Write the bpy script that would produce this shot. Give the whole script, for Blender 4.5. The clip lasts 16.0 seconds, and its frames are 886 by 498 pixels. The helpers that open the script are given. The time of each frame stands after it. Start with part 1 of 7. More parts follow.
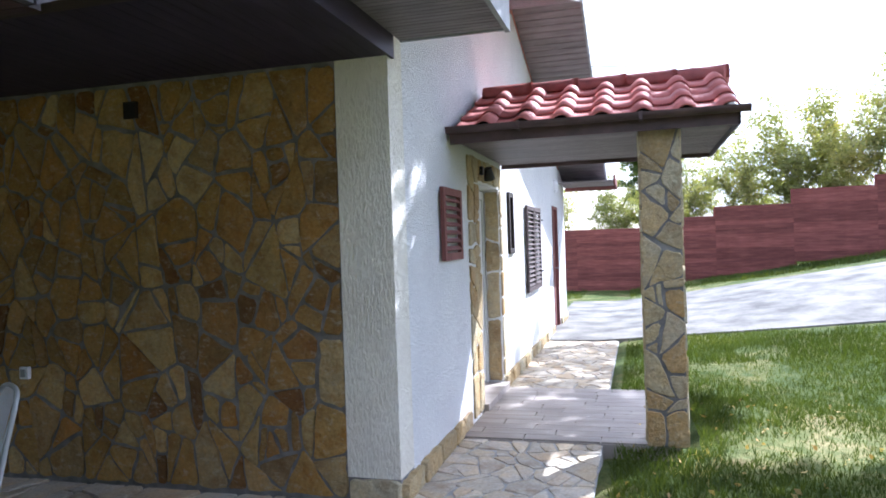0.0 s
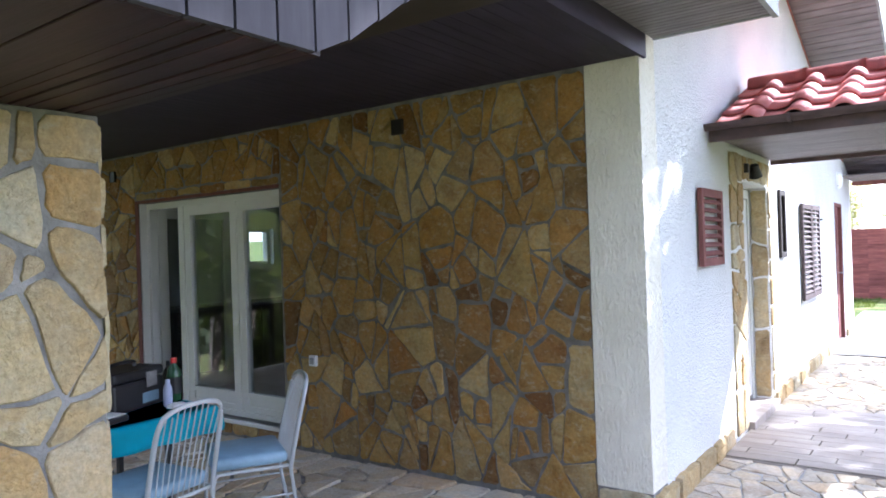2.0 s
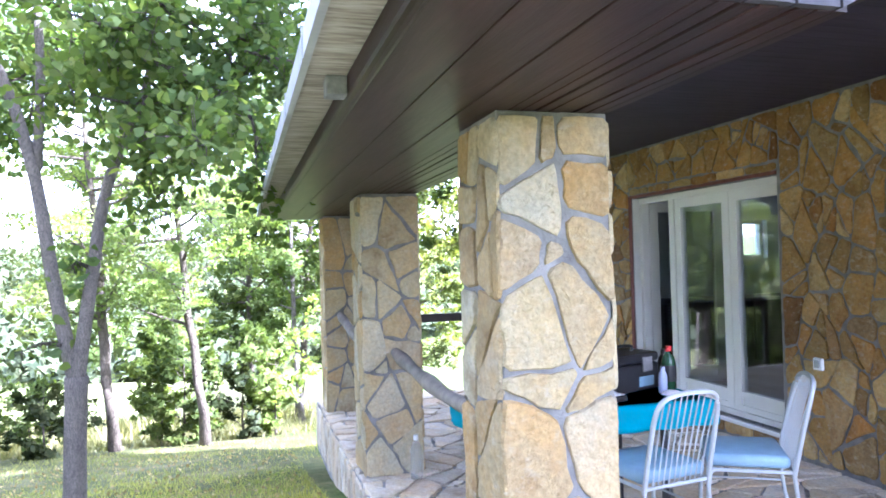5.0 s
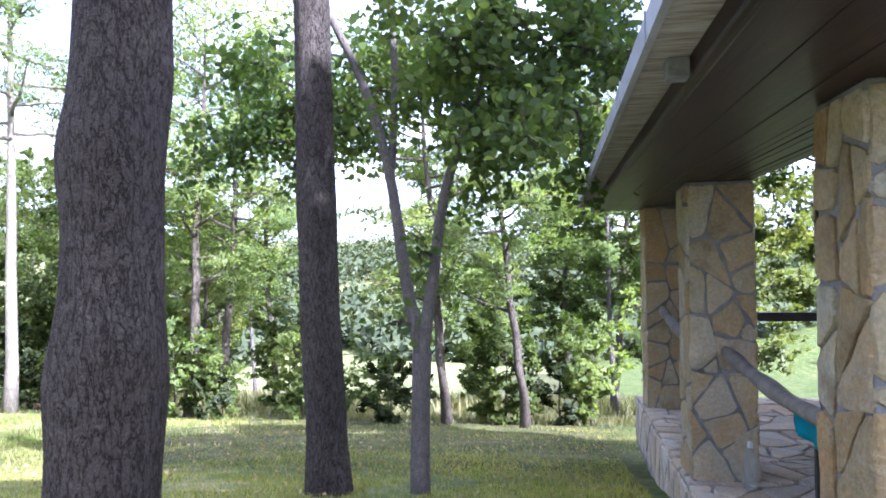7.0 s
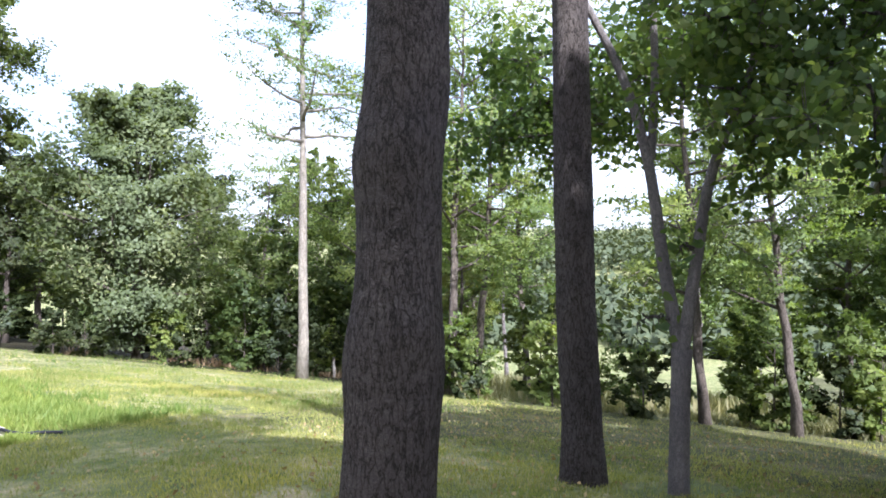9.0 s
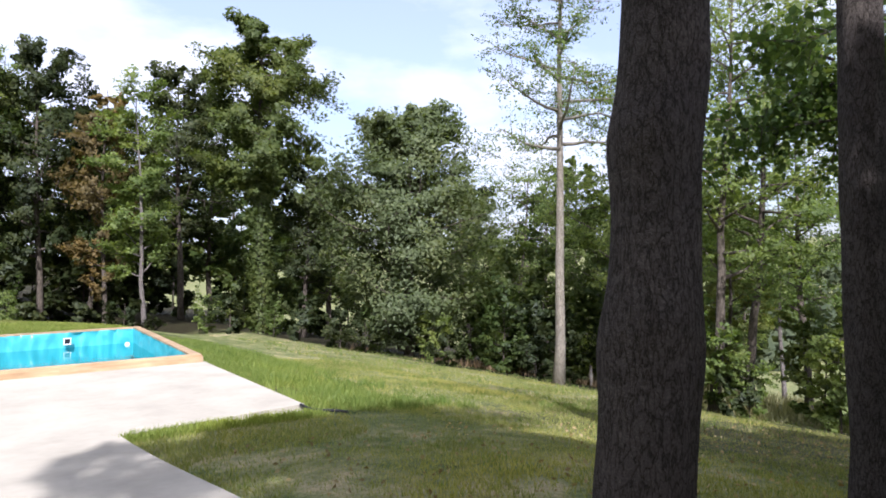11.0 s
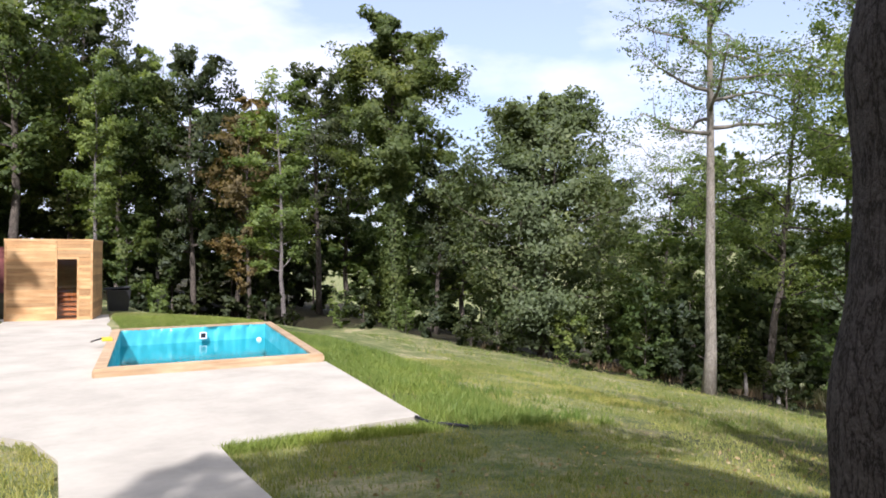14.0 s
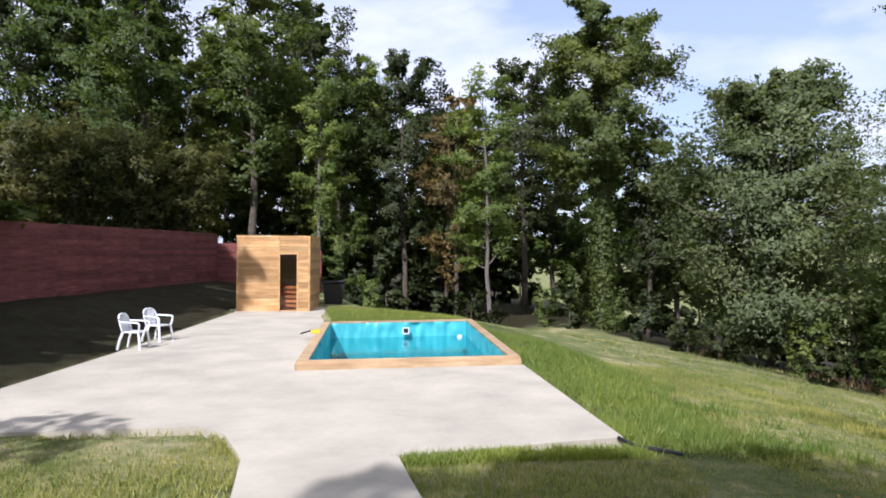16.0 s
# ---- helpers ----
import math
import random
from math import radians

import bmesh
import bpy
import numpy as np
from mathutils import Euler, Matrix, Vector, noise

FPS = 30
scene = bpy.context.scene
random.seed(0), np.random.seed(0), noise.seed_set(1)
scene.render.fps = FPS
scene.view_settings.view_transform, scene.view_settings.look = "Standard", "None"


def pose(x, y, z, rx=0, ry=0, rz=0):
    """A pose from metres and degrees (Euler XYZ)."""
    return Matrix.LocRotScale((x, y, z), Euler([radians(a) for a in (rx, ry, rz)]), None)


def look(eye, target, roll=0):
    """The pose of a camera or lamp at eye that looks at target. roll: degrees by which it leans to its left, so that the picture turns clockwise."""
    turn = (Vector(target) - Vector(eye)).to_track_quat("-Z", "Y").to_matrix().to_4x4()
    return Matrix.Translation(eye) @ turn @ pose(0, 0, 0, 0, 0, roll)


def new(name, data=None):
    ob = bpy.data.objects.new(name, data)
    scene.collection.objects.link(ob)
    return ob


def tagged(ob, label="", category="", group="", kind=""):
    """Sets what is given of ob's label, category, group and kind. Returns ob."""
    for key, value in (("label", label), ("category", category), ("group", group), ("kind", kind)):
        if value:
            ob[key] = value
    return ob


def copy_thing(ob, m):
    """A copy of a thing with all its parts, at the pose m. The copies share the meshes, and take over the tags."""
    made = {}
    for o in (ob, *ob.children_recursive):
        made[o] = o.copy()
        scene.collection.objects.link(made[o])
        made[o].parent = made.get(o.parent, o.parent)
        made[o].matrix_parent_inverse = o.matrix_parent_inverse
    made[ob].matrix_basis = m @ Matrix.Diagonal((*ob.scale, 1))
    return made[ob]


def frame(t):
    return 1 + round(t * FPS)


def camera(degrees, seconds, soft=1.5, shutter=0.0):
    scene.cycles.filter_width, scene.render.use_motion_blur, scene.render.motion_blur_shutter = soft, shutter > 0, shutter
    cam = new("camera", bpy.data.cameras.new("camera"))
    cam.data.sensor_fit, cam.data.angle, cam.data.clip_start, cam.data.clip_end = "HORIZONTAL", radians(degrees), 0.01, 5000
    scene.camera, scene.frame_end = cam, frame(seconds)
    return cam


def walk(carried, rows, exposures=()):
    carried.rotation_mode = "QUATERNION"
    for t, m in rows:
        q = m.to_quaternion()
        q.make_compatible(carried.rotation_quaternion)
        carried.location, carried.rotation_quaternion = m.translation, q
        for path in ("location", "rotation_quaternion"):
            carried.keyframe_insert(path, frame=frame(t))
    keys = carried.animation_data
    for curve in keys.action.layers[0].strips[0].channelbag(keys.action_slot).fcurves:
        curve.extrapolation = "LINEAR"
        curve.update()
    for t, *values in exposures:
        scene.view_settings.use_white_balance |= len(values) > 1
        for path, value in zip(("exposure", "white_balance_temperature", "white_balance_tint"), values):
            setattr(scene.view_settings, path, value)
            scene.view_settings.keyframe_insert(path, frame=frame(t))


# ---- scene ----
cam = camera(64.4, 16.0, 1.8)
EXPOSURES = [(0, 2.15, 5350, 17), (0.5, 2.24, 5380, 17), (1.5, 2.62, 5400, 20), (2.0, 2.98, 5400, 19), (2.5, 3.45, 5150, 22), (3.5, 4.32, 5080, 22), (4.2, 4.42, 5040, 23),
             (6.5, 2.88, 5080, 27), (8.2, 2.44, 5280, 23), (10.5, 1.15, 5700, 20), (12, 1.05, 5750, 20), (13.5, 1.05, 5800, 20), (14.5, 0.88, 5780, 20), (16, 0.75, 5750, 19)]
PATH = [
    (0, (-0.674, 0.613, 1.471), (-1.212, 2.539, 1.454), -1.9),
    (0.5, (-0.656, 0.601, 1.489), (-1.448, 2.438, 1.482), -1.9),
    (1, (-0.638, 0.598, 1.49), (-1.506, 2.4, 1.484), -1.9),
    (1.5, (-0.638, 0.609, 1.5), (-1.639, 2.341, 1.5), -1.9),
    (2, (-0.642, 0.608, 1.507), (-1.819, 2.226, 1.513), -1.9),
    (2.5, (-0.628, 0.586, 1.5), (-1.979, 2.061, 1.513), -1.8),
    (3, (-0.631, 0.585, 1.491), (-2.136, 1.902, 1.507), -1.7),
    (3.5, (-0.638, 0.58, 1.49), (-2.279, 1.724, 1.509), -1.6),
    (4, (-0.647, 0.575, 1.487), (-2.403, 1.533, 1.508), -1.5),
    (4.2, (-0.652, 0.581, 1.488), (-2.449, 1.459, 1.511), -1.5),
    (6.3, (-0.7, 0.499, 1.463), (-2.7, 0.491, 1.499), -1.0),
    (6.5, (-0.698, 0.492, 1.473), (-2.695, 0.395, 1.505), -0.8),
    (7, (-0.68, 0.493, 1.47), (-2.654, 0.174, 1.501), -0.8),
    (7.5, (-0.688, 0.458, 1.457), (-2.616, -0.071, 1.493), -0.6),
    (8, (-0.707, 0.39, 1.494), (-2.57, -0.337, 1.513), -0.3),
    (8.2, (-0.699, 0.39, 1.518), (-2.527, -0.421, 1.527), -0.2),
    (10.3, (-0.456, 0.602, 1.416), (-2.035, -0.625, 1.455), -0.3),
    (10.5, (-0.48, 0.579, 1.403), (-1.983, -0.74, 1.442), -0.2),
    (11, (-0.564, 0.502, 1.397), (-1.85, -1.029, 1.431), -0.0),
    (11.5, (-0.674, 0.389, 1.4), (-1.845, -1.232, 1.429), -0.0),
    (12, (-0.795, 0.251, 1.399), (-1.947, -1.383, 1.428), 0.0),
    (12.5, (-0.915, 0.122, 1.401), (-2.067, -1.513, 1.429), -0.1),
    (13, (-1.02, 0.011, 1.402), (-2.151, -1.638, 1.429), -0.0),
    (13.5, (-1.134, -0.102, 1.403), (-2.18, -1.806, 1.427), 0.0),
    (14, (-1.228, -0.244, 1.403), (-2.199, -1.992, 1.425), 0.1),
    (14.5, (-1.334, -0.384, 1.405), (-2.183, -2.195, 1.424), 0.2),
    (15, (-1.448, -0.556, 1.399), (-2.057, -2.46, 1.415), 0.3),
    (15.5, (-1.571, -0.747, 1.39), (-2.053, -2.688, 1.403), 0.3),
    (16, (-1.666, -0.943, 1.386), (-2.086, -2.899, 1.398), 0.4),
]
walk(cam, [(t, look(eye, target, roll)) for t, eye, target, roll in PATH], EXPOSURES)

# ---- light ----
SUN_AZ, SUN_EL = 32.0, 42.0  # degrees from +y towards +x, and above the horizon
az, el = radians(SUN_AZ), radians(SUN_EL)
SUN_DIR = Vector((math.sin(az) * math.cos(el), math.cos(az) * math.cos(el), math.sin(el)))
sun = new("sun", bpy.data.lights.new("sun", "SUN"))
sun.data.energy, sun.data.angle, sun.data.color = 3.7, radians(0.6), (1.0, 0.96, 0.90)
sun.matrix_basis = look(SUN_DIR * 50, (0, 0, 0))

world = bpy.data.worlds.new("sky")
scene.world = world
world.use_nodes = True
wn, wl = world.node_tree.nodes, world.node_tree.links
for n in list(wn):
    wn.remove(n)
w_out, w_bg, w_sky = wn.new("ShaderNodeOutputWorld"), wn.new("ShaderNodeBackground"), wn.new("ShaderNodeTexSky")
w_sky.sky_type, w_sky.sun_disc = "NISHITA", False
w_sky.sun_elevation, w_sky.sun_rotation = el, az
w_sky.air_density, w_sky.dust_density = 1.0, 2.2
w_co, w_map, w_noise, w_ramp, w_mix = (wn.new("ShaderNodeTexCoord"), wn.new("ShaderNodeMapping"), wn.new("ShaderNodeTexNoise"),
                                       wn.new("ShaderNodeValToRGB"), wn.new("ShaderNodeMixRGB"))
w_map.inputs["Scale"].default_value = (1.0, 1.0, 2.6)
w_map.inputs["Location"].default_value = (0.35, 0.1, 0.0)
w_noise.inputs["Scale"].default_value, w_noise.inputs["Detail"].default_value = 2.6, 7.0
w_noise.inputs["Roughness"].default_value = 0.55
w_ramp.color_ramp.elements[0].color = (0.32, 0.32, 0.32, 1)
w_ramp.color_ramp.elements[0].position, w_ramp.color_ramp.elements[1].position = 0.44, 0.64
w_mix.inputs["Color2"].default_value = (5.9, 6.0, 6.2, 1)
wl.new(w_co.outputs["Generated"], w_map.inputs["Vector"])
wl.new(w_map.outputs["Vector"], w_noise.inputs["Vector"])
wl.new(w_noise.outputs["Fac"], w_ramp.inputs["Fac"])
wl.new(w_ramp.outputs["Color"], w_mix.inputs["Fac"])
wl.new(w_sky.outputs["Color"], w_mix.inputs["Color1"])
wl.new(w_mix.outputs["Color"], w_bg.inputs["Color"])
w_bg.inputs["Strength"].default_value = 0.105
wl.new(w_bg.outputs["Background"], w_out.inputs["Surface"])

# ---- materials ----
def nodes_of(name):
    m = bpy.data.materials.new(name)
    m.use_nodes = True
    nt = m.node_tree
    return m, nt, nt.nodes["Principled BSDF"]


def node(nt, kind, **sets):
    n = nt.nodes.new(kind)
    for k, v in sets.items():
        n.inputs[k].default_value = v
    return n


def ramp(nt, fac, stops):
    r = nt.nodes.new("ShaderNodeValToRGB")
    e = r.color_ramp.elements
    while len(e) < len(stops):
        e.new(0.5)
    for x, (p, c) in zip(e, stops):
        x.position, x.color = p, (*c, 1)
    nt.links.new(fac, r.inputs["Fac"])
    return r.outputs["Color"]


def mixed(nt, kind, fac, a, b):
    m = nt.nodes.new("ShaderNodeMixRGB")
    m.blend_type = kind
    for v, s in ((fac, "Fac"), (a, "Color1"), (b, "Color2")):
        if isinstance(v, (int, float)):
            m.inputs[s].default_value = v
        elif isinstance(v, tuple):
            m.inputs[s].default_value = (*v, 1)
        else:
            nt.links.new(v, m.inputs[s])
    return m.outputs["Color"]


def coords(nt, scale=(1, 1, 1), kind="Object", offset_random=False, rot=(0, 0, 0)):
    c = nt.nodes.new("ShaderNodeTexCoord")
    mp = nt.nodes.new("ShaderNodeMapping")
    mp.inputs["Scale"].default_value = scale
    mp.inputs["Rotation"].default_value = rot
    nt.links.new(c.outputs[kind], mp.inputs["Vector"])
    if offset_random:
        oi = nt.nodes.new("ShaderNodeObjectInfo")
        mul = nt.nodes.new("ShaderNodeMath")
        mul.operation = "MULTIPLY"
        mul.inputs[1].default_value = 37.0
        nt.links.new(oi.outputs["Random"], mul.inputs[0])
        nt.links.new(mul.outputs[0], mp.inputs["Location"])
    return mp.outputs["Vector"]


def noise_tex(nt, vec, scale, detail=5, rough=0.55):
    n = node(nt, "ShaderNodeTexNoise", Scale=scale, Detail=detail, Roughness=rough)
    nt.links.new(vec, n.inputs["Vector"])
    return n.outputs["Fac"]


def bump(nt, bsdf, height, strength, dist=0.02):
    b = node(nt, "ShaderNodeBump", Strength=strength, Distance=dist)
    nt.links.new(height, b.inputs["Height"])
    nt.links.new(b.outputs["Normal"], bsdf.inputs["Normal"])


def plain(name, col, rough=0.6, metal=0.0, vary=0.12, scale=6.0, bumps=0.15, dist=0.01, spec=0.4, detail=6):
    """A surface of one colour with two scales of unevenness."""
    m, nt, b = nodes_of(name)
    v = coords(nt)
    big, small = noise_tex(nt, v, scale, detail), noise_tex(nt, v, scale * 9, 3)
    lo, hi = tuple(c * (1 - vary * 1.6) for c in col), tuple(min(1, c * (1 + vary)) for c in col)
    c1 = ramp(nt, big, [(0.3, lo), (0.7, hi)])
    c2 = mixed(nt, "MULTIPLY", 0.5, c1, ramp(nt, small, [(0.3, (1 - vary,) * 3), (0.7, (1, 1, 1))]))
    nt.links.new(c2, b.inputs["Base Color"])
    b.inputs["Roughness"].default_value, b.inputs["Metallic"].default_value = rough, metal
    b.inputs["Specular IOR Level"].default_value = spec
    if bumps:
        bump(nt, b, small, bumps, dist)
    return m


def stone_mat(name, cols, rough=0.85, relief=1.0, rust=0.8):
    """Natural stone: each piece takes its own colour, with veins, stains and a split face."""
    m, nt, b = nodes_of(name)
    v = coords(nt, offset_random=True)
    oi = nt.nodes.new("ShaderNodeObjectInfo")
    base = ramp(nt, oi.outputs["Random"], [(i / max(1, len(cols) - 1), c) for i, c in enumerate(cols)])
    stain = ramp(nt, noise_tex(nt, v, 3.2, 6, 0.6), [(0.28, (0.62, 0.52, 0.42)), (0.44, (1, 1, 1)), (0.60, (1.12, 1.0, 0.80)), (0.74, (1.22, 1.18, 1.08))])
    grain = ramp(nt, noise_tex(nt, v, 42, 4, 0.7), [(0.25, (0.66, 0.66, 0.66)), (0.7, (1.12, 1.12, 1.12))])
    c = mixed(nt, "MULTIPLY", 0.9, mixed(nt, "MULTIPLY", 0.9, base, stain), grain)
    # rusty bleeding and pale scuffs of lime
    c = mixed(nt, "MULTIPLY", rust, c, ramp(nt, noise_tex(nt, v, 7.5, 7, 0.66), [(0.36, (0.78, 0.62, 0.46)), (0.50, (1, 1, 1)), (0.62, (1.10, 0.97, 0.78))]))
    scuff = ramp(nt, noise_tex(nt, coords(nt, (1, 1, 1.6), offset_random=True), 15, 8, 0.74), [(0.54, (0, 0, 0)), (0.68, (0.6, 0.6, 0.6))])
    c = mixed(nt, "MIX", scuff, c, (0.50, 0.45, 0.34))
    nt.links.new(c, b.inputs["Base Color"])
    b.inputs["Roughness"].default_value = rough
    b.inputs["Specular IOR Level"].default_value = 0.25
    bump(nt, b, noise_tex(nt, v, 11, 9, 0.68), relief, 0.06)
    return m


def wood_mat(name, cols, axis="X", ring=26, rough=0.6, per_piece=0.25, spec=0.35, relief=0.25):
    """Planks with grain along an axis of the object."""
    m, nt, b = nodes_of(name)
    sc = {"X": (0.12, 1, 1), "Y": (1, 0.12, 1), "Z": (1, 1, 0.12)}[axis]
    v = coords(nt, sc, offset_random=True)
    g = noise_tex(nt, v, ring, 6, 0.6)
    c = ramp(nt, g, [(0.28, cols[0]), (0.5, cols[1]), (0.72, cols[2])])
    oi = nt.nodes.new("ShaderNodeObjectInfo")
    pc = ramp(nt, oi.outputs["Random"], [(0, (1 - per_piece,) * 3), (1, (1 + per_piece,) * 3)])
    c = mixed(nt, "MULTIPLY", 1.0, c, pc)
    v2 = coords(nt, (1, 1, 1))
    c = mixed(nt, "MULTIPLY", 0.6, c, ramp(nt, noise_tex(nt, v2, 2.2, 5), [(0.35, (0.72, 0.7, 0.7)), (0.65, (1.05, 1.05, 1.05))]))
    nt.links.new(c, b.inputs["Base Color"])
    b.inputs["Roughness"].default_value, b.inputs["Specular IOR Level"].default_value = rough, spec
    bump(nt, b, g, relief, 0.006)
    return m


def leaf_mat(name, dark, mid, light, glow=0.35):
    """Leaves that let some light through, each clump its own shade."""
    dark, mid, light = [tuple(m + (c - m) * 0.65 for c, m in zip(q, mid)) for q in (dark, mid, light)]
    dark, mid, light = [(r * 1.06, g, b * 1.05) for r, g, b in (dark, mid, light)]
    m = bpy.data.materials.new(name)
    m.use_nodes = True
    nt = m.node_tree
    nt.nodes.clear()
    out = nt.nodes.new("ShaderNodeOutputMaterial")
    geo = nt.nodes.new("ShaderNodeNewGeometry")
    oi = nt.nodes.new("ShaderNodeObjectInfo")
    c = ramp(nt, geo.outputs["Random Per Island"], [(0, dark), (0.55, mid), (1, light)])
    c = mixed(nt, "MULTIPLY", 1.0, c, ramp(nt, oi.outputs["Random"], [(0, (0.75, 0.8, 0.75)), (1, (1.15, 1.1, 1.0))]))
    tint = noise_tex(nt, coords(nt, offset_random=True), 0.45, 4, 0.6)
    c = mixed(nt, "MULTIPLY", 1.0, c, ramp(nt, tint, [(0.32, (0.70, 0.75, 0.72)), (0.5, (0.98, 0.99, 0.97)), (0.68, (1.38, 1.26, 1.06))]))
    d, t = nt.nodes.new("ShaderNodeBsdfDiffuse"), nt.nodes.new("ShaderNodeBsdfTranslucent")
    gl = node(nt, "ShaderNodeBsdfGlossy", Roughness=0.45)
    gl.inputs["Color"].default_value = (0.6, 0.65, 0.6, 1)
    m1, m2 = node(nt, "ShaderNodeMixShader", Fac=glow), node(nt, "ShaderNodeMixShader", Fac=0.012)
    nt.links.new(c, d.inputs["Color"])
    nt.links.new(mixed(nt, "MULTIPLY", 1.0, c, (1.3, 1.35, 0.5)), t.inputs["Color"])
    nt.links.new(d.outputs[0], m1.inputs[1])
    nt.links.new(t.outputs[0], m1.inputs[2])
    nt.links.new(m1.outputs[0], m2.inputs[1])
    nt.links.new(gl.outputs[0], m2.inputs[2])
    nt.links.new(m2.outputs[0], out.inputs["Surface"])
    return m


def bark_mat(name, dark, light, scale=10, relief=1.0, dist=0.05):
    """Rough bark: upright fissures between scaly plates, with fine cross cracks."""
    m, nt, b = nodes_of(name)
    v = coords(nt, (1, 1, 0.30))
    rn = node(nt, "ShaderNodeTexNoise", Scale=scale * 0.8, Detail=6.0, Roughness=0.6)
    nt.links.new(v, rn.inputs["Vector"])

    def fissure(vec, sc, wide, low, amount):
        wob = nt.nodes.new("ShaderNodeVectorMath")
        wob.operation = "MULTIPLY_ADD"
        wob.inputs[1].default_value = amount
        nt.links.new(rn.outputs["Color"], wob.inputs[0])
        nt.links.new(vec, wob.inputs[2])
        vo = node(nt, "ShaderNodeTexVoronoi", Scale=sc)
        vo.feature = "DISTANCE_TO_EDGE"
        nt.links.new(wob.outputs[0], vo.inputs["Vector"])
        return ramp(nt, vo.outputs["Distance"], [(0.0, (low,) * 3), (wide, (0.85,) * 3), (wide * 3, (1,) * 3)])

    deep = fissure(v, scale * 1.7, 0.085, 0.08, (0.24, 0.24, 0.14))
    scaly = fissure(coords(nt, (1, 1, 1.3)), scale * 3.4, 0.14, 0.45, (0.16, 0.16, 0.16))
    fine = noise_tex(nt, coords(nt, (1, 1, 0.7)), scale * 7, 6, 0.7)
    big = noise_tex(nt, coords(nt), 2.4, 5, 0.55)
    body = ramp(nt, fine, [(0.28, tuple(c * 0.50 for c in light)), (0.72, light)])
    body = mixed(nt, "MULTIPLY", 0.6, body, scaly)
    body = mixed(nt, "MULTIPLY", 1.0, body, ramp(nt, big, [(0.35, (0.84, 0.83, 0.84)), (0.65, (1.12, 1.11, 1.08))]))
    c = mixed(nt, "MIX", deep, dark, body)
    nt.links.new(c, b.inputs["Base Color"])
    b.inputs["Roughness"].default_value, b.inputs["Specular IOR Level"].default_value = 0.92, 0.15
    h = mixed(nt, "MULTIPLY", 0.55, mixed(nt, "MULTIPLY", 0.9, mixed(nt, "OVERLAY", 0.5, rn.outputs["Fac"], fine), deep), scaly)
    bump(nt, b, h, relief, dist)
    return m


M = {}
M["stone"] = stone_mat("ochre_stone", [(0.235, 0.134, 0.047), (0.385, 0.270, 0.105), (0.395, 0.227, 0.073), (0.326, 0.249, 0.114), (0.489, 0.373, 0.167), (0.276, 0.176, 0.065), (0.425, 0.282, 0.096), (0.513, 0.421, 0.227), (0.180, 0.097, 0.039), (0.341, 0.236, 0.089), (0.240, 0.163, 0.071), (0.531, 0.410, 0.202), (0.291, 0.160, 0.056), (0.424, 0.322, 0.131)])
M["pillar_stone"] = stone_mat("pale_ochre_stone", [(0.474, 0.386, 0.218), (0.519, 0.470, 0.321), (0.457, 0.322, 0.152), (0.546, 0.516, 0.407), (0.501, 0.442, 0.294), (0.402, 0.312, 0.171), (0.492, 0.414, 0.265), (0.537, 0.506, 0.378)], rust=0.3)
M["flag"] = stone_mat("flagstone", [(0.45, 0.41, 0.34), (0.53, 0.49, 0.42), (0.40, 0.35, 0.28), (0.56, 0.53, 0.46), (0.47, 0.38, 0.28)], relief=0.35, rust=0.25)
M["mortar"] = plain("grey_mortar", (0.235, 0.228, 0.222), 0.95, vary=0.25, scale=9, bumps=0.5)
M["pale_mortar"] = plain("pale_joint_mortar", (0.37, 0.365, 0.35), 0.95, vary=0.2, scale=9, bumps=0.4)
M["plaster"] = plain("white_plaster", (0.80, 0.80, 0.79), 0.9, vary=0.05, scale=3, bumps=0.0)
M["concrete"] = plain("pale_concrete", (0.47, 0.425, 0.335), 0.9, vary=0.12, scale=1.3, bumps=0.2)
M["drive"] = plain("worn_drive_concrete", (0.155, 0.148, 0.132), 0.9, vary=0.45, scale=1.6, bumps=0.3)
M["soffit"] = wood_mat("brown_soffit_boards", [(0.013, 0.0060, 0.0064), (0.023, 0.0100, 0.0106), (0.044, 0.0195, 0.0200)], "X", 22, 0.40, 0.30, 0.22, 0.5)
# the blue-violet tone puts the sky's reflection into the boards' colour
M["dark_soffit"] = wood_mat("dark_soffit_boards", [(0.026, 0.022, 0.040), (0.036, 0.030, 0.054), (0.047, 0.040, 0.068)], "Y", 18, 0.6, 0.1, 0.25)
M["grey_soffit"] = wood_mat("grey_brown_soffit_boards", [(0.15, 0.132, 0.142), (0.205, 0.182, 0.195), (0.26, 0.232, 0.245)], "X", 18, 0.55, 0.16, 0.3)
M["canopy_soffit"] = wood_mat("canopy_soffit_boards", [(0.105, 0.088, 0.090), (0.150, 0.127, 0.130), (0.20, 0.17, 0.172)], "X", 18, 0.5, 0.3, 0.3)
M["canopy_brown"] = plain("dark_brown_gutter_paint", (0.085, 0.052, 0.050), 0.5, vary=0.25, scale=5)
M["lilac_board"] = wood_mat("grey_lilac_boards", [(0.032, 0.029, 0.038), (0.044, 0.040, 0.051), (0.060, 0.055, 0.066)], "Z", 14, 0.65, 0.10, 0.3)
M["old_wood"] = wood_mat("weathered_grey_wood", [(0.13, 0.115, 0.09), (0.30, 0.27, 0.225), (0.46, 0.43, 0.38)], "Y", 60, 0.9, 0.1, 0.2, 0.8)
M["zinc"] = plain("grey_zinc", (0.36, 0.37, 0.38), 0.6, 0.4, vary=0.15, scale=5)
M["old_zinc"] = plain("weathered_dull_zinc", (0.20, 0.205, 0.205), 0.75, 0.2, vary=0.35, scale=14)
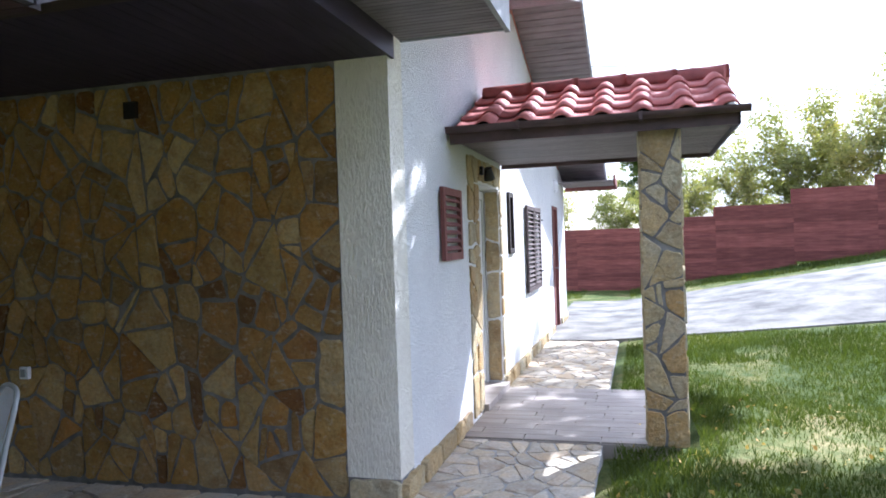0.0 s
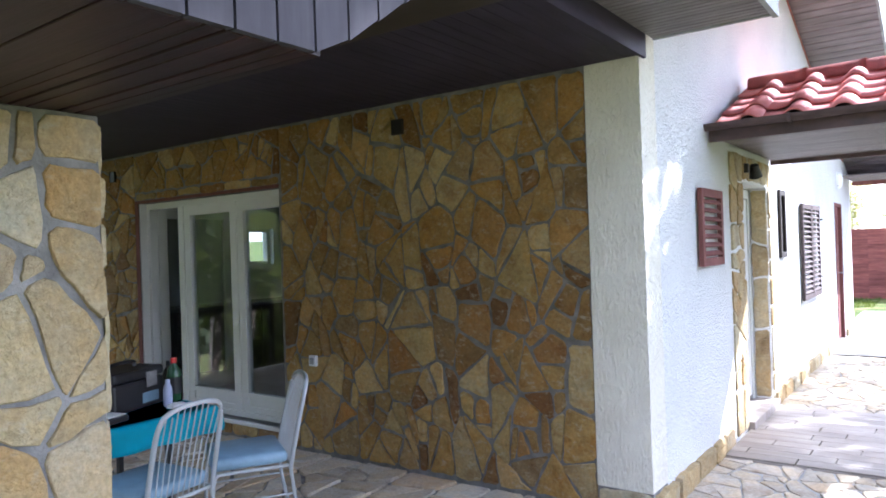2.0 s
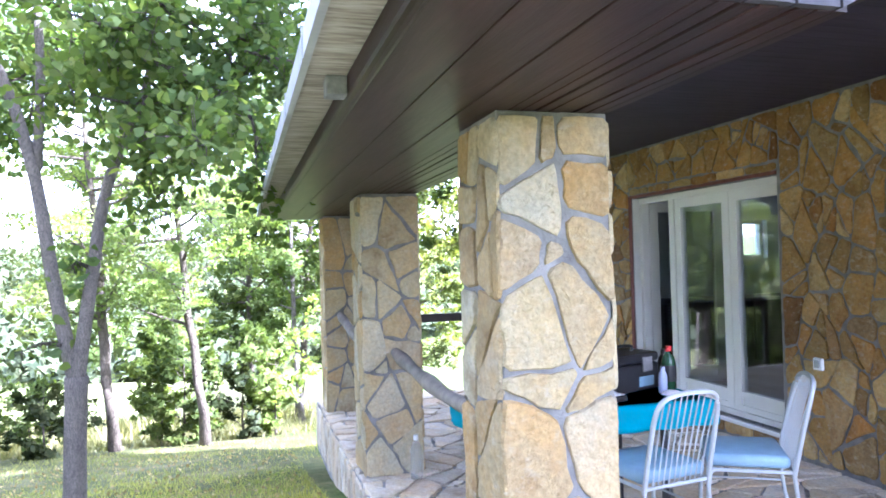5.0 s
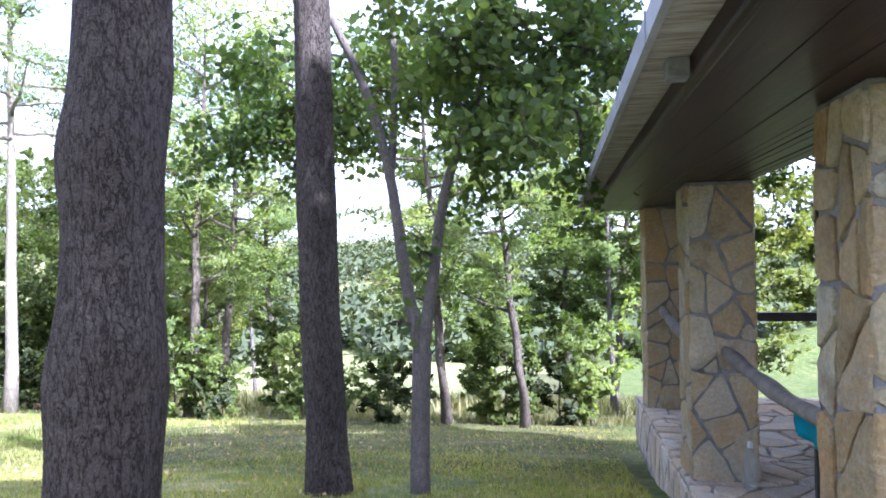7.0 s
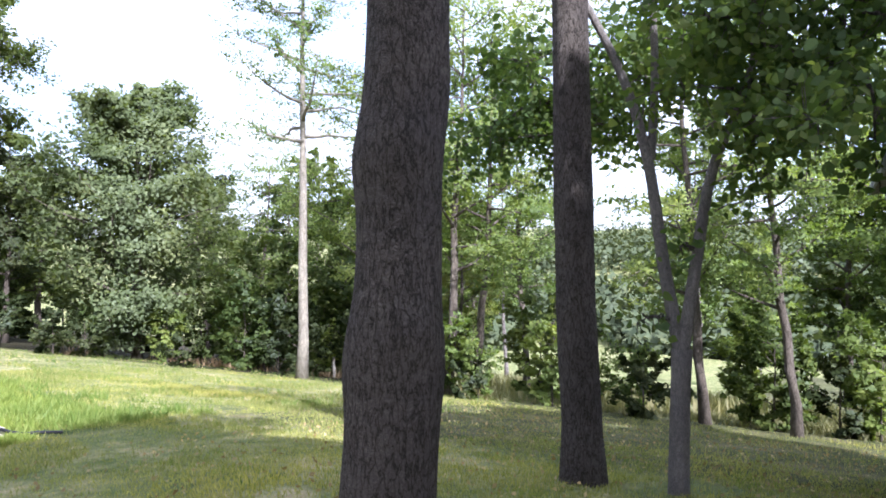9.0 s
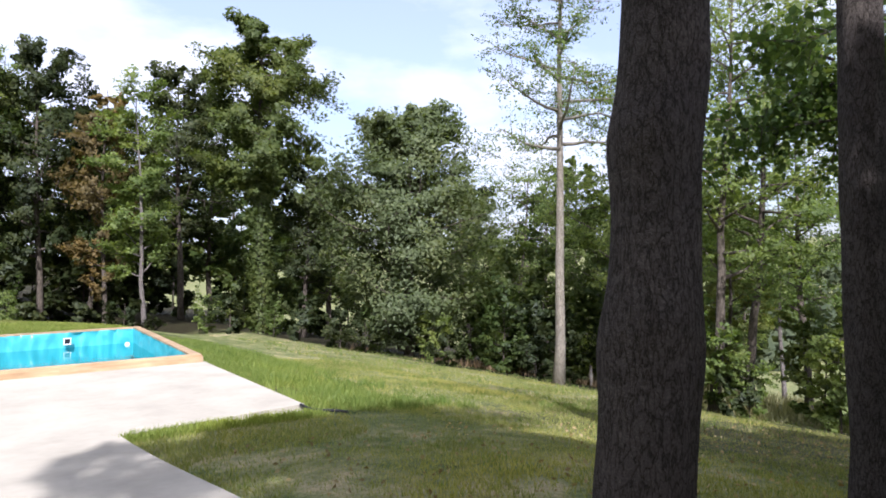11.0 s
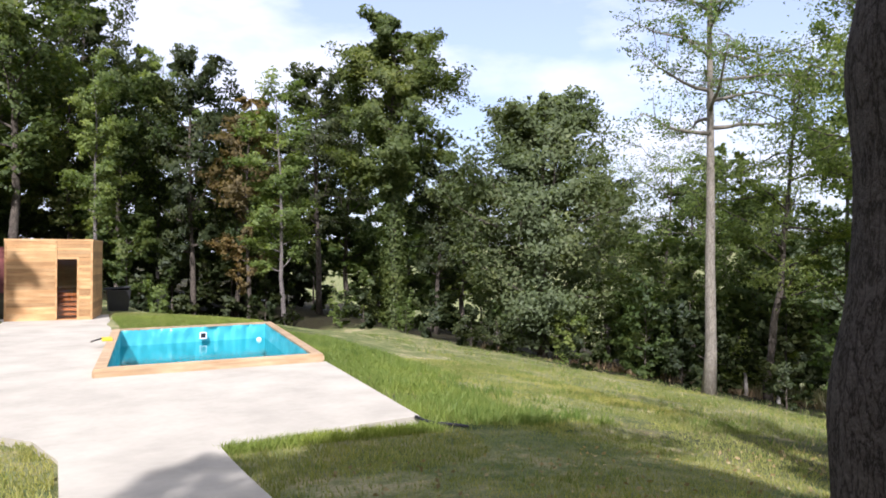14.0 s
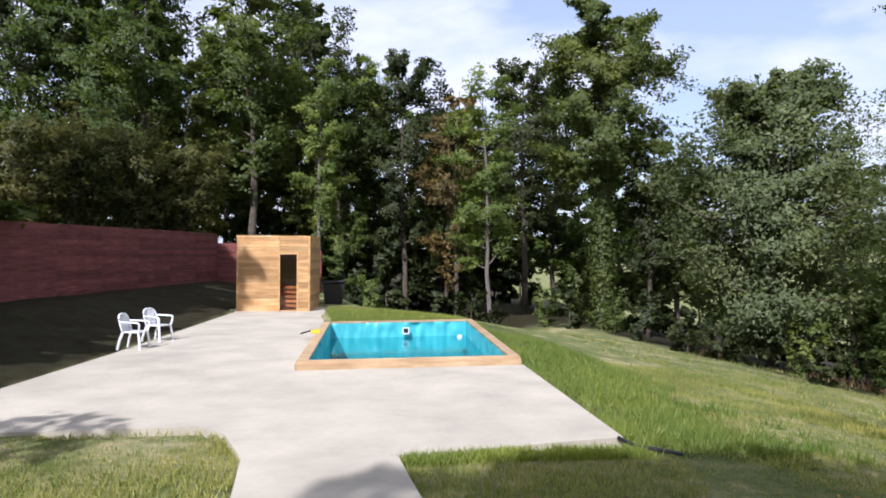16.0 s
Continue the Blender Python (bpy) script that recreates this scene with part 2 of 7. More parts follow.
M["fence"] = wood_mat("red_brown_fence_boards", [(0.125, 0.040, 0.034), (0.185, 0.062, 0.052), (0.26, 0.095, 0.078)], "X", 16, 0.8, 0.22, 0.25)
M["shutter"] = wood_mat("brown_shutter_paint", [(0.15, 0.062, 0.055), (0.20, 0.085, 0.075), (0.26, 0.115, 0.10)], "Z", 14, 0.8, 0.1, 0.15)
M["grey_shutter"] = wood_mat("dark_grey_brown_paint", [(0.065, 0.050, 0.048), (0.085, 0.066, 0.063), (0.11, 0.088, 0.083)], "Z", 14, 0.8, 0.1, 0.15)
M["cedar"] = wood_mat("cedar_planks", [(0.38, 0.20, 0.075), (0.51, 0.30, 0.125), (0.61, 0.395, 0.185)], "X", 10, 0.65, 0.28)
M["pool_wood"] = wood_mat("larch_planks", [(0.35, 0.225, 0.115), (0.47, 0.325, 0.18), (0.57, 0.43, 0.27)], "X", 12, 0.7, 0.14)
M["white_pvc"] = plain("white_frame_paint", (0.64, 0.64, 0.62), 0.4, vary=0.03, scale=4, bumps=0.03)
M["white_plastic"] = plain("white_plastic", (0.78, 0.79, 0.80), 0.35, vary=0.03, scale=4, bumps=0.0)
M["chair_metal"] = plain("white_enamel_metal", (0.40, 0.42, 0.43), 0.4, 0.15, vary=0.06, scale=7, bumps=0.03)
M["cushion"] = plain("pale_blue_vinyl", (0.22, 0.33, 0.42), 0.4, vary=0.12, scale=6, bumps=0.1)
M["cloth"] = plain("turquoise_cloth", (0.025, 0.44, 0.58), 0.85, vary=0.08, scale=5, bumps=0.2)
M["roof_red"] = plain("red_clay_roofing", (0.78, 0.36, 0.30), 0.9, vary=0.18, scale=4, bumps=0.15)
M["black"] = plain("black_plastic", (0.018, 0.018, 0.020), 0.4, vary=0.1, scale=6, bumps=0.05)
M["dark_wood"] = plain("dark_stained_wood", (0.030, 0.022, 0.018), 0.6, vary=0.2, scale=8)
M["grey_wood_tile"] = wood_mat("grey_wood_look_tile", [(0.24, 0.205, 0.175), (0.31, 0.27, 0.235), (0.38, 0.34, 0.30)], "X", 14, 0.5, 0.15)
M["bark"] = bark_mat("dark_bark", (0.030, 0.024, 0.020), (0.235, 0.200, 0.170), 15, 1.0, 0.10)
M["grey_bark"] = bark_mat("grey_bark", (0.09, 0.08, 0.07), (0.32, 0.285, 0.25), 20, 0.7, 0.03)
# greyed, even green: the haze of distance is put into the colour
M["leaf_far"] = leaf_mat("hazy_far_leaves", (0.070, 0.092, 0.055), (0.082, 0.106, 0.062), (0.095, 0.12, 0.070), 0.2)
M["bark_far"] = bark_mat("brown_bark", (0.05, 0.04, 0.03), (0.19, 0.16, 0.125), 6, 0.6, 0.05)
M["pale_bark"] = bark_mat("pale_bark", (0.14, 0.12, 0.09), (0.40, 0.36, 0.29), 6, 0.5, 0.04)
M["limb"] = plain("grey_bare_limb", (0.21, 0.185, 0.155), 0.8, vary=0.25, scale=7, bumps=0.4)
M["leaf_dark"] = leaf_mat("dark_leaves", (0.028, 0.041, 0.018), (0.047, 0.065, 0.026), (0.09, 0.105, 0.043), 0.35)
M["leaf_mid"] = leaf_mat("green_leaves", (0.044, 0.070, 0.022), (0.078, 0.115, 0.034), (0.145, 0.18, 0.055), 0.42)
M["leaf_light"] = leaf_mat("light_green_leaves", (0.10, 0.15, 0.044), (0.165, 0.23, 0.072), (0.27, 0.33, 0.12), 0.5)
M["leaf_fresh"] = leaf_mat("broad_green_leaves", (0.055, 0.092, 0.036), (0.095, 0.148, 0.052), (0.19, 0.235, 0.088), 0.52)
M["leaf_rust"] = leaf_mat("rusty_autumn_leaves", (0.080, 0.066, 0.028), (0.120, 0.098, 0.042), (0.175, 0.14, 0.06), 0.35)
M["leaf_gold"] = leaf_mat("yellowing_leaves", (0.075, 0.105, 0.03), (0.12, 0.155, 0.045), (0.20, 0.21, 0.07), 0.4)
M["leaf_olive"] = leaf_mat("olive_leaves", (0.055, 0.068, 0.024), (0.090, 0.102, 0.035), (0.16, 0.15, 0.055), 0.4)
M["bank_blade"] = leaf_mat("bank_grass_blades", (0.12, 0.19, 0.042), (0.19, 0.26, 0.062), (0.31, 0.36, 0.12), 0.4)
M["leaf_pale"] = leaf_mat("pale_autumn_leaves", (0.22, 0.25, 0.11), (0.31, 0.33, 0.15), (0.44, 0.42, 0.20), 0.45)
M["leaf_grey"] = leaf_mat("grey_green_leaves", (0.105, 0.135, 0.062), (0.16, 0.195, 0.092), (0.23, 0.265, 0.13), 0.4)
M["leaf_ivy"] = leaf_mat("full_green_leaves", (0.060, 0.088, 0.028), (0.102, 0.138, 0.042), (0.175, 0.205, 0.068), 0.4)
M["blade"] = leaf_mat("grass_blades", (0.16, 0.195, 0.057), (0.265, 0.295, 0.094), (0.45, 0.43, 0.19), 0.38)
M["meadow_blade"] = leaf_mat("dull_meadow_blades", (0.11, 0.125, 0.06), (0.165, 0.175, 0.09), (0.26, 0.245, 0.14), 0.35)
M["tuft"] = leaf_mat("tuft_blades", (0.10, 0.16, 0.036), (0.165, 0.24, 0.056), (0.27, 0.34, 0.10), 0.4)
M["straw"] = leaf_mat("straw_blades", (0.30, 0.27, 0.13), (0.42, 0.37, 0.20), (0.55, 0.49, 0.30), 0.3)
M["dry_blade"] = leaf_mat("dry_weed_blades", (0.16, 0.12, 0.075), (0.24, 0.175, 0.11), (0.36, 0.27, 0.16), 0.3)
M["fallen_leaf"] = leaf_mat("fallen_leaves", (0.20, 0.13, 0.06), (0.36, 0.28, 0.14), (0.55, 0.48, 0.30), 0.2)
M["lush_blade"] = leaf_mat("lush_grass_blades", (0.038, 0.060, 0.014), (0.064, 0.094, 0.021), (0.115, 0.14, 0.038), 0.35)


def glass_mat(name, tint=(1, 1, 1), rough=0.0, gloss=0.05):
    """Clear panes: see-through, with a mirror share that grows at a slant."""
    m, nt, b = nodes_of(name)
    nt.nodes.remove(b)
    out = nt.nodes["Material Output"]
    tr, gl = nt.nodes.new("ShaderNodeBsdfTransparent"), node(nt, "ShaderNodeBsdfGlossy", Roughness=rough)
    tr.inputs["Color"].default_value = (*tint, 1)
    fr, mx = node(nt, "ShaderNodeLayerWeight", Blend=0.5), nt.nodes.new("ShaderNodeMixShader")
    pw, ad = nt.nodes.new("ShaderNodeMath"), nt.nodes.new("ShaderNodeMath")
    pw.operation, ad.operation = "POWER", "MULTIPLY_ADD"
    pw.inputs[1].default_value, ad.inputs[1].default_value, ad.inputs[2].default_value = 5.0, 1 - gloss, gloss
    nt.links.new(fr.outputs["Facing"], pw.inputs[0])
    nt.links.new(pw.outputs[0], ad.inputs[0])
    nt.links.new(ad.outputs[0], mx.inputs["Fac"])
    nt.links.new(tr.outputs[0], mx.inputs[1])
    nt.links.new(gl.outputs[0], mx.inputs[2])
    nt.links.new(mx.outputs[0], out.inputs["Surface"])
    return m


M["glass"] = glass_mat("window_glass", (0.86, 0.89, 0.90), 0.0, 0.065)
M["dark_glass"] = glass_mat("smoked_glass", (0.35, 0.27, 0.22))
M["bronze_glass"] = glass_mat("bronze_tinted_glass", (0.85, 0.66, 0.56))


def grass_ground():
    """Lawn that thins to dry soil, dark fallen leaves under the trees, and painted shade on the bank."""
    m, nt, b = nodes_of("lawn_ground")
    v = coords(nt)
    patchy = noise_tex(nt, v, 0.8, 8, 0.68)
    lush = ramp(nt, patchy, [(0.30, (0.036, 0.060, 0.015)), (0.50, (0.058, 0.085, 0.022)), (0.66, (0.15, 0.145, 0.06)), (0.78, (0.36, 0.30, 0.19))])
    dry = ramp(nt, patchy, [(0.30, (0.115, 0.140, 0.055)), (0.47, (0.19, 0.205, 0.088)), (0.58, (0.31, 0.29, 0.155)), (0.70, (0.44, 0.375, 0.25))])
    dn = nt.nodes.new("ShaderNodeAttribute")
    dn.attribute_name = "dryness"
    c = mixed(nt, "MIX", dn.outputs["Fac"], lush, dry)
    tuft = noise_tex(nt, v, 3.2, 8, 0.76)
    c = mixed(nt, "MULTIPLY", 1.0, c, ramp(nt, tuft, [(0.32, (0.62, 0.74, 0.52)), (0.48, (0.95, 1.0, 0.9)), (0.60, (1.2, 1.12, 1.05)), (0.72, (1.5, 1.3, 1.2))]))
    f = ramp(nt, noise_tex(nt, v, 30, 5, 0.7), [(0.25, (0.55, 0.55, 0.5)), (0.75, (1.3, 1.3, 1.25))])
    # this dark brown also serves as the shade painted on the bank
    litter_shade = ramp(nt, noise_tex(nt, v, 2.5, 7, 0.7), [(0.3, (0.018, 0.015, 0.009)), (0.55, (0.040, 0.035, 0.018)), (0.75, (0.036, 0.055, 0.018))])
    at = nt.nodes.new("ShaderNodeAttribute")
    at.attribute_name = "litter_shade"
    c = mixed(nt, "MIX", at.outputs["Fac"], c, litter_shade)
    nt.links.new(mixed(nt, "MULTIPLY", 0.85, c, f), b.inputs["Base Color"])
    b.inputs["Roughness"].default_value, b.inputs["Specular IOR Level"].default_value = 0.95, 0.1
    bump(nt, b, noise_tex(nt, v, 22, 5, 0.7), 0.8, 0.06)
    return m


M["lawn"] = grass_ground()


def rough_plaster():
    """Thick dripping render with vertical runs."""
    m, nt, b = nodes_of("combed_plaster")
    v = coords(nt, (1, 1, 0.3))
    h = noise_tex(nt, v, 85, 3, 0.5)
    c = ramp(nt, noise_tex(nt, coords(nt), 2.5, 5), [(0.35, (0.76, 0.72, 0.62)), (0.65, (0.84, 0.81, 0.71))])
    nt.links.new(mixed(nt, "MULTIPLY", 0.12, c, ramp(nt, h, [(0.35, (0.75,) * 3), (0.6, (1,) * 3)])), b.inputs["Base Color"])
    b.inputs["Roughness"].default_value = 0.9
    bump(nt, b, ramp(nt, h, [(0.42, (0,) * 3), (0.60, (1,) * 3)]), 0.8, 0.012)
    return m


def stipple_plaster():
    m, nt, b = nodes_of("stippled_plaster")
    v = coords(nt)
    h = noise_tex(nt, v, 48, 4, 0.65)
    c = ramp(nt, noise_tex(nt, v, 1.6, 6), [(0.35, (0.76, 0.76, 0.76)), (0.65, (0.82, 0.82, 0.81))])
    nt.links.new(c, b.inputs["Base Color"])
    b.inputs["Roughness"].default_value = 0.92
    bump(nt, b, h, 1.0, 0.035)
    return m


M["rough_plaster"], M["stipple"] = rough_plaster(), stipple_plaster()

# ---- building helpers ----
def part(name, bm, mat, parent=None, label="", smooth=False):
    me = bpy.data.meshes.new(name)
    bm.to_mesh(me)
    bm.free()
    ob = new(name, me)
    me.materials.append(M[mat] if isinstance(mat, str) else mat)
    if smooth:
        me.polygons.foreach_set("use_smooth", [True] * len(me.polygons))
    if parent is not None:
        ob.parent = parent
    if label:
        ob["label"] = label
    return ob


def thing(name, label, category, group="", kind="", at=(0, 0, 0), rz=0):
    ob = new(name)
    ob.matrix_basis = pose(*at, 0, 0, rz)
    return tagged(ob, label, category, group, kind)


def raw(name, verts, faces, mat, parent=None, label=""):
    me = bpy.data.meshes.new(name)
    me.from_pydata(verts, [], faces)
    ob = new(name, me)
    me.materials.append(M[mat])
    if parent is not None:
        ob.parent = parent
    if label:
        ob["label"] = label
    return ob


def box(bm, x0, x1, y0, y1, z0, z1, bev=0.0):
    r = bmesh.ops.create_cube(bm, size=1.0, matrix=Matrix.LocRotScale(((x0 + x1) / 2, (y0 + y1) / 2, (z0 + z1) / 2), None, (x1 - x0, y1 - y0, z1 - z0)))
    if bev:
        es = {e for v in r["verts"] for e in v.link_edges}
        bmesh.ops.bevel(bm, geom=list(es), offset=bev, segments=2, affect="EDGES", profile=0.5)
    return bm


def boxes(*args, bev=0.0):
    bm = bmesh.new()
    for a in args:
        box(bm, *a, bev=bev)
    return bm


def tube(bm, pts, radii, n=8, cap=True):
    """A round bar along points, with its own radius at each."""
    pts = [Vector(p) for p in pts]
    radii = [radii] * len(pts) if isinstance(radii, (int, float)) else radii
    rings, up = [], Vector((0.13, 0.21, 0.97))
    for i, p in enumerate(pts):
        d = (pts[min(i + 1, len(pts) - 1)] - pts[max(i - 1, 0)]).normalized()
        a = d.cross(up)
        if a.length < 0.2:
            a = d.cross(Vector((1, 0, 0)))
        a.normalize()
        b = d.cross(a)
        rings.append([bm.verts.new(p + radii[i] * (math.cos(2 * math.pi * k / n) * a + math.sin(2 * math.pi * k / n) * b)) for k in range(n)])
    for r, s in zip(rings, rings[1:]):
        for k in range(n):
            bm.faces.new((r[k], r[(k + 1) % n], s[(k + 1) % n], s[k]))
    if cap:
        bm.faces.new(rings[0][::-1])
        bm.faces.new(rings[-1])
    return bm


def bent(pts, steps=6):
    """A smooth line through points."""
    pts = [Vector(p) for p in pts]
    q = [pts[0]] + pts + [pts[-1]]
    out = []
    for i in range(1, len(q) - 2):
        for k in range(steps):
            t = k / steps
            p0, p1, p2, p3 = q[i - 1:i + 3]
            out.append(0.5 * (2 * p1 + (p2 - p0) * t + (2 * p0 - 5 * p1 + 4 * p2 - p3) * t * t + (3 * p1 - p0 - 3 * p2 + p3) * t ** 3))
    return out + [pts[-1]]


def prism(bm, pts, z0, z1):
    lo, hi = [bm.verts.new((x, y, z0)) for x, y in pts], [bm.verts.new((x, y, z1)) for x, y in pts]
    n = len(pts)
    bm.faces.new(hi)
    bm.faces.new(lo[::-1])
    for i in range(n):
        bm.faces.new((lo[i], lo[(i + 1) % n], hi[(i + 1) % n], hi[i]))
    bmesh.ops.recalc_face_normals(bm, faces=bm.faces)
    return bm


# ---- the lie of the land ----
def soft(s, k):
    return k * np.logaddexp(0.0, np.asarray(s, float) / k)


def step(a, b, v):
    t = np.clip((np.asarray(v, float) - a) / (b - a), 0, 1)
    return t * t * (3 - 2 * t)


def gdrop(x, y):
    """Fall of the ground behind the bank at the pool's end."""
    x, y = np.asarray(x, float), np.asarray(y, float)
    return 2.3 * step(20, 34, -y) * step(-0.1, 2.0, -(x + 3.2)) * (1 - step(3.2, 9.0, -(x + 4.8)))


def gz(x, y):
    """Height of the ground."""
    x, y = np.asarray(x, float), np.asarray(y, float)
    s = -(x + 4.8)
    z = -0.13 - 0.18 * soft(np.minimum(s, 45), 0.6)
    z = z - 0.13 * np.clip(s - 45, 0, 115) + 0.085 * np.clip(s - 170, 0, 520)
    z = z - 0.18 * step(2.0, 6.5, -y) * (1 - step(-1, 7, s))
    edge = 1.73 + (y + 10.28) * 0.1733
    z = z + 0.55 * step(0.0, 3.2, x - edge) * step(6.5, 8.5, -y)
    z = z + 0.10 * step(17.3, 19.5, -y) * step(-4, 2, -(x + 0.5)) * (1 - step(0, 6, s))
    z = z + 0.15 * np.clip(x + 1.0, 0, 14) * step(8, 17, y) - gdrop(x, y)
    return z


def gh(x, y):
    return float(gz(x, y))

# ---- ground ----
DECK = [(-2.52, 0.9), (-2.52, -6.65), (-4.62, -6.85), (-5.06, -10.98), (-1.72, -11.0), (-2.36, -16.8), (-2.66, -22.6), (0.2, -22.2), (-0.14, -21.07),
        (1.15, -13.18), (1.73, -10.28), (2.2, -8.15), (0.93, -8.02), (-0.80, -7.95), (-1.08, -7.6), (-1.28, -6.8), (-1.28, 0.9)]
POOL = [(-1.73, -11.02), (-5.02, -11.0), (-5.80, -16.95), (-2.36, -16.75)]


def inside(px, py, poly):
    c = np.zeros(px.shape, bool)
    n = len(poly)
    for i in range(n):
        (x1, y1), (x2, y2) = poly[i], poly[(i + 1) % n]
        hit = ((y1 > py) != (y2 > py)) & (px < (x2 - x1) * (py - y1) / (y2 - y1 + 1e-12) + x1)
        c ^= hit
    return c


def spread(edges):
    out = []
    for a, b, st in edges:
        out += list(np.arange(a, b, st))
    return np.array(out)


gx = spread([(-1500, -700, 80), (-700, -200, 25), (-200, -60, 6), (-60, -26, 1.5), (-26, -8, 0.6), (-8, 4, 0.22), (4, 14, 0.6), (14, 60, 3), (60, 300, 20), (300, 1500, 100)])
gy = spread([(-1500, -300, 80), (-300, -60, 12), (-60, -24, 1.5), (-24, -4, 0.25), (-4, 24, 0.5), (24, 60, 3), (60, 300, 20), (300, 1500, 100)])
GX, GY = np.meshgrid(gx, gy)
GZ = gz(GX, GY)
rough = np.array([[noise.noise((a * 0.6, b * 0.6, 0.0)) * 0.035 + noise.noise((a * 0.02, b * 0.02, 3.0)) * min(6.0, max(0.0, (abs(a) + abs(b) - 70) * 0.03)) for a in gx] for b in gy])
GZ = GZ + rough
GZ = np.where(inside(GX, GY, POOL), -2.3, GZ)
GZ = np.where(inside(GX, GY, [(-9.0, 1.6), (-1.12, 1.6), (-1.12, 13.2), (-9.0, 13.2)]), GZ - 0.12, GZ)
GZ = np.where(inside(GX, GY, [(-1.4, 5.9), (-0.3, 5.9), (-0.3, 8.2), (-1.4, 8.2)]), GZ - 0.10, GZ)
GZ = np.where(inside(GX, GY, DECK) & (GY < -7.2), np.minimum(GZ, -0.37), GZ)
nx = len(gx)
g_faces = [(j * nx + i, j * nx + i + 1, (j + 1) * nx + i + 1, (j + 1) * nx + i) for j in range(len(gy) - 1) for i in range(nx - 1)]
GZ = np.where(inside(GX, GY, [(-2.4, 0.8), (-2.4, -6.6), (-1.4, -6.6), (-1.4, 0.8)]), GZ - 0.10, GZ)
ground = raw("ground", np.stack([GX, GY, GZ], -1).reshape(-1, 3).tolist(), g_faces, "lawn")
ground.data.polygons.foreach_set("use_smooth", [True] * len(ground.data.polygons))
# fallen leaves where the wood stands, and the bank's shade painted in
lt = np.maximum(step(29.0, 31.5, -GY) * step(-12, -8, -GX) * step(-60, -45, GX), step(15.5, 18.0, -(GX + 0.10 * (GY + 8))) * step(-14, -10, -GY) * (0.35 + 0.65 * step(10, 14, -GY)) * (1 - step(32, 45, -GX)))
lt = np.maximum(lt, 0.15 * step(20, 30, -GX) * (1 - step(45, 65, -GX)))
# bank mask: its shade is put into the ground colour
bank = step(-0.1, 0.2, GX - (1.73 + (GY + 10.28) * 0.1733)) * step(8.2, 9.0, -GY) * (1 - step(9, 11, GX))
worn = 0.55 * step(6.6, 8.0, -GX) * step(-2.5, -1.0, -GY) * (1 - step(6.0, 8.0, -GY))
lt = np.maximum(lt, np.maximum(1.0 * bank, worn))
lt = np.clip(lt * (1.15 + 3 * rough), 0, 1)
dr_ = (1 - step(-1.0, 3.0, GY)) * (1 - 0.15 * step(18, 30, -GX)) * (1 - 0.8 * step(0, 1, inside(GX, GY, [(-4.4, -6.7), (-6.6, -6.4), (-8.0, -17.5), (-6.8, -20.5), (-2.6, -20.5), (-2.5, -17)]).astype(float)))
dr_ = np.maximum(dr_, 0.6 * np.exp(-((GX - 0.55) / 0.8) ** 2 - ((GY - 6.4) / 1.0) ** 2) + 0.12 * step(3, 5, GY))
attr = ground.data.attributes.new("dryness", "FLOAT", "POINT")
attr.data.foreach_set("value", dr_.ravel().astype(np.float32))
attr = ground.data.attributes.new("litter_shade", "FLOAT", "POINT")
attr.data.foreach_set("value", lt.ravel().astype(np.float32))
tagged(ground, "patchy green lawn falling away to a wooded valley", "ground", kind="structure")

# ---- concrete terrace round the pool, with the path to the house ----
bm = bmesh.new()
prism(bm, DECK[1:-2] + [(-1.28, -6.8), (-1.28, -6.65)], -0.42, -0.27)
# the path to the house follows the fall of the lawn
ys_p = np.linspace(0.9, -6.65, 16)
rows_p = [[bm.verts.new((x, y, -0.13 - 0.18 * float(step(2.0, 6.5, -y)) + 0.055 + dz)) for x, dz in ((-2.52, -0.2), (-2.52, 0.0), (-1.28, 0.0), (-1.28, -0.2))] for y in ys_p]
for a, b in zip(rows_p, rows_p[1:]):
    for i in range(3):
        bm.faces.new((a[i], b[i], b[i + 1], a[i + 1]))
bmesh.ops.recalc_face_normals(bm, faces=bm.faces)
part_deck = part("pool_pavement", bm, "concrete")
tagged(part_deck, "pale smooth concrete terrace and path round the pool", "pavement", kind="structure")

# ---- drive in front of the far fence ----
bm = bmesh.new()
ny = 14
rows_v = []
for j in range(ny + 1):
    r = []
    for i in range(19):
        x = -2.3 + i * 1.0
        near = 11.85 + 0.08 * max(0, x) if x > -0.9 else 11.6
        far = 19.4 - 0.05 * x
        y = near + (far - near) * max(0, j - 0.95) / ny
        r.append(bm.verts.new((x, y, gh(x, y) + (0.035 if 0 < j < ny else -0.05))))
    rows_v.append(r)
for a, b in zip(rows_v, rows_v[1:]):
    for i in range(len(a) - 1):
        bm.faces.new((a[i], a[i + 1], b[i + 1], b[i]))
drive = part("road", bm, "drive")
tagged(drive, "sunlit pale concrete drive", "road", kind="structure")

# ---- house shell ----
WX, WY = -2.12, 4.68      # faces of the gable wall and of the veranda wall
FLOOR = -0.11
WIN = (-7.51, -5.33, 0.03, 2.10)   # the garden door's opening in the veranda wall


def wall(name, spans, label, mat):
    return tagged(part(name, boxes(*spans), mat), label, "wall", kind="structure")


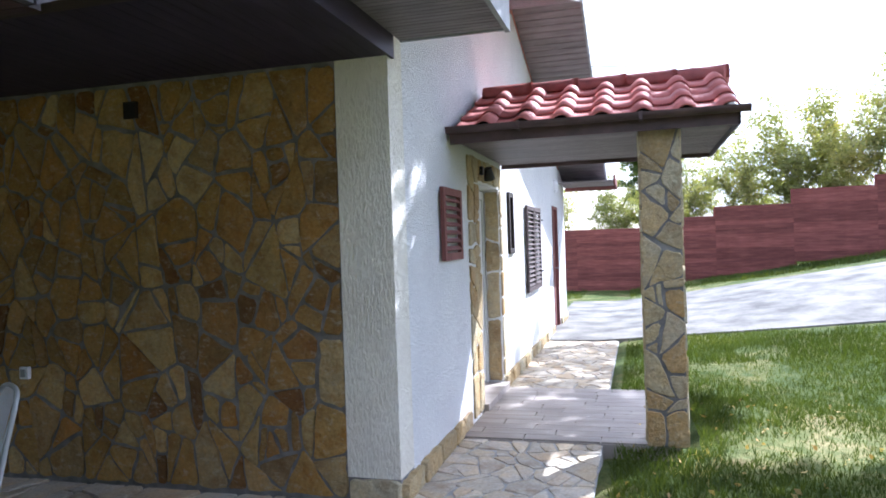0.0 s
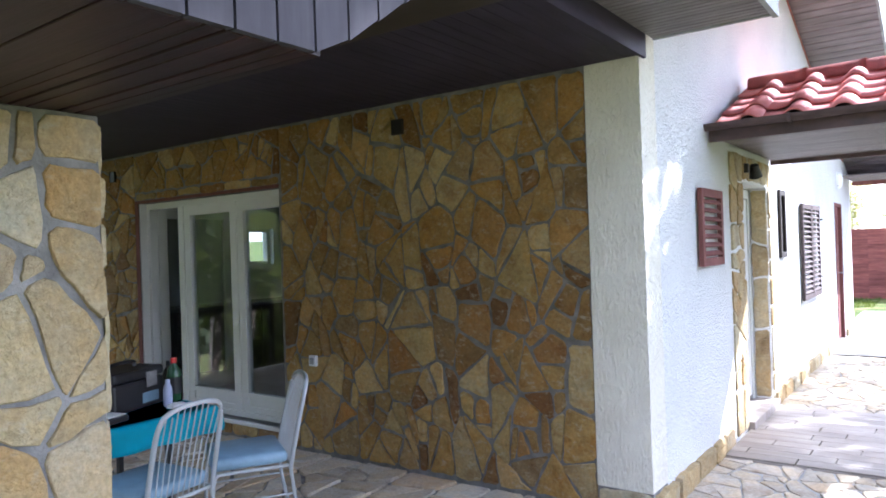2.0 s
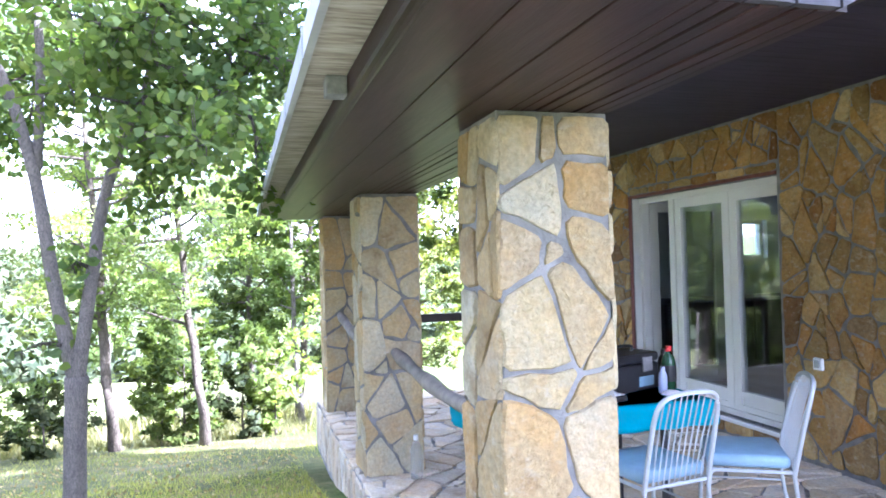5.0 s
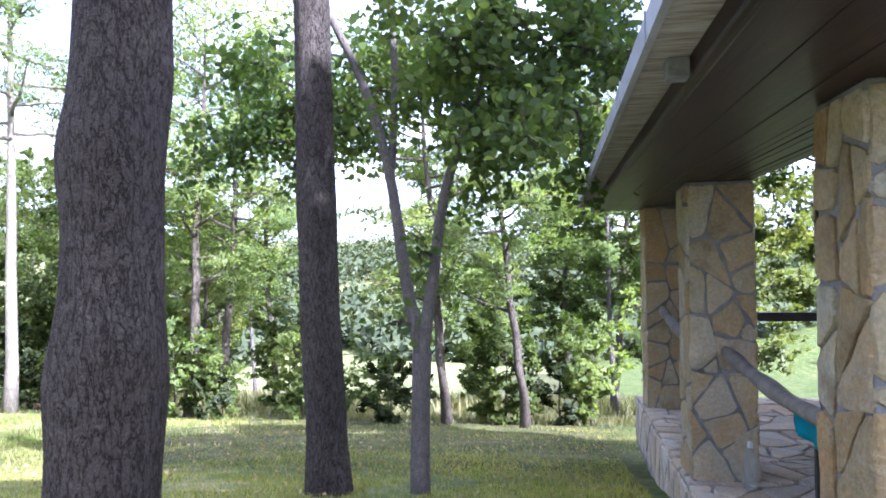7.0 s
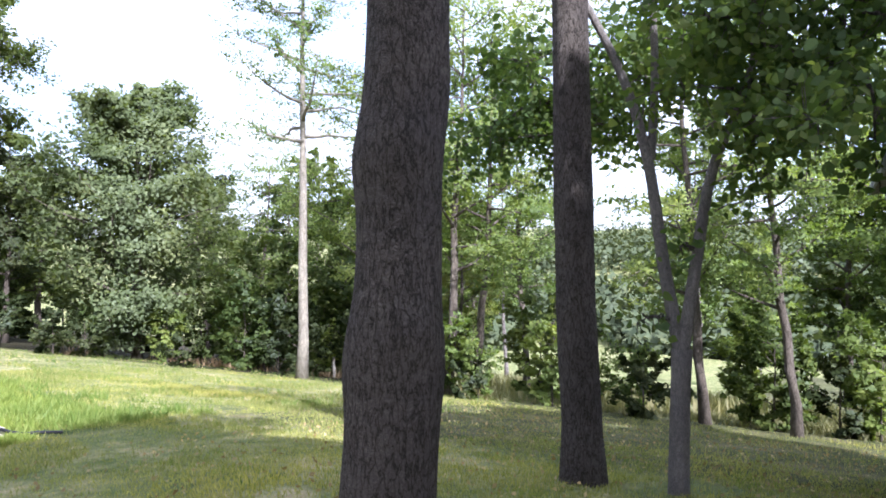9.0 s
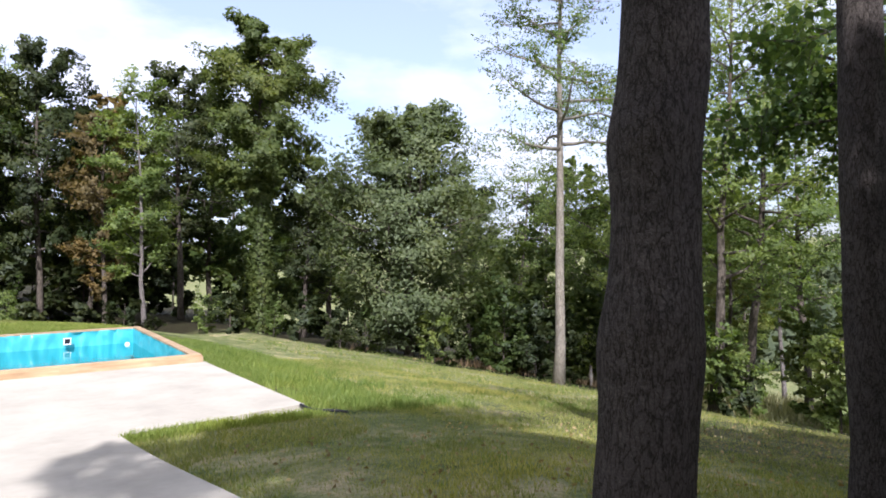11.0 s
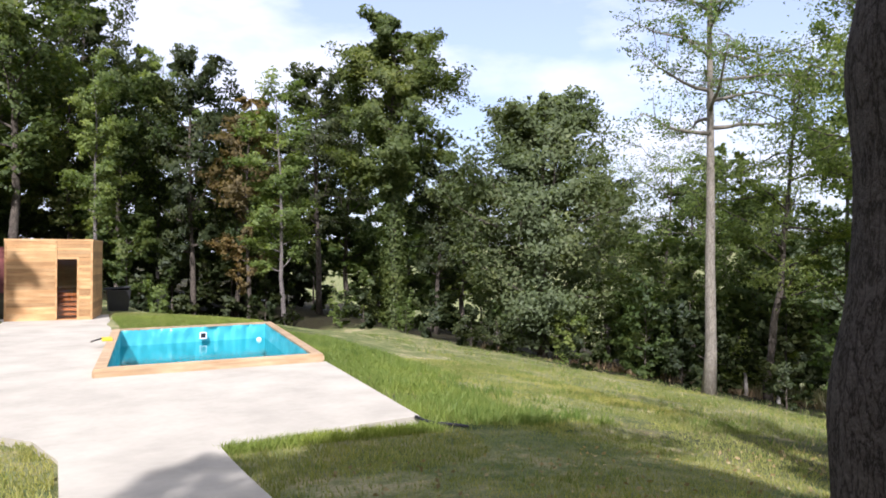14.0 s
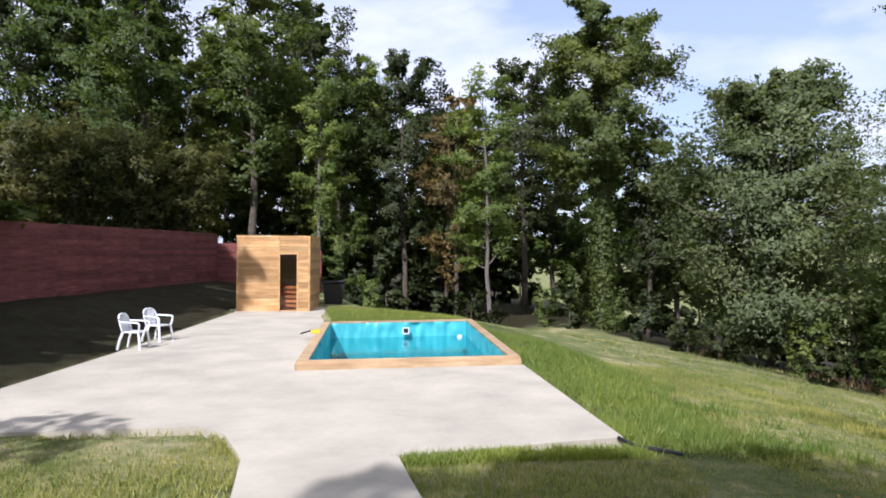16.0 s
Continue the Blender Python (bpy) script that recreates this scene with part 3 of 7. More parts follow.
# veranda wall behind the stone cladding, with the opening of the garden door
DOOR_R = -5.16      # the frame runs on behind the stone reveal
wall("wall_veranda", [(-9.2, WIN[0], WY, WY + 0.25, -0.3, 2.75), (WIN[1], DOOR_R, WY, WY + 0.08, -0.3, 2.75), (DOOR_R, WX - 0.35, WY, WY + 0.25, -0.3, 2.75), (WIN[0], WIN[1], WY, WY + 0.08, WIN[3], 2.75), (WIN[0], DOOR_R, WY + 0.08, WY + 0.25, WIN[3], 2.75),
                      (WIN[0], WIN[1], WY, WY + 0.08, -0.3, WIN[2]), (WIN[0], DOOR_R, WY + 0.08, WY + 0.25, -0.3, WIN[2])], "grey mortar bed of the stone-clad veranda wall", "mortar")
# white end pier of the gable wall
bm = boxes((WX - 0.35, WX, WY - 0.015, WY + 0.25, 0.03, 2.78))
tagged(part("wall_pier", bm, "rough_plaster"), "off-white combed plaster pier at the house corner", "wall", kind="structure")

E_OPEN = [(7.05, 8.05, -0.05, 2.02), (8.56, 8.86, 1.32, 2.03), (12.85, 13.6, -0.1, 2.05)]


def gable_top(y):
    return 2.78 + 0.326 * min(y - 4.68, 13.92 - y) if y < 13.92 else 2.78


bm = bmesh.new()
ys = sorted({4.93, 9.3, 13.92, 14.9, *[o[0] for o in E_OPEN], *[o[1] for o in E_OPEN]})
for y0, y1 in zip(ys, ys[1:]):
    segs, z = [], -0.3
    for o in E_OPEN:
        if o[0] <= y0 and y1 <= o[1]:
            segs.append((z, o[2]))
            z = o[3]
    for a, b in segs:
        box(bm, WX - 0.25, WX, y0, y1, a, b)
    t0, t1 = gable_top(y0 + 0.001), gable_top(y1 - 0.001)
    vs = [bm.verts.new((x, y, zz)) for x in (WX - 0.25, WX) for y, zz in ((y0, z), (y1, z), (y1, t1), (y0, t0))]
    for f in ((0, 1, 2, 3), (7, 6, 5, 4), (0, 4, 5, 1), (1, 5, 6, 2), (2, 6, 7, 3), (3, 7, 4, 0)):
        bm.faces.new([vs[i] for i in f])
bmesh.ops.remove_doubles(bm, verts=bm.verts, dist=0.0005)
bmesh.ops.recalc_face_normals(bm, faces=bm.faces)
tagged(part("wall_gable", bm, "stipple"), "white stippled plaster gable wall of the house", "wall", kind="structure")

# the other walls, ceiling and floor of the room behind the garden door
wall("wall_north", [(-9.2, WX - 0.25, 14.65, 14.9, -0.3, 2.8)], "white plaster back wall of the house", "plaster")
RW = (7.17, 7.69, 1.40, 1.93)       # small window in the room's end wall
# the opening at y 8.4-8.8 is added, out of view, to light the room
wall("wall_west", [(-9.2, -8.95, WY + 0.25, RW[0], -0.3, 2.8), (-9.2, -8.95, RW[1], 8.4, -0.3, 2.8), (-9.2, -8.95, 8.8, 14.65, -0.3, 2.8), (-9.2, -8.95, 8.4, 8.8, -0.3, 1.4), (-9.2, -8.95, 8.4, 8.8, 2.0, 2.8), (-9.2, -8.95, RW[0], RW[1], -0.3, RW[2]), (-9.2, -8.95, RW[0], RW[1], RW[3], 2.8)],
     "white plaster end wall of the room", "plaster")
wall("wall_room", [(-8.95, WX - 0.25, 9.2, 9.35, -0.05, 2.6)], "white plaster wall inside the room", "plaster")
wall("wall_inner", [(-4.6, -4.45, WY + 0.25, 9.2, -0.05, 2.6)], "white plaster partition inside the house", "plaster")
tagged(part("floor", boxes((-8.95, WX - 0.25, WY + 0.25, 14.65, -0.2, 0.0)), "grey_wood_tile"), "grey tiled floor of the room indoors", "floor", kind="structure")
tagged(part("ceiling", boxes((-8.95, WX - 0.25, WY + 0.25, 9.2, 2.6, 2.7)), "plaster"), "white ceiling of the room indoors", "ceiling", kind="structure")

# ---- main roof: two slopes, with overhangs at gable and eaves ----
RX0, RX1 = -9.6, -1.28


def slope_roof(name, y0, z0, y1, z1, x0, x1, thick, mat, label):
    bm = bmesh.new()
    for x in (x0, x1):
        for y, z in ((y0, z0), (y1, z1), (y1, z1 + thick), (y0, z0 + thick)):
            bm.verts.new((x, y, z))
    v = list(bm.verts)
    for f in ((0, 1, 2, 3), (7, 6, 5, 4), (0, 4, 5, 1), (1, 5, 6, 2), (2, 6, 7, 3), (3, 7, 4, 0)):
        bm.faces.new([v[i] for i in f])
    bmesh.ops.recalc_face_normals(bm, faces=bm.faces)
    return tagged(part(name, bm, mat), label, "roof", kind="structure")


slope_roof("roof_front", 4.2, 2.80, 9.3, 4.38, RX0, RX1, 0.16, "roof_red", "red clay tile slope of the main roof")
slope_roof("roof_back", 15.0, 2.55, 9.3, 4.38, RX0, RX1, 0.16, "roof_red", "red clay tile back slope of the main roof")
slope_roof("roof_veranda", 0.78, 2.10, 4.2, 2.80, RX0, -1.88, 0.10, "dark_wood", "dark roofing slope over the veranda")


def boards_flat(bm, x0, x1, y0, y1, z, pitch, along, depth=0.014, gap=0.007):
    """Soffit boards under a level ceiling, with open grooves."""
    if along == "X":
        n = max(1, round((y1 - y0) / pitch))
        for i in range(n):
            a = y0 + (y1 - y0) * i / n
            box(bm, x0, x1, a + gap / 2, a + (y1 - y0) / n - gap / 2, z, z + depth)
    else:
        n = max(1, round((x1 - x0) / pitch))
        for i in range(n):
            a = x0 + (x1 - x0) * i / n
            box(bm, a + gap / 2, a + (x1 - x0) / n - gap / 2, y0, y1, z, z + depth)
    return bm


# rake soffit of the far half of the gable
bm = bmesh.new()
n = 42
for i in range(n):
    a, b = i / n, (i + 0.86) / n
    for t in ((a, b),):
        y0, y1 = 15.0 - 5.7 * t[0], 15.0 - 5.7 * t[1]
        z0, z1 = 2.54 + 1.83 * t[0], 2.54 + 1.83 * t[1]
        vs = [bm.verts.new((x, y, z)) for x in (WX + 0.002, RX1) for y, z in ((y0, z0), (y1, z1), (y1, z1 - 0.02), (y0, z0 - 0.02))]
        for f in ((0, 1, 2, 3), (7, 6, 5, 4), (0, 4, 5, 1), (1, 5, 6, 2), (2, 6, 7, 3), (3, 7, 4, 0)):
            bm.faces.new([vs[k] for k in f])
bmesh.ops.recalc_face_normals(bm, faces=bm.faces)
tagged(part("soffit_gable", bm, "grey_soffit"), "narrow grey-brown boards under the gable overhang", "soffit", kind="structure")
bm = bmesh.new()
for i in range(36):
    y0, y1 = 4.95 + 4.32 * i / 36, 4.95 + 4.32 * (i + 0.86) / 36
    z0, z1 = 2.775 + (y0 - 4.2) * 0.3098, 2.775 + (y1 - 4.2) * 0.3098
    vs = [bm.verts.new((x, y, z)) for x in (WX + 0.002, RX1) for y, z in ((y0, z0), (y1, z1), (y1, z1 - 0.02), (y0, z0 - 0.02))]
    for f in ((0, 1, 2, 3), (7, 6, 5, 4), (0, 4, 5, 1), (1, 5, 6, 2), (2, 6, 7, 3), (3, 7, 4, 0)):
        bm.faces.new([vs[k] for k in f])
bmesh.ops.recalc_face_normals(bm, faces=bm.faces)
tagged(part("soffit_near_gable", bm, "grey_soffit"), "narrow grey boards under the near gable overhang", "soffit", kind="structure")
# white edge board of the far rake
bm = bmesh.new()
vs = [bm.verts.new((x, y, z)) for x in (RX1, RX1 + 0.03) for y, z in ((15.0, 2.50), (9.3, 4.33), (9.3, 4.56), (15.0, 2.73))]
for f in ((0, 1, 2, 3), (7, 6, 5, 4), (0, 4, 5, 1), (1, 5, 6, 2), (2, 6, 7, 3), (3, 7, 4, 0)):
    bm.faces.new([vs[k] for k in f])
bmesh.ops.recalc_face_normals(bm, faces=bm.faces)
tagged(part("trim_gable", bm, "zinc"), "pale metal edge of the gable overhang", "trim", kind="structure")

# near eave return and far eave return
tagged(part("soffit_corner", boards_flat(bmesh.new(), -2.088, -1.42, 3.9, 4.82, 2.752, 0.055, "X", 0.014, 0.010), "grey_soffit"), "grey-brown boards under the roof corner", "soffit", kind="structure")
tagged(part("trim_corner", boxes((-1.42, -1.39, 3.85, 4.85, 2.735, 2.98), (-2.088, -1.42, 4.82, 4.845, 2.745, 2.77)), "zinc"), "pale metal end of the roof corner", "trim", kind="structure")
tagged(part("soffit_far", boards_flat(bmesh.new(), WX + 0.002, -1.1, 13.9, 15.3, 2.52, 0.07, "X"), "grey_soffit"), "brown boards under the far eave", "soffit", kind="structure")
tagged(part("trim_far", boxes((WX, -1.07, 15.3, 15.34, 2.44, 2.62), (-1.1, -1.07, 13.9, 15.3, 2.45, 2.62)), "shutter"), "dark brown edge of the far eave", "trim", kind="structure")

# ---- veranda roof from below ----
BX1 = -1.90        # gable end of the veranda
tagged(part("ceiling_veranda", boards_flat(bmesh.new(), -9.15, -2.11, 1.85, WY - 0.016, 2.625, 0.09, "Y", 0.014, 0.003), "dark_soffit"), "dark board ceiling of the veranda, sky reflection tinted into its colour", "ceiling", kind="structure")
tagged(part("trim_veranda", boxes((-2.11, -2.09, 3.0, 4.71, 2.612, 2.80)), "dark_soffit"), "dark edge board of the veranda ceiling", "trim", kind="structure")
bm = bmesh.new()
box(bm, -8.95, BX1 - 0.002, 1.82, 1.85, 2.0, 2.66)
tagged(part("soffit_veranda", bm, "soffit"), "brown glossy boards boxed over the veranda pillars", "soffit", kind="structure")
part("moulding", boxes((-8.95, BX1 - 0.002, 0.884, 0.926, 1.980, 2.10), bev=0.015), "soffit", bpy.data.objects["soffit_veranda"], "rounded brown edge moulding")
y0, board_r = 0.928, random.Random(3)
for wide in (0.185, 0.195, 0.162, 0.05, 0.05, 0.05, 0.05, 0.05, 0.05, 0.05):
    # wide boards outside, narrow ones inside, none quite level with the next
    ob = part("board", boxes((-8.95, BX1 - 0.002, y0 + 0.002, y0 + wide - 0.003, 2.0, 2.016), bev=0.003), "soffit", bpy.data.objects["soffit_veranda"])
    ob.location.z = board_r.uniform(-0.003, 0.003)
    y0 += wide
# boarded gable end with a raked inner edge
gable = thing("gable_boarding", "grey-lilac vertical boards closing the veranda gable", "boarding", kind="structure")
y = 0.75
while y < 3.0:
    y2 = y + 0.118
    za = 2.0 if y < 1.85 else 2.0 + (y - 1.85) * 0.675
    zb = 2.0 if y2 < 1.85 else 2.0 + (y2 - 1.85) * 0.675
    top = 2.18 + (y - 0.72) * 0.18
    if za < top:
        bm = bmesh.new()
        vs = [bm.verts.new((x, yy, zz)) for x in (BX1, BX1 + 0.022) for yy, zz in ((y + 0.004, za), (y2 - 0.004, zb), (y2 - 0.004, top + 0.02), (y + 0.004, top))]
        for f in ((0, 1, 2, 3), (7, 6, 5, 4), (0, 4, 5, 1), (1, 5, 6, 2), (2, 6, 7, 3), (3, 7, 4, 0)):
            bm.faces.new([vs[k] for k in f])
        bmesh.ops.recalc_face_normals(bm, faces=bm.faces)
        part("board", bm, "lilac_board", gable)
    y = y2
# eave: weathered plank, zinc gutter edge and bracket
tagged(part("eave_plank", boxes(*[(max(-8.95, BX1 + 0.02 - 0.42 * (k + 1) + 0.004), BX1 + 0.02 - 0.42 * k, 0.76, 0.882, 2.05, 2.08) for k in range(17)]), "old_wood"), "weathered grey plank under the eave", "eave board", kind="structure")
bm = boxes((-8.95, BX1 + 0.04, 0.735, 0.757, 2.04, 2.115))
for x in np.arange(-8.6, -1.9, 0.75):
    box(bm, x, x + 0.012, 0.730, 0.735, 2.035, 2.12)
tagged(part("gutter", bm, "zinc"), "dull zinc eave edge with joints", "gutter", kind="structure")
tagged(part("trim_bracket", boxes((-2.865, -2.79, 0.818, 0.883, 1.99, 2.0495), bev=0.004), "old_zinc"), "dull grey metal bracket under the eave plank", "bracket", kind="structure")

# ---- veranda floor slab ----
bm = boxes((-9.15, -1.6, 1.38, WY, -0.7, FLOOR - 0.03))
tagged(part("floor_veranda", bm, "mortar"), "grey mortar bed of the flagged veranda floor", "floor", kind="structure")
tagged(part("floor_path", boxes((-2.11, -0.99, 2.0, 6.12, -0.3, -0.125), (-2.11, -1.02, 7.98, 13.0, -0.3, -0.125)), "pale_mortar"), "grey mortar bed of the flagged path", "floor", kind="structure")

# ---- trees ----
def leaf_mesh(name, pts, size, mat, rng, droop=0.0, width=0.5, hub=None, corners=4):
    """Many small leaves at the given points, as one mesh; hub: the middle of each one's clump, for soft shading."""
    n = len(pts)
    d = rng.normal(size=(n, 3))
    d[:, 2] = d[:, 2] * 0.6 - droop
    d /= np.linalg.norm(d, axis=1)[:, None]
    e = np.cross(d, rng.normal(size=(n, 3)))
    e /= np.linalg.norm(e, axis=1)[:, None] + 1e-9
    s = size * rng.uniform(0.6, 1.35, n)[:, None]
    nn = np.cross(d, e) * s * 0.18
    face = np.cross(e, d)
    out = None
    if hub is not None:
        out = pts - hub
        out = out / (np.linalg.norm(out, axis=1)[:, None] + 1e-6) + np.array([0, 0, 0.35])
        turn = np.sign((face * out).sum(1))[:, None]
        e, face = e * turn, face * turn
        out = out + face * 0.35
        out /= np.linalg.norm(out, axis=1)[:, None] + 1e-6
    if corners == 4:
        v = np.stack([pts - d * s * 0.5, pts + e * s * width * 0.5 + nn, pts + d * s * 0.5, pts - e * s * width * 0.5 + nn], 1)
    elif corners == 6:
        w = e * s * width * 0.5
        v = np.stack([pts - d * s * 0.5, pts - d * s * 0.22 + w * 0.85 + nn, pts + d * s * 0.12 + w * 0.8 + nn, pts + d * s * 0.55, pts + d * s * 0.12 - w * 0.8 + nn, pts - d * s * 0.22 - w * 0.85 + nn], 1)
    else:
        v = np.stack([pts - d * s * 0.5 - e * s * width * 0.45, pts - d * s * 0.3 + e * s * width * 0.55, pts + d * s * 0.6], 1)
    q = corners
    fn = np.cross(v[:, 1] - v[:, 0], v[:, 2] - v[:, 0])
    if out is not None:
        flip = (fn * out).sum(1) < 0
        v[flip] = v[flip][:, ::-1]
    me = bpy.data.meshes.new(name)
    me.vertices.add(n * q)
    me.vertices.foreach_set("co", v.ravel().astype(np.float32))
    me.loops.add(n * q)
    me.loops.foreach_set("vertex_index", np.arange(n * q, dtype=np.int32))
    me.polygons.add(n)
    me.polygons.foreach_set("loop_start", np.arange(0, n * q, q, dtype=np.int32))
    me.materials.append(M[mat])
    me.update(calc_edges=True)
    if out is not None:
        me.polygons.foreach_set("use_smooth", [True] * n)
        me.normals_split_custom_set(np.repeat(out, q, 0).tolist())
    return me


def branch(bm, p, d, length, r, rng, up, n=5, sides=5, wob=0.18):
    """A limb that bends and thins; returns its points."""
    pts, q = [Vector(p)], Vector(d).normalized()
    for i in range(n):
        q = (q + Vector(rng.normal(size=3)) * wob + Vector((0, 0, up))).normalized()
        pts.append(pts[-1] + q * length / n)
    tube(bm, pts, [r * (1 - 0.85 * i / n) for i in range(n + 1)], sides)
    return pts


def make_tree(label, h, r, bare, crown, leaves, size, leaf, bark, seed, limbs=26, top=1.0, up=0.10, droop=0.2, lean=(0, 0), fill=0.10, ivy=0, shape="oval", category="tree", twigs=2, flat=0.55, bend=1.0):
    """Trunk, limbs and a crown of separate leaves gathered on the twigs."""
    rng = np.random.default_rng(seed)
    tree = thing("tree", label, category)
    bm = bmesh.new()
    k = 12
    wob = np.cumsum(rng.normal(size=(k + 1, 2)) * 0.012 * bend * h / 3, 0)
    wob[0] = 0
    pts = [Vector((wob[i][0] + lean[0] * h * i / k, wob[i][1] + lean[1] * h * i / k, h * top * i / k - (0.3 if i == 0 else 0))) for i in range(k + 1)]
    tube(bm, pts, [r * (1.35 if i == 0 else 1.0) * (1 - 0.88 * (i / k) ** 1.1) for i in range(k + 1)], 10)
    centres = []
    for i in range(limbs):
        f = bare + (0.98 - bare) * (i + rng.uniform(0, 0.8)) / limbs
        t = f * k
        a, b = pts[min(int(t), k - 1)], pts[min(int(t) + 1, k)]
        p = a.lerp(b, t - int(t))
        u = (f - bare) / (1 - bare)
        prof = {"oval": math.sin(math.pi * min(0.96, 0.14 + 0.84 * u)) ** 0.7, "cone": 1.05 - 0.85 * u, "flat": 0.55 + 0.5 * u, "column": 0.8}[shape]
        ang = i * 2.4 + rng.uniform(-0.5, 0.5)
        ln = crown * prof * rng.uniform(0.65, 1.15)
        d = Vector((math.cos(ang), math.sin(ang), rng.uniform(0.05, 0.55)))
        lp = branch(bm, p, d, ln, max(0.012, r * 0.42 * (1 - 0.7 * u)), rng, up)
        for j in range(2, len(lp)):
            centres.append((lp[j], ln * fill))
            for _ in range(twigs):
                dd = Vector(rng.normal(size=3)) + (lp[j] - p) * 0.6 / max(ln, 0.1)
                tp = branch(bm, lp[j], dd, ln * rng.uniform(0.22, 0.42), 0.012 + r * 0.03, rng, 0.05, 2, 3)
                centres.append((tp[-1], ln * fill))
                centres.append((tp[1], ln * fill * 0.8))
    part("trunk", bm, bark, tree, smooth=True)
    c = np.array([tuple(a) for a, _ in centres])
    sg = np.array([b for _, b in centres])
    pick = rng.integers(0, len(c), leaves)
    keep = rng.normal(size=(leaves, 3))
    keep /= np.linalg.norm(keep, axis=1)[:, None]
    keep *= (rng.uniform(0, 1, leaves) ** 0.45 * sg[pick] * 1.75)[:, None] * np.array([1, 1, flat])
    lv = c[pick] + keep
    mid = np.array([tuple(q) for q in pts])
    axis = np.stack([np.interp(lv[:, 2], mid[:, 2], mid[:, 0]), np.interp(lv[:, 2], mid[:, 2], mid[:, 1]), lv[:, 2] - 0.3], 1)
    hub = c[pick] * 0.7 + axis * 0.3
    if ivy:
        hh = rng.uniform(0.02, bare + 0.25, ivy)
        aa = rng.uniform(0, 6.283, ivy)
        idx = np.minimum((hh * k).astype(int), k - 1)
        base = np.array([tuple(q) for q in pts])
        pp = base[idx] + (base[idx + 1] - base[idx]) * (hh * k - idx)[:, None]
        rr = np.abs(rng.normal(size=ivy)) * 0.22 + r
        hub = np.concatenate([hub, pp])
        lv = np.concatenate([lv, pp + np.stack([np.cos(aa) * rr, np.sin(aa) * rr, rng.normal(size=ivy) * 0.1], 1)])
    ob = new("crown", leaf_mesh("crown", lv, size, leaf, rng, droop, 0.7, hub, 3))
    ob.parent = tree
    return tree


def plant(tree, x, y, s=1.0, turn=0.0, sz=None, z=None):
    sz = (sz or s) * (1 + float(gdrop(x, y)) / 12)
    tree.matrix_basis = pose(x, y, gh(x, y) - 0.05 if z is None else z, 0, 0, turn) @ Matrix.Diagonal((s, s, sz or s, 1))
    return tree


def replant(tree, x, y, s=1.0, turn=0.0, sz=None, label="", group=""):
    c = copy_thing(tree, pose(x, y, gh(x, y) - (0.45 * s if tree in (shrub, shrub2) else 0.05), 0, 0, turn))
    c.scale = (s, s, (sz or s) * (1 if tree in (shrub, shrub2) else 1 + float(gdrop(x, y)) / 12))
    return tagged(c, label, group=group)


WOOD = "trees of the wood"
oak = make_tree("tall dark-leaved broadleaf tree in the wood", 16, 0.22, 0.30, 4.0, 25000, 0.20, "leaf_dark", "bark_far", 11, 34)
oak2 = make_tree("tall green broadleaf tree in the wood", 14, 0.18, 0.24, 3.2, 18500, 0.195, "leaf_mid", "bark_far", 12, 32)
slim = make_tree("slender light-green tree at the wood's edge", 13, 0.12, 0.25, 2.1, 14000, 0.15, "leaf_light", "grey_bark", 13, 26, shape="column", fill=0.14)
gold = make_tree("broadleaf tree with yellowing leaves in the wood", 12, 0.15, 0.1, 2.8, 18000, 0.17, "leaf_gold", "bark_far", 14, 26)
shrub = make_tree("dense green shrub at the wood's edge", 3.2, 0.05, 0.06, 1.7, 4200, 0.16, "leaf_mid", "bark_far", 15, 16, shape="flat", category="shrub", twigs=1)
shrub2 = make_tree("dark green shrub at the wood's edge", 2.6, 0.05, 0.05, 1.5, 3000, 0.165, "leaf_dark", "bark_far", 16, 10, shape="oval", category="shrub", twigs=1)
orchard = make_tree("bushy fruit tree behind the fence", 5.0, 0.11, 0.14, 2.6, 13000, 0.13, "leaf_olive", "bark_far", 17, 22, shape="oval", up=0.22)
acacia = make_tree("feathery green acacia on the slope", 11, 0.14, 0.30, 3.6, 16000, 0.095, "leaf_light", "bark_far", 18, 26, shape="flat", up=0.03, lean=(0.06, 0.02), fill=0.13, flat=0.28)
ivy = make_tree("tall ivy-clad tree with a full crown", 14.8, 0.24, 0.44, 2.75, 54000, 0.155, "leaf_ivy", "bark_far", 19, 38, ivy=11000, shape="oval", fill=0.14)
willow = make_tree("full grey-green willow-like tree", 9.6, 0.2, 0.04, 3.3, 66000, 0.14, "leaf_grey", "bark_far", 20, 64, shape="oval", fill=0.15, up=0.14)
birch = make_tree("tall thin tree with a pale bare trunk", 19, 0.21, 0.47, 3.6, 17000, 0.10, "leaf_light", "pale_bark", 21, 30, shape="cone", up=0.05, fill=0.10, twigs=3, flat=0.35, bend=0.35)
for t in (oak, oak2, slim, gold, acacia, shrub, shrub2):
    tagged(t, group=WOOD)
plant(ivy, -15.5, -30.6, 1.0, 40)
plant(willow, -17.2, -21.4, 1.0, 10, 1.0)
plant(birch, -16.15, -12.9, 0.75, 0)
plant(oak, 11.8, -40.7, 1.0, 0)
plant(oak2, 9.1, -39.5, 1.05, 50)
plant(slim, -10.9, -32.6, 1.0, 0, 0.80)
plant(gold, 4.1, -42.5, 1.0, 0)
plant(orchard, 7.3, -26.4, 1.0, 0)
plant(acacia, -16.4, -8.3, 0.95, 150)
plant(shrub, -3.6, -28.5, 0.8, 0)
plant(shrub2, -9.5, -31.3, 0.8, 0)
rt = random.Random(5)
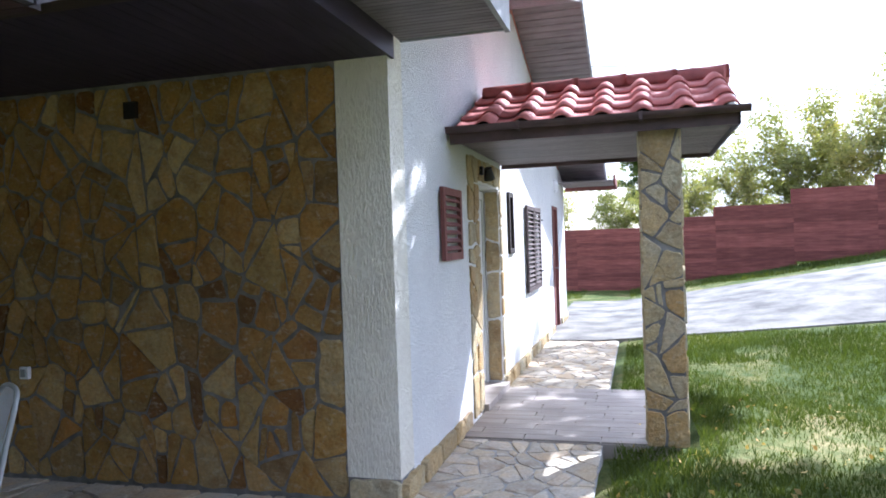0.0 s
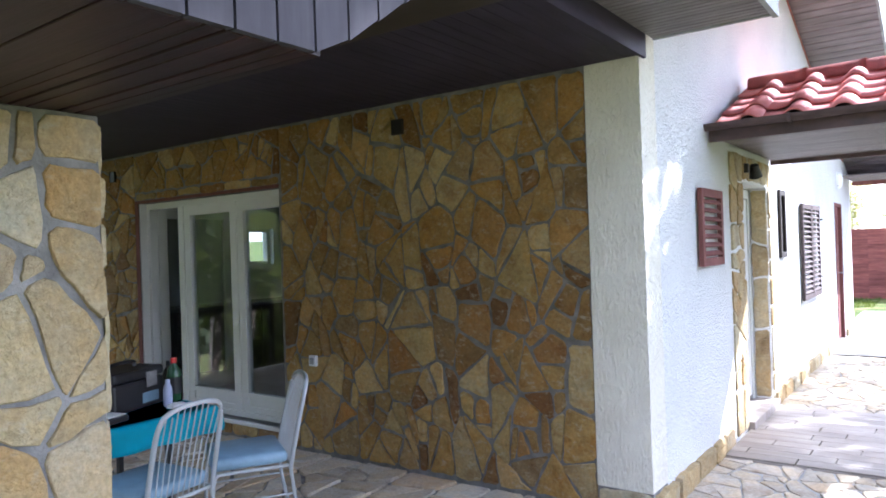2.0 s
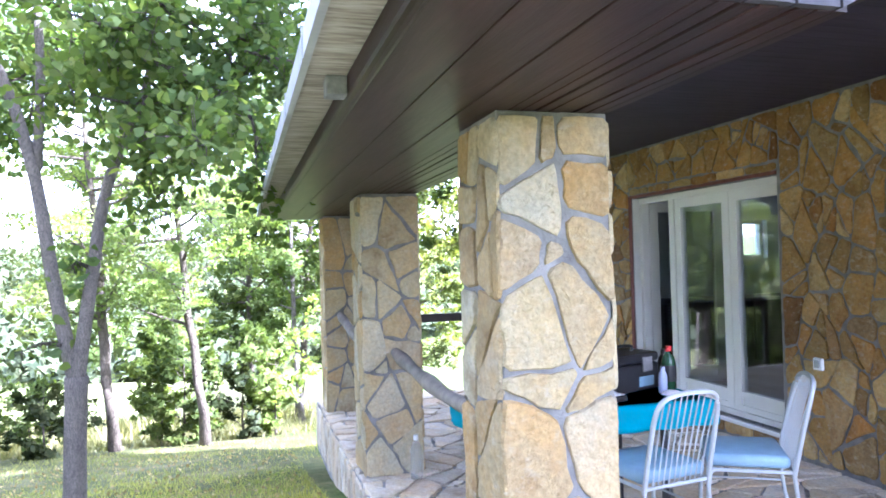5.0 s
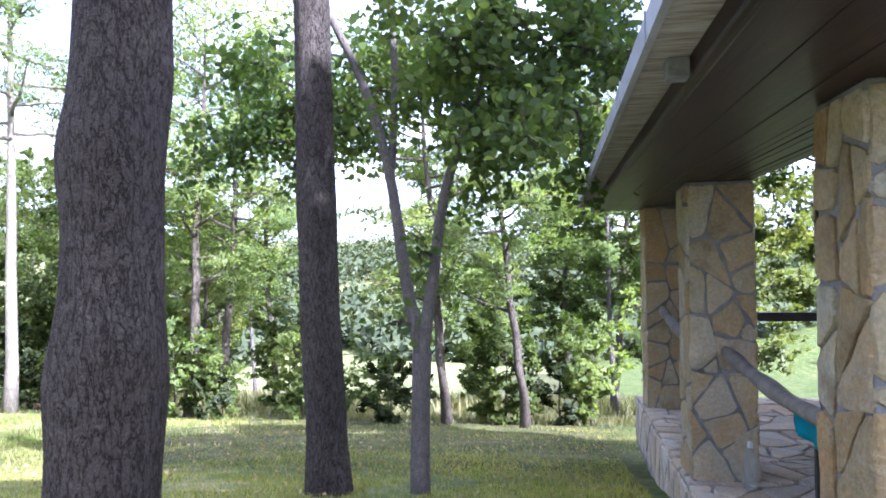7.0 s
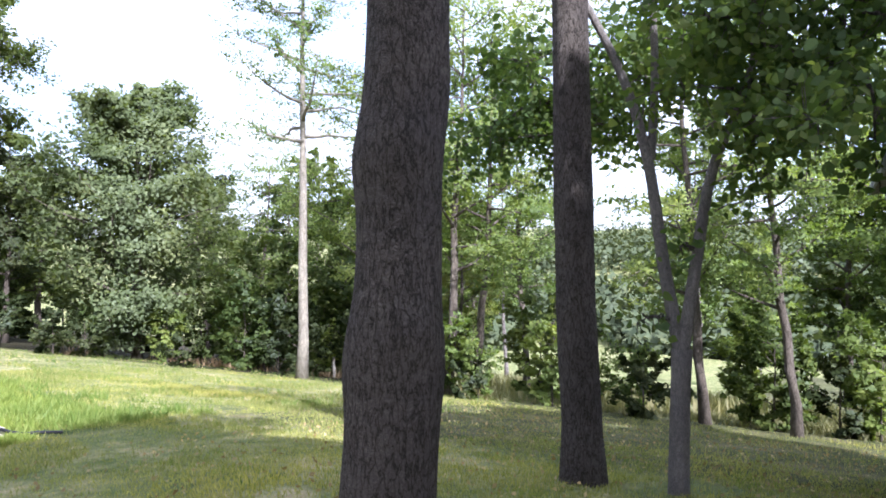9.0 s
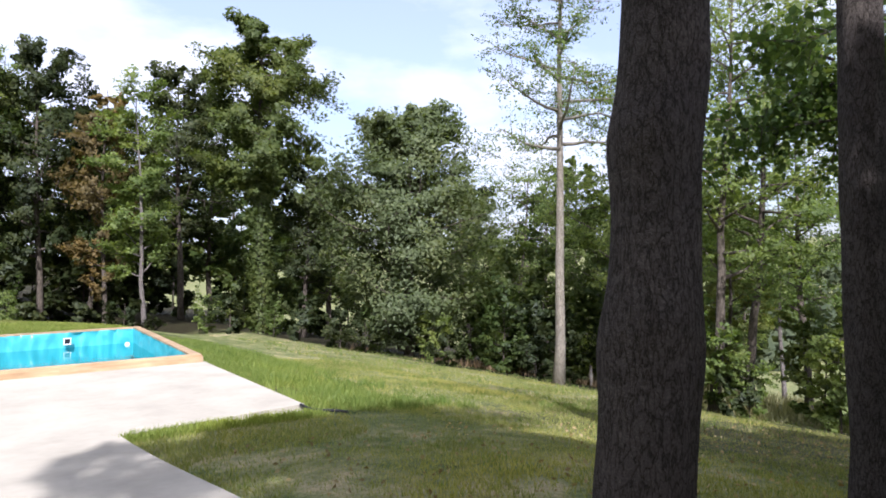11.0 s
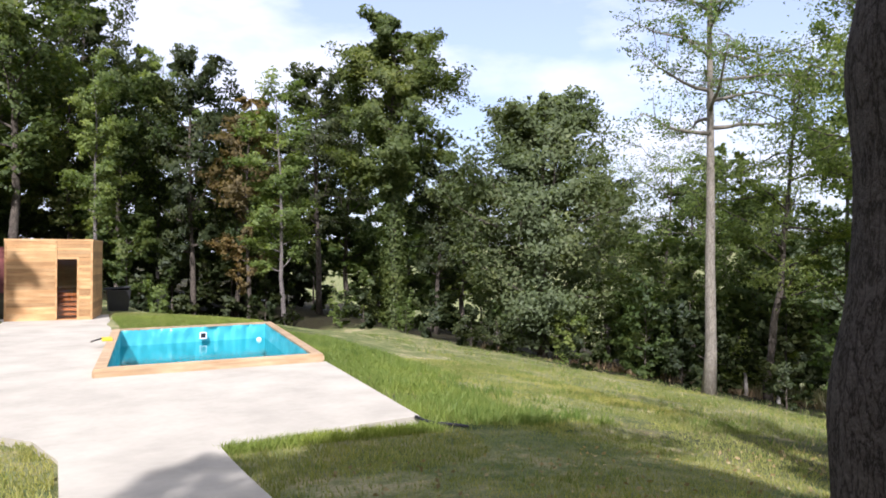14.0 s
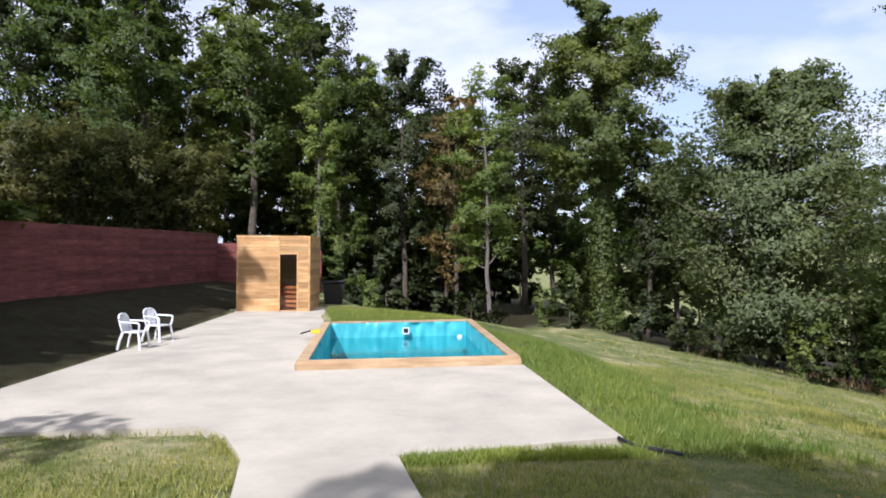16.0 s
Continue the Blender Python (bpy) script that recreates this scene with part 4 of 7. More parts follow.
for k, (x, y, s) in {1: (7.4, -44, 1.1), 2: (2.7, -50.8, 0.92), 3: (-2.6, -45.9, 0.95), 4: (-8.0, -40.4, 0.82), 5: (-14.6, -38.8, 0.85), 6: (-24.0, -38.8, 0.66), 7: (-18.8, -32.6, 0.64),
                     9: (-6, -52, 0.92), 10: (-13, -50, 0.85), 11: (-31, -33, 0.64)}.items():
    replant(oak, x, y, s, rt.uniform(0, 360), s * rt.uniform(0.9, 1.1))
for x, y, s in ((0.3, -38.9, 1.25), (-4.3, -40.9, 0.9), (-10.7, -42, 0.85), (-17.5, -42, 0.95), (5.5, -37, 1.0), (-21.4, -34.2, 0.6), (-31.9, -25.2, 0.8), (-24.7, 0.8, 0.72),
                (-24.4, 4, 0.85), (-23.8, 8.9, 0.95), (-28, 12, 1.0), (-0.1, 40.6, 0.7), (-37, -18, 0.8), (-27.5, -23.5, 0.66), (-25, -18, 0.55)):
    replant(oak2, x, y, s, rt.uniform(0, 360), s * rt.uniform(0.9, 1.1))
for x, y, s in ((-6.6, -44.7, 1.0), (-3, -37, 0.8), (-22.6, -13.4, 0.85), (-20.6, 2.1, 0.75), (-19.5, -2.5, 0.62), (-33, -14, 0.9)):
    replant(slim, x, y, s, rt.uniform(0, 360), s * rt.uniform(0.95, 1.1))
for x, y, s in ((-2.0, -42.5, 1.0), (-12, -46, 0.9), (-26, -13, 0.7), (-19.5, 5.0, 0.7)):
    replant(gold, x, y, s, rt.uniform(0, 360))
rust = make_tree("broadleaf tree with rusty autumn leaves in the wood", 13, 0.15, 0.2, 2.4, 15000, 0.17, "leaf_rust", "bark_far", 24, 26)
tagged(plant(rust, -10.0, -36.3, 0.85, 0), group=WOOD)
for x, y, s in ((6.5, -27.7, 1.0), (5.4, -29.1, 1.05), (4.1, -30.4, 0.95), (2.8, -31.6, 1.0)):
    replant(orchard, x, y, s, rt.uniform(0, 360))
pale = make_tree("thin pale yellow-green fruit tree beyond the drive", 4.6, 0.07, 0.02, 2.4, 15000, 0.12, "leaf_pale", "bark_far", 27, 34, shape="flat", up=0.22, fill=0.15)
plant(pale, 1.7, 34.5, 0.85, 0)
for x, y, s in ((-1.7, 32.6, 0.7), (3.5, 30.3, 0.82), (5.1, 29, 0.9), (6.3, 27.2, 0.85), (8.5, 26.6, 0.95), (11, 26, 1.0), (-4.5, 33, 0.7), (0.3, 31.5, 0.55)):
    replant(pale, x, y, s, rt.uniform(0, 360))
for x, y, s, a in ((-24.2, -22.6, 0.84, 120), (-22.4, -23.6, 0.7, 250), (-20.4, -9.3, 1.0, 30), (-19.9, -13.9, 0.9, 80), (-22.8, -8.8, 0.9, 200), (-15.9, -1.9, 0.8, 300), (-15.4, -0.2, 0.72, 250), (-22.6, 2.1, 0.95, 90)):
    replant(acacia, x, y, s, a)
for i in range(52):
    # a hem of shrubs along the edge of the wood
    f = i / 57
    x, y = (1.5 - 14 * f * 2, -31.5 + rt.uniform(-2, 1)) if f < 0.5 else (-12.5 - 6.5 * (f - 0.5) * 2, -30.5 + 40 * (f - 0.5) * 2)
    x, y = x + rt.uniform(-1.2, 1.2) - (1.2 if f > 0.5 else 0), y + rt.uniform(-1, 1)
    if (i % 3 and f > 0.72) or (i % 6 and f < 0.5) or (i % 2 and 0.5 < f < 0.72) or y > -10:
        continue
    replant(shrub if i % 2 else shrub2, x, y, rt.uniform(0.45, 1.0) * (0.7 if f > 0.72 else 0.75 if f < 0.5 else 1), rt.uniform(0, 360))

fern = make_tree("bright green young sapling at the wood's edge", 2.2, 0.03, 0.05, 1.2, 3200, 0.13, "leaf_light", "bark_far", 29, 14, shape="flat", category="shrub")
plant(fern, -17.2, -19.8, 0.75, 0)
for x, y, s in ((-16.2, -21.8, 0.7), (-18.6, -18.0, 0.6), (-12.4, -29.6, 0.6), (-14.4, -27.2, 0.55), (-19.6, -15.0, 0.6), (-15.6, -7.0, 0.55), (-4.6, -27.4, 0.6), (-17.0, -4.6, 0.5), (-2.2, -26.6, 0.45), (-16.3, -5.4, 0.75), (-16.0, -8.4, 0.85), (-16.6, -3.6, 0.6), (-17.2, -1.2, 0.8), (-16.8, 1.2, 0.9), (-18.4, -10.4, 0.9)):
    replant(fern, x, y, s, rt.uniform(0, 360))

# unseen tall trees added outside the side fence, to shade the bank
screen = make_tree("unseen tall leafy tree added outside the garden fence for shade", 14, 0.18, 0.08, 3.4, 8000, 0.42, "leaf_mid", "bark_far", 28, 18)
plant(screen, 8.2, -3.5, 0.85, 0, 0.66)
for i in range(4, 10):
    replant(screen, 8.2 + rt.uniform(-0.3, 0.3), 2.5 - 2.0 * i, 0.85, rt.uniform(0, 360), 0.74 * rt.uniform(0.94, 1.06))
for x, y, s in ((8.6, -12, 1.0), (8.5, -15, 1.05)):
    replant(screen, x, y, s, rt.uniform(0, 360), 1.2 * rt.uniform(0.94, 1.06))
for i in range(7):
    y = -4.5 - 2.1 * i
    replant(screen, 5.9 + (y + 18.1) * 0.298, y, 0.62, rt.uniform(0, 360), 0.46 * rt.uniform(0.94, 1.06))
for i in range(11):
    # the depth of the wood behind its edge
    replant(screen, 12 - 4.6 * i + rt.uniform(-1, 1), -57 + rt.uniform(-2.5, 2.5), rt.uniform(1.15, 1.4), rt.uniform(0, 360), rt.uniform(0.8, 1.0), "full leafy tree deep in the wood", WOOD)
# bushes where the lawn ends above the valley
for k, (x, y, s) in enumerate(((-19.8, -21.0, 0.9), (-21.2, -19.8, 0.8), (-16.0, -3.2, 0.62), (-16.5, -0.7, 0.7), (-16.9, 0.5, 0.7), (-15.6, -7.4, 0.5), (-18.5, -6.6, 0.8), (-18.8, 3.6, 0.8), (-19.4, -16.4, 1.25), (-20.6, -18.6, 1.4), (-18.6, -14.9, 0.9), (-21.5, -14.4, 1.3), (-17.6, -16.6, 0.8))):
    replant(shrub2 if k % 3 else shrub, x, y, s, rt.uniform(0, 360))
# undergrowth inside the wood
for i in range(40):
    f = i / 39
    if f < 0.55:
        x, y = 9 - 38 * f / 0.55, rt.uniform(-50, -40)
    else:
        x, y = rt.uniform(-36, -24), -34 + 19 * (f - 0.55) / 0.45
    replant((shrub2, shrub, shrub2)[i % 3], x, y, rt.uniform(1.3, 2.3) if f < 0.55 else rt.uniform(0.9, 1.7), rt.uniform(0, 360))
# trees lower down the slope, towards the valley
for i in range(0, 22, 2):
    x = -34 - 3.2 * i + rt.uniform(-4, 4)
    y = (-0.42 + 0.64 * ((i * 7) % 22) / 22) * -x + rt.uniform(-3, 3)
    if not 0.13 < y / x < 0.36:
        replant((acacia, oak2, slim)[i % 3], x, y, rt.uniform(0.6, 0.9), rt.uniform(0, 360))

# far woods across the valley
rng_f = np.random.default_rng(8)
fx = -(105 + 520 * rng_f.uniform(0, 1, 6000) ** 1.7)
fy = rng_f.uniform(-0.75, 0.62, 6000) * (-fx)
dense = np.array([noise.noise((a * 0.012, b * 0.012, 5.0)) for a, b in zip(fx, fy)])
kp = dense > -0.10
fx, fy = fx[kp], fy[kp]
fz = gz(fx, fy)
rad = rng_f.uniform(2.0, 3.8, len(fx)) * np.clip(-fx / 160, 0.7, 1.6)
rep = 34
bx, by, bz, br = (np.repeat(q, rep) for q in (fx, fy, fz, rad))
off = rng_f.normal(size=(len(bx), 3))
off /= np.linalg.norm(off, axis=1)[:, None]
far_hub = np.stack([bx, by, bz + br * 0.9], 1)
far_pts = np.stack([bx + off[:, 0] * br, by + off[:, 1] * br, bz + br * 1.1 + off[:, 2] * br * 1.0], 1)
far = new("far_woods", leaf_mesh("far_woods", far_pts, 2.3, "leaf_far", rng_f, 0.0, 0.9, far_hub, 3))
tagged(far, "pale green woods across the valley", "woods", kind="stuff")

# ---- the three trunks on the lawn ----
def near_trunk(tree, line, radii, bark, knots, seed, sides=36, steps=70):
    """A thick trunk whose surface swells, with knots and furrows."""
    rng = random.Random(seed)
    zs = [q[2] for q in line]
    ln = [Vector((np.interp(z, zs, [q[0] for q in line]), np.interp(z, zs, [q[1] for q in line]), z)) for z in np.linspace(zs[0], zs[-1], 60)]
    rad = np.interp(np.linspace(0, 1, steps), np.linspace(0, 1, len(radii)), radii)
    idx = np.linspace(0, len(ln) - 1, steps)
    bm = bmesh.new()
    rings = []
    for i in range(steps):
        p = ln[int(idx[i])].lerp(ln[min(int(idx[i]) + 1, len(ln) - 1)], idx[i] - int(idx[i]))
        ring = []
        for k in range(sides):
            a = 2 * math.pi * k / sides
            rr = rad[i] * (1 + 0.05 * noise.noise((math.cos(a) * 1.3 + seed, math.sin(a) * 1.3, p.z * 0.8)) + 0.025 * noise.noise((math.cos(a) * 5, math.sin(a) * 5 + seed, p.z * 2.5)))
            for kz, ka, ks, kh in knots:
                da = (a - ka + math.pi) % (2 * math.pi) - math.pi
                rr += kh * math.exp(-((p.z - kz) / ks) ** 2 - (da * rad[i] / ks) ** 2)
            ring.append(bm.verts.new((p.x + math.cos(a) * rr, p.y + math.sin(a) * rr, p.z)))
        rings.append(ring)
    for r, s in zip(rings, rings[1:]):
        for k in range(sides):
            bm.faces.new((r[k], r[(k + 1) % sides], s[(k + 1) % sides], s[k]))
    return part("trunk", bm, bark, tree, smooth=True)


def crown_at(tree, blobs, n, size, leaf, seed, droop=0.5):
    rng = np.random.default_rng(seed)
    b = np.array(blobs)
    w = b[:, 3] ** 2
    pick = rng.choice(len(b), n, p=w / w.sum())
    v = rng.normal(size=(n, 3))
    v /= np.linalg.norm(v, axis=1)[:, None]
    v *= (rng.uniform(0.35, 1.0, n) ** 0.5)[:, None] * b[pick, 3][:, None] * np.array([1, 1, 0.7])
    ob = new("crown", leaf_mesh("crown", b[pick, :3] + v, size, leaf, rng, droop, 0.62, b[pick, :3]))
    ob.parent = tree
    return ob


def sprays(tree, starts, rng_seed, n, size, leaf, length=1.2, r=0.012, bark="bark"):
    """Hanging twigs with leaves along them."""
    rng = np.random.default_rng(rng_seed)
    bm, pts, share = bmesh.new(), [], []
    for p, d, ln in starts:
        lp = branch(bm, p, d, ln, r * 1.4, rng, -0.02, 6, 5, 0.16)
        for j in range(1, len(lp)):
            for _ in range(3):
                tp = branch(bm, lp[j], rng.normal(size=3) + np.array([0, 0, -0.2]), ln * 0.35, r * 0.5, rng, -0.04, 3, 3)
                pts += [tuple(q) for q in tp[1:]] + [tuple(q.lerp(w, 0.5)) for q, w in zip(tp, tp[1:])]
        share += [ln ** 2] * (len(pts) - len(share))
    part("branch", bm, bark, tree, smooth=True)
    pts, share = np.array(pts), np.array(share)
    pick = rng.choice(len(pts), n, p=share / share.sum())
    ob = new("crown", leaf_mesh("crown", pts[pick] + rng.normal(size=(n, 3)) * 0.09, size, leaf, rng, 0.5, 0.8, None, 6))
    ob.parent = tree
    return ob


big = thing("tree", "massive old tree trunk with dark furrowed bark on the lawn", "tree", at=(-3.04, -1.13, gh(-3.1, -1.1)))
near_trunk(big, [(0.03, -0.04, -0.3), (0.03, -0.03, 0.6), (0, 0, 1.2), (-0.01, 0.02, 2.0), (-0.02, 0.05, 2.6), (0.03, 0.08, 4.7)], [0.26, 0.205, 0.195, 0.185, 0.172, 0.168, 0.165, 0.16, 0.15, 0.12], "bark",
           [(1.32, 0.75, 0.12, 0.036), (1.15, 2.4, 0.18, 0.018), (2.05, 0.60, 0.13, 0.042), (1.20, -0.9, 0.20, 0.035), (2.3, 1.6, 0.2, 0.02), (2.0, -0.9, 0.18, 0.032)], 3, 44, 110)
bm = bmesh.new()
tube(bm, bent([(0.0, 0.06, 3.9), (0.3, 0.3, 4.5), (0.5, 0.5, 5.2)], 5), [0.07 - 0.005 * i for i in range(11)], 9)
tube(bm, bent([(0, 0.06, 4.0), (-0.2, 0.2, 4.6), (-0.4, 0.5, 5.3)], 5), [0.07 - 0.005 * i for i in range(11)], 8)
part("limb", bm, "bark", big, smooth=True)
crown_at(big, [(0.0, 0.1, 4.9, 0.9), (-0.3, 0.5, 5.2, 0.8), (0.5, 0.3, 5.3, 0.8)], 1500, 0.14, "leaf_mid", 31)
second = thing("tree", "straight dark tree trunk on the lawn", "tree", at=(-6.08, -1.385, gh(-6.08, -1.33)))
near_trunk(second, [(-0.02, 0.06, -0.3), (-0.01, 0.04, 0.6), (0, 0, 1.4), (0, -0.02, 2.6), (0.0, -0.04, 4.2), (0, 0, 6.4)], [0.22, 0.165, 0.16, 0.152, 0.15, 0.148, 0.145, 0.13, 0.11, 0.08], "bark", [(1.1, 0.5, 0.15, 0.012), (2.3, -0.4, 0.2, 0.012)], 7, 30, 70)
crown_at(second, [(0.3, 0.5, 6.2, 1.1), (-0.7, -0.2, 6.8, 1.2), (0.8, -0.6, 7.0, 1.1)], 1100, 0.14, "leaf_mid", 32)
forked = thing("tree", "slim forked tree with drooping broad leaves on the lawn", "tree", at=(-6.22, -0.615, gh(-6.2, -0.55)))
bm = bmesh.new()
tube(bm, bent([(0, 0.0, -0.2), (0, 0.01, 0.5), (0, 0.03, 1.12)], 5), [0.105, 0.09, 0.083, 0.08, 0.078, 0.076, 0.075, 0.075, 0.076, 0.078, 0.08], 14)
part("trunk", bm, "grey_bark", forked, smooth=True)
bm = bmesh.new()
tube(bm, bent([(0, 0.03, 1.05), (0, -0.10, 1.75), (0.02, -0.22, 2.6), (0.05, -0.42, 3.3), (0.1, -0.75, 4.0)], 5), [0.056 - 0.0014 * i for i in range(21)], 10)
part("limb", bm, "grey_bark", forked, smooth=True)
bm = bmesh.new()
tube(bm, bent([(0, 0.03, 1.05), (0, 0.13, 1.75), (0.0, 0.26, 2.5), (-0.05, 0.52, 3.2), (0, 0.7, 4.2)], 5), [0.052 - 0.0013 * i for i in range(21)], 10)
tube(bm, bent([(0, -0.2, 2.6), (0.02, -0.16, 3.3), (0.0, -0.2, 4.2)], 5), [0.038 - 0.0015 * i for i in range(11)], 8)
part("limb", bm, "grey_bark", forked, smooth=True)
rs = random.Random(9)
starts = []
for i in range(26):
    yy = rs.uniform(0.3, 1.35)
    starts.append((Vector((rs.uniform(-0.5, 0.6), yy, rs.uniform(2.75 + 0.15 * yy, 4.0))), Vector((rs.uniform(-0.6, 0.6), rs.uniform(-0.4, 0.5), rs.uniform(-0.35 + 0.15 * yy, 0.3))), rs.uniform(0.6, 1.0)))
for i in range(22):
    starts.append((Vector((rs.uniform(-1.9, -0.8), rs.uniform(-2.1, -0.3), rs.uniform(3.1, 4.3))), Vector((rs.uniform(-0.5, 0.5), rs.uniform(-0.9, 0.2), rs.uniform(-0.5, 0.1))), rs.uniform(0.6, 1.0)))
for yy, zz in ((-0.05, 1.35), (0.12, 1.9)):
    starts.append((Vector((0.05, yy, zz)), Vector((rs.uniform(-0.2, 0.9), rs.uniform(-0.7, 0.7), 0.1)), 0.26))
sprays(forked, starts, 41, 12500, 0.078, "leaf_fresh")

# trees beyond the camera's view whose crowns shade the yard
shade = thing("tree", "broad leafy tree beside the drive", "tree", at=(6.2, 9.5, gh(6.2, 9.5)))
near_trunk(shade, [(0, 0, -0.3), (0, 0, 2), (-0.2, 0, 5), (-0.9, -0.2, 10)], [0.35, 0.28, 0.26, 0.22, 0.12], "bark", [], 5, 20, 30)
LOW = [(-5.5, -0.1, 7.0, 0.95), (-5.2, -1.1, 6.9, 0.9), (-3.3, 0.7, 7.3, 1.1), (-3.8, -0.7, 7.1, 1.1), (-3.0, 4.4, 7.7, 0.8), (-1.6, 2.1, 7.5, 1.3), (-0.2, 2.5, 7.7, 1.3),
       (-1.0, 0.5, 7.5, 1.2), (0.8, 1.0, 7.9, 1.3), (-2.9, 4.4, 7.6, 0.8), (-3.2, 5.3, 7.7, 0.7), (-2.3, 5.0, 7.6, 0.8), (-2.9, 7.1, 8.1, 0.8), (-2.9, 8.7, 8.1, 0.8)]
HIGH = [(-2.5, -5.2, 10.1, 0.8), (-3.9, -5.3, 10.0, 1.0), (-5.1, -5.2, 10.2, 0.9), (-2.9, -3.6, 10.0, 1.1), (-4.4, -3.8, 10.3, 1.2), (-5.6, -3.8, 9.9, 0.9), (-2.5, -1.8, 10.2, 1.1), (-4.0, -2.0, 10.0, 1.2),
        (-5.5, -2.2, 10.2, 1.1), (-4.8, -0.6, 10.1, 1.2), (-2.9, 0.0, 10.0, 1.1), (-6.3, -0.8, 10.2, 0.8), (-5.8, 0.6, 10.0, 1.0), (-7.6, 0.6, 10.1, 0.8), (-4.2, 1.0, 10.3, 1.0), (-0.8, -0.6, 10.2, 1.2)]
crown_at(shade, LOW, 9000, 0.2, "leaf_mid", 33)
crown_at(shade, [b for b in HIGH if b[0] < -3.0], 21000, 0.23, "leaf_mid", 35)
crown_at(shade, [b for b in HIGH if b[0] > -3.0], 4600, 0.2, "leaf_mid", 37)
bm = bmesh.new()
for p in HIGH[::3]:
    tube(bm, bent([(-0.3, 0, 5.5), (p[0] * 0.5, p[1] * 0.5, 8.2), p[:3]], 4), [0.10 - 0.009 * i for i in range(9)], 7)
part("limb", bm, "bark", shade, smooth=True)
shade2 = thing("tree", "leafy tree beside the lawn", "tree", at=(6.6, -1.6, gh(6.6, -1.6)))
near_trunk(shade2, [(0, 0, -0.3), (0, 0, 2), (-0.2, 0, 4), (-0.5, 0, 7)], [0.25, 0.2, 0.18, 0.14, 0.08], "bark", [], 6, 16, 24)
crown_at(shade2, [(-2.4, -0.8, 5.6, 0.9), (-1.2, 0.4, 6.2, 1.1), (0.2, -0.4, 6.4, 1.3)], 1300, 0.2, "leaf_mid", 34)

# unseen tall tree added behind the house, its crown above the roof for shade
tall = thing("tree", "unseen tall leafy tree added behind the house for shade", "tree", at=(-5.0, 16.3, gh(-5, 16.3)))
near_trunk(tall, [(0, 0, -0.3), (0, -0.2, 3), (0.2, -1.5, 6), (0.6, -5, 8)], [0.3, 0.25, 0.22, 0.18, 0.1], "bark", [], 8, 16, 30)
OVER = [(3.1, -10.0, 9.0, 0.9), (2.8, -11.2, 9.1, 0.8), (1.7, -10.4, 8.9, 0.9), (1.7, -8.8, 9.1, 0.9), (0.5, -10.0, 9.0, 0.8), (0.1, -11.4, 8.9, 0.8), (3.3, -8.6, 9.1, 0.8), (0.7, -8.2, 9.0, 0.8), (0.8, -5.0, 8.8, 1.2), (0.2, -2.0, 8.4, 1.4), (0.5, -7.4, 10.5, 1.0), (-0.5, -9.4, 10.4, 1.0), (-1.5, -6.9, 10.5, 1.0), (-1.0, -5.4, 10.4, 0.9),
        (-2.2, -7.4, 9.6, 1.0), (-2.6, -9.0, 9.8, 1.1), (-0.6, -7.8, 9.4, 1.0), (-3.4, -8.2, 9.7, 1.0), (-1.9, -10.6, 9.6, 0.9), (-4.2, -9.6, 9.6, 0.9)]
crown_at(tall, OVER, 19000, 0.2, "leaf_mid", 36)

# ---- pool ----
pool = thing("swimming_pool", "turquoise-lined pool with a low larch board rim", "pool", kind="structure")


def quad_wall(a, b, z0, z1, thick, inward):
    """An upright slab along the line a-b, thickened to one side."""
    (x0, y0), (x1, y1) = a, b
    d = Vector((x1 - x0, y1 - y0, 0)).normalized()
    nrm = Vector((-d.y, d.x, 0)) * inward
    bm = bmesh.new()
    prism(bm, [(x0, y0), (x1, y1), (x1 + nrm.x * thick, y1 + nrm.y * thick), (x0 + nrm.x * thick, y0 + nrm.y * thick)], z0, z1)
    return bm


pc = Vector((sum(p[0] for p in POOL) / 4, sum(p[1] for p in POOL) / 4, 0))


def toward(p, d):
    """The rim corner moved inwards."""
    out = []
    for i in range(4):
        a, b, c = Vector((*p[i - 1], 0)), Vector((*p[i], 0)), Vector((*p[(i + 1) % 4], 0))
        u, v = (a - b).normalized(), (c - b).normalized()
        out.append(tuple((b + (u + v) * d)[:2]))
    return out


RIM_Z = -0.15
IN, IN2 = toward(POOL, 0.16), toward(POOL, 0.20)
for i in range(4):
    bm = bmesh.new()
    prism(bm, [POOL[i], POOL[(i + 1) % 4], IN[(i + 1) % 4], IN[i]], RIM_Z - 0.035, RIM_Z)
    part("rim_board", bm, "pool_wood", pool, "pale orange larch board")
    part("side_board", quad_wall(toward(POOL, 0.012)[i], toward(POOL, 0.012)[(i + 1) % 4], -0.45, RIM_Z - 0.036, 0.03, -1), "pool_wood", pool, "orange larch edge board")


def liner_mat():
    m, nt, b = nodes_of("turquoise_liner")
    v = coords(nt, (1, 1, 0.8))
    h = noise_tex(nt, v, 3.5, 3, 0.5)
    c = ramp(nt, h, [(0.35, (0.060, 0.39, 0.44)), (0.65, (0.085, 0.46, 0.51))])
    nt.links.new(c, b.inputs["Base Color"])
    b.inputs["Roughness"].default_value = 0.35
    bump(nt, b, h, 0.5, 0.03)
    return m


M["liner"] = liner_mat()


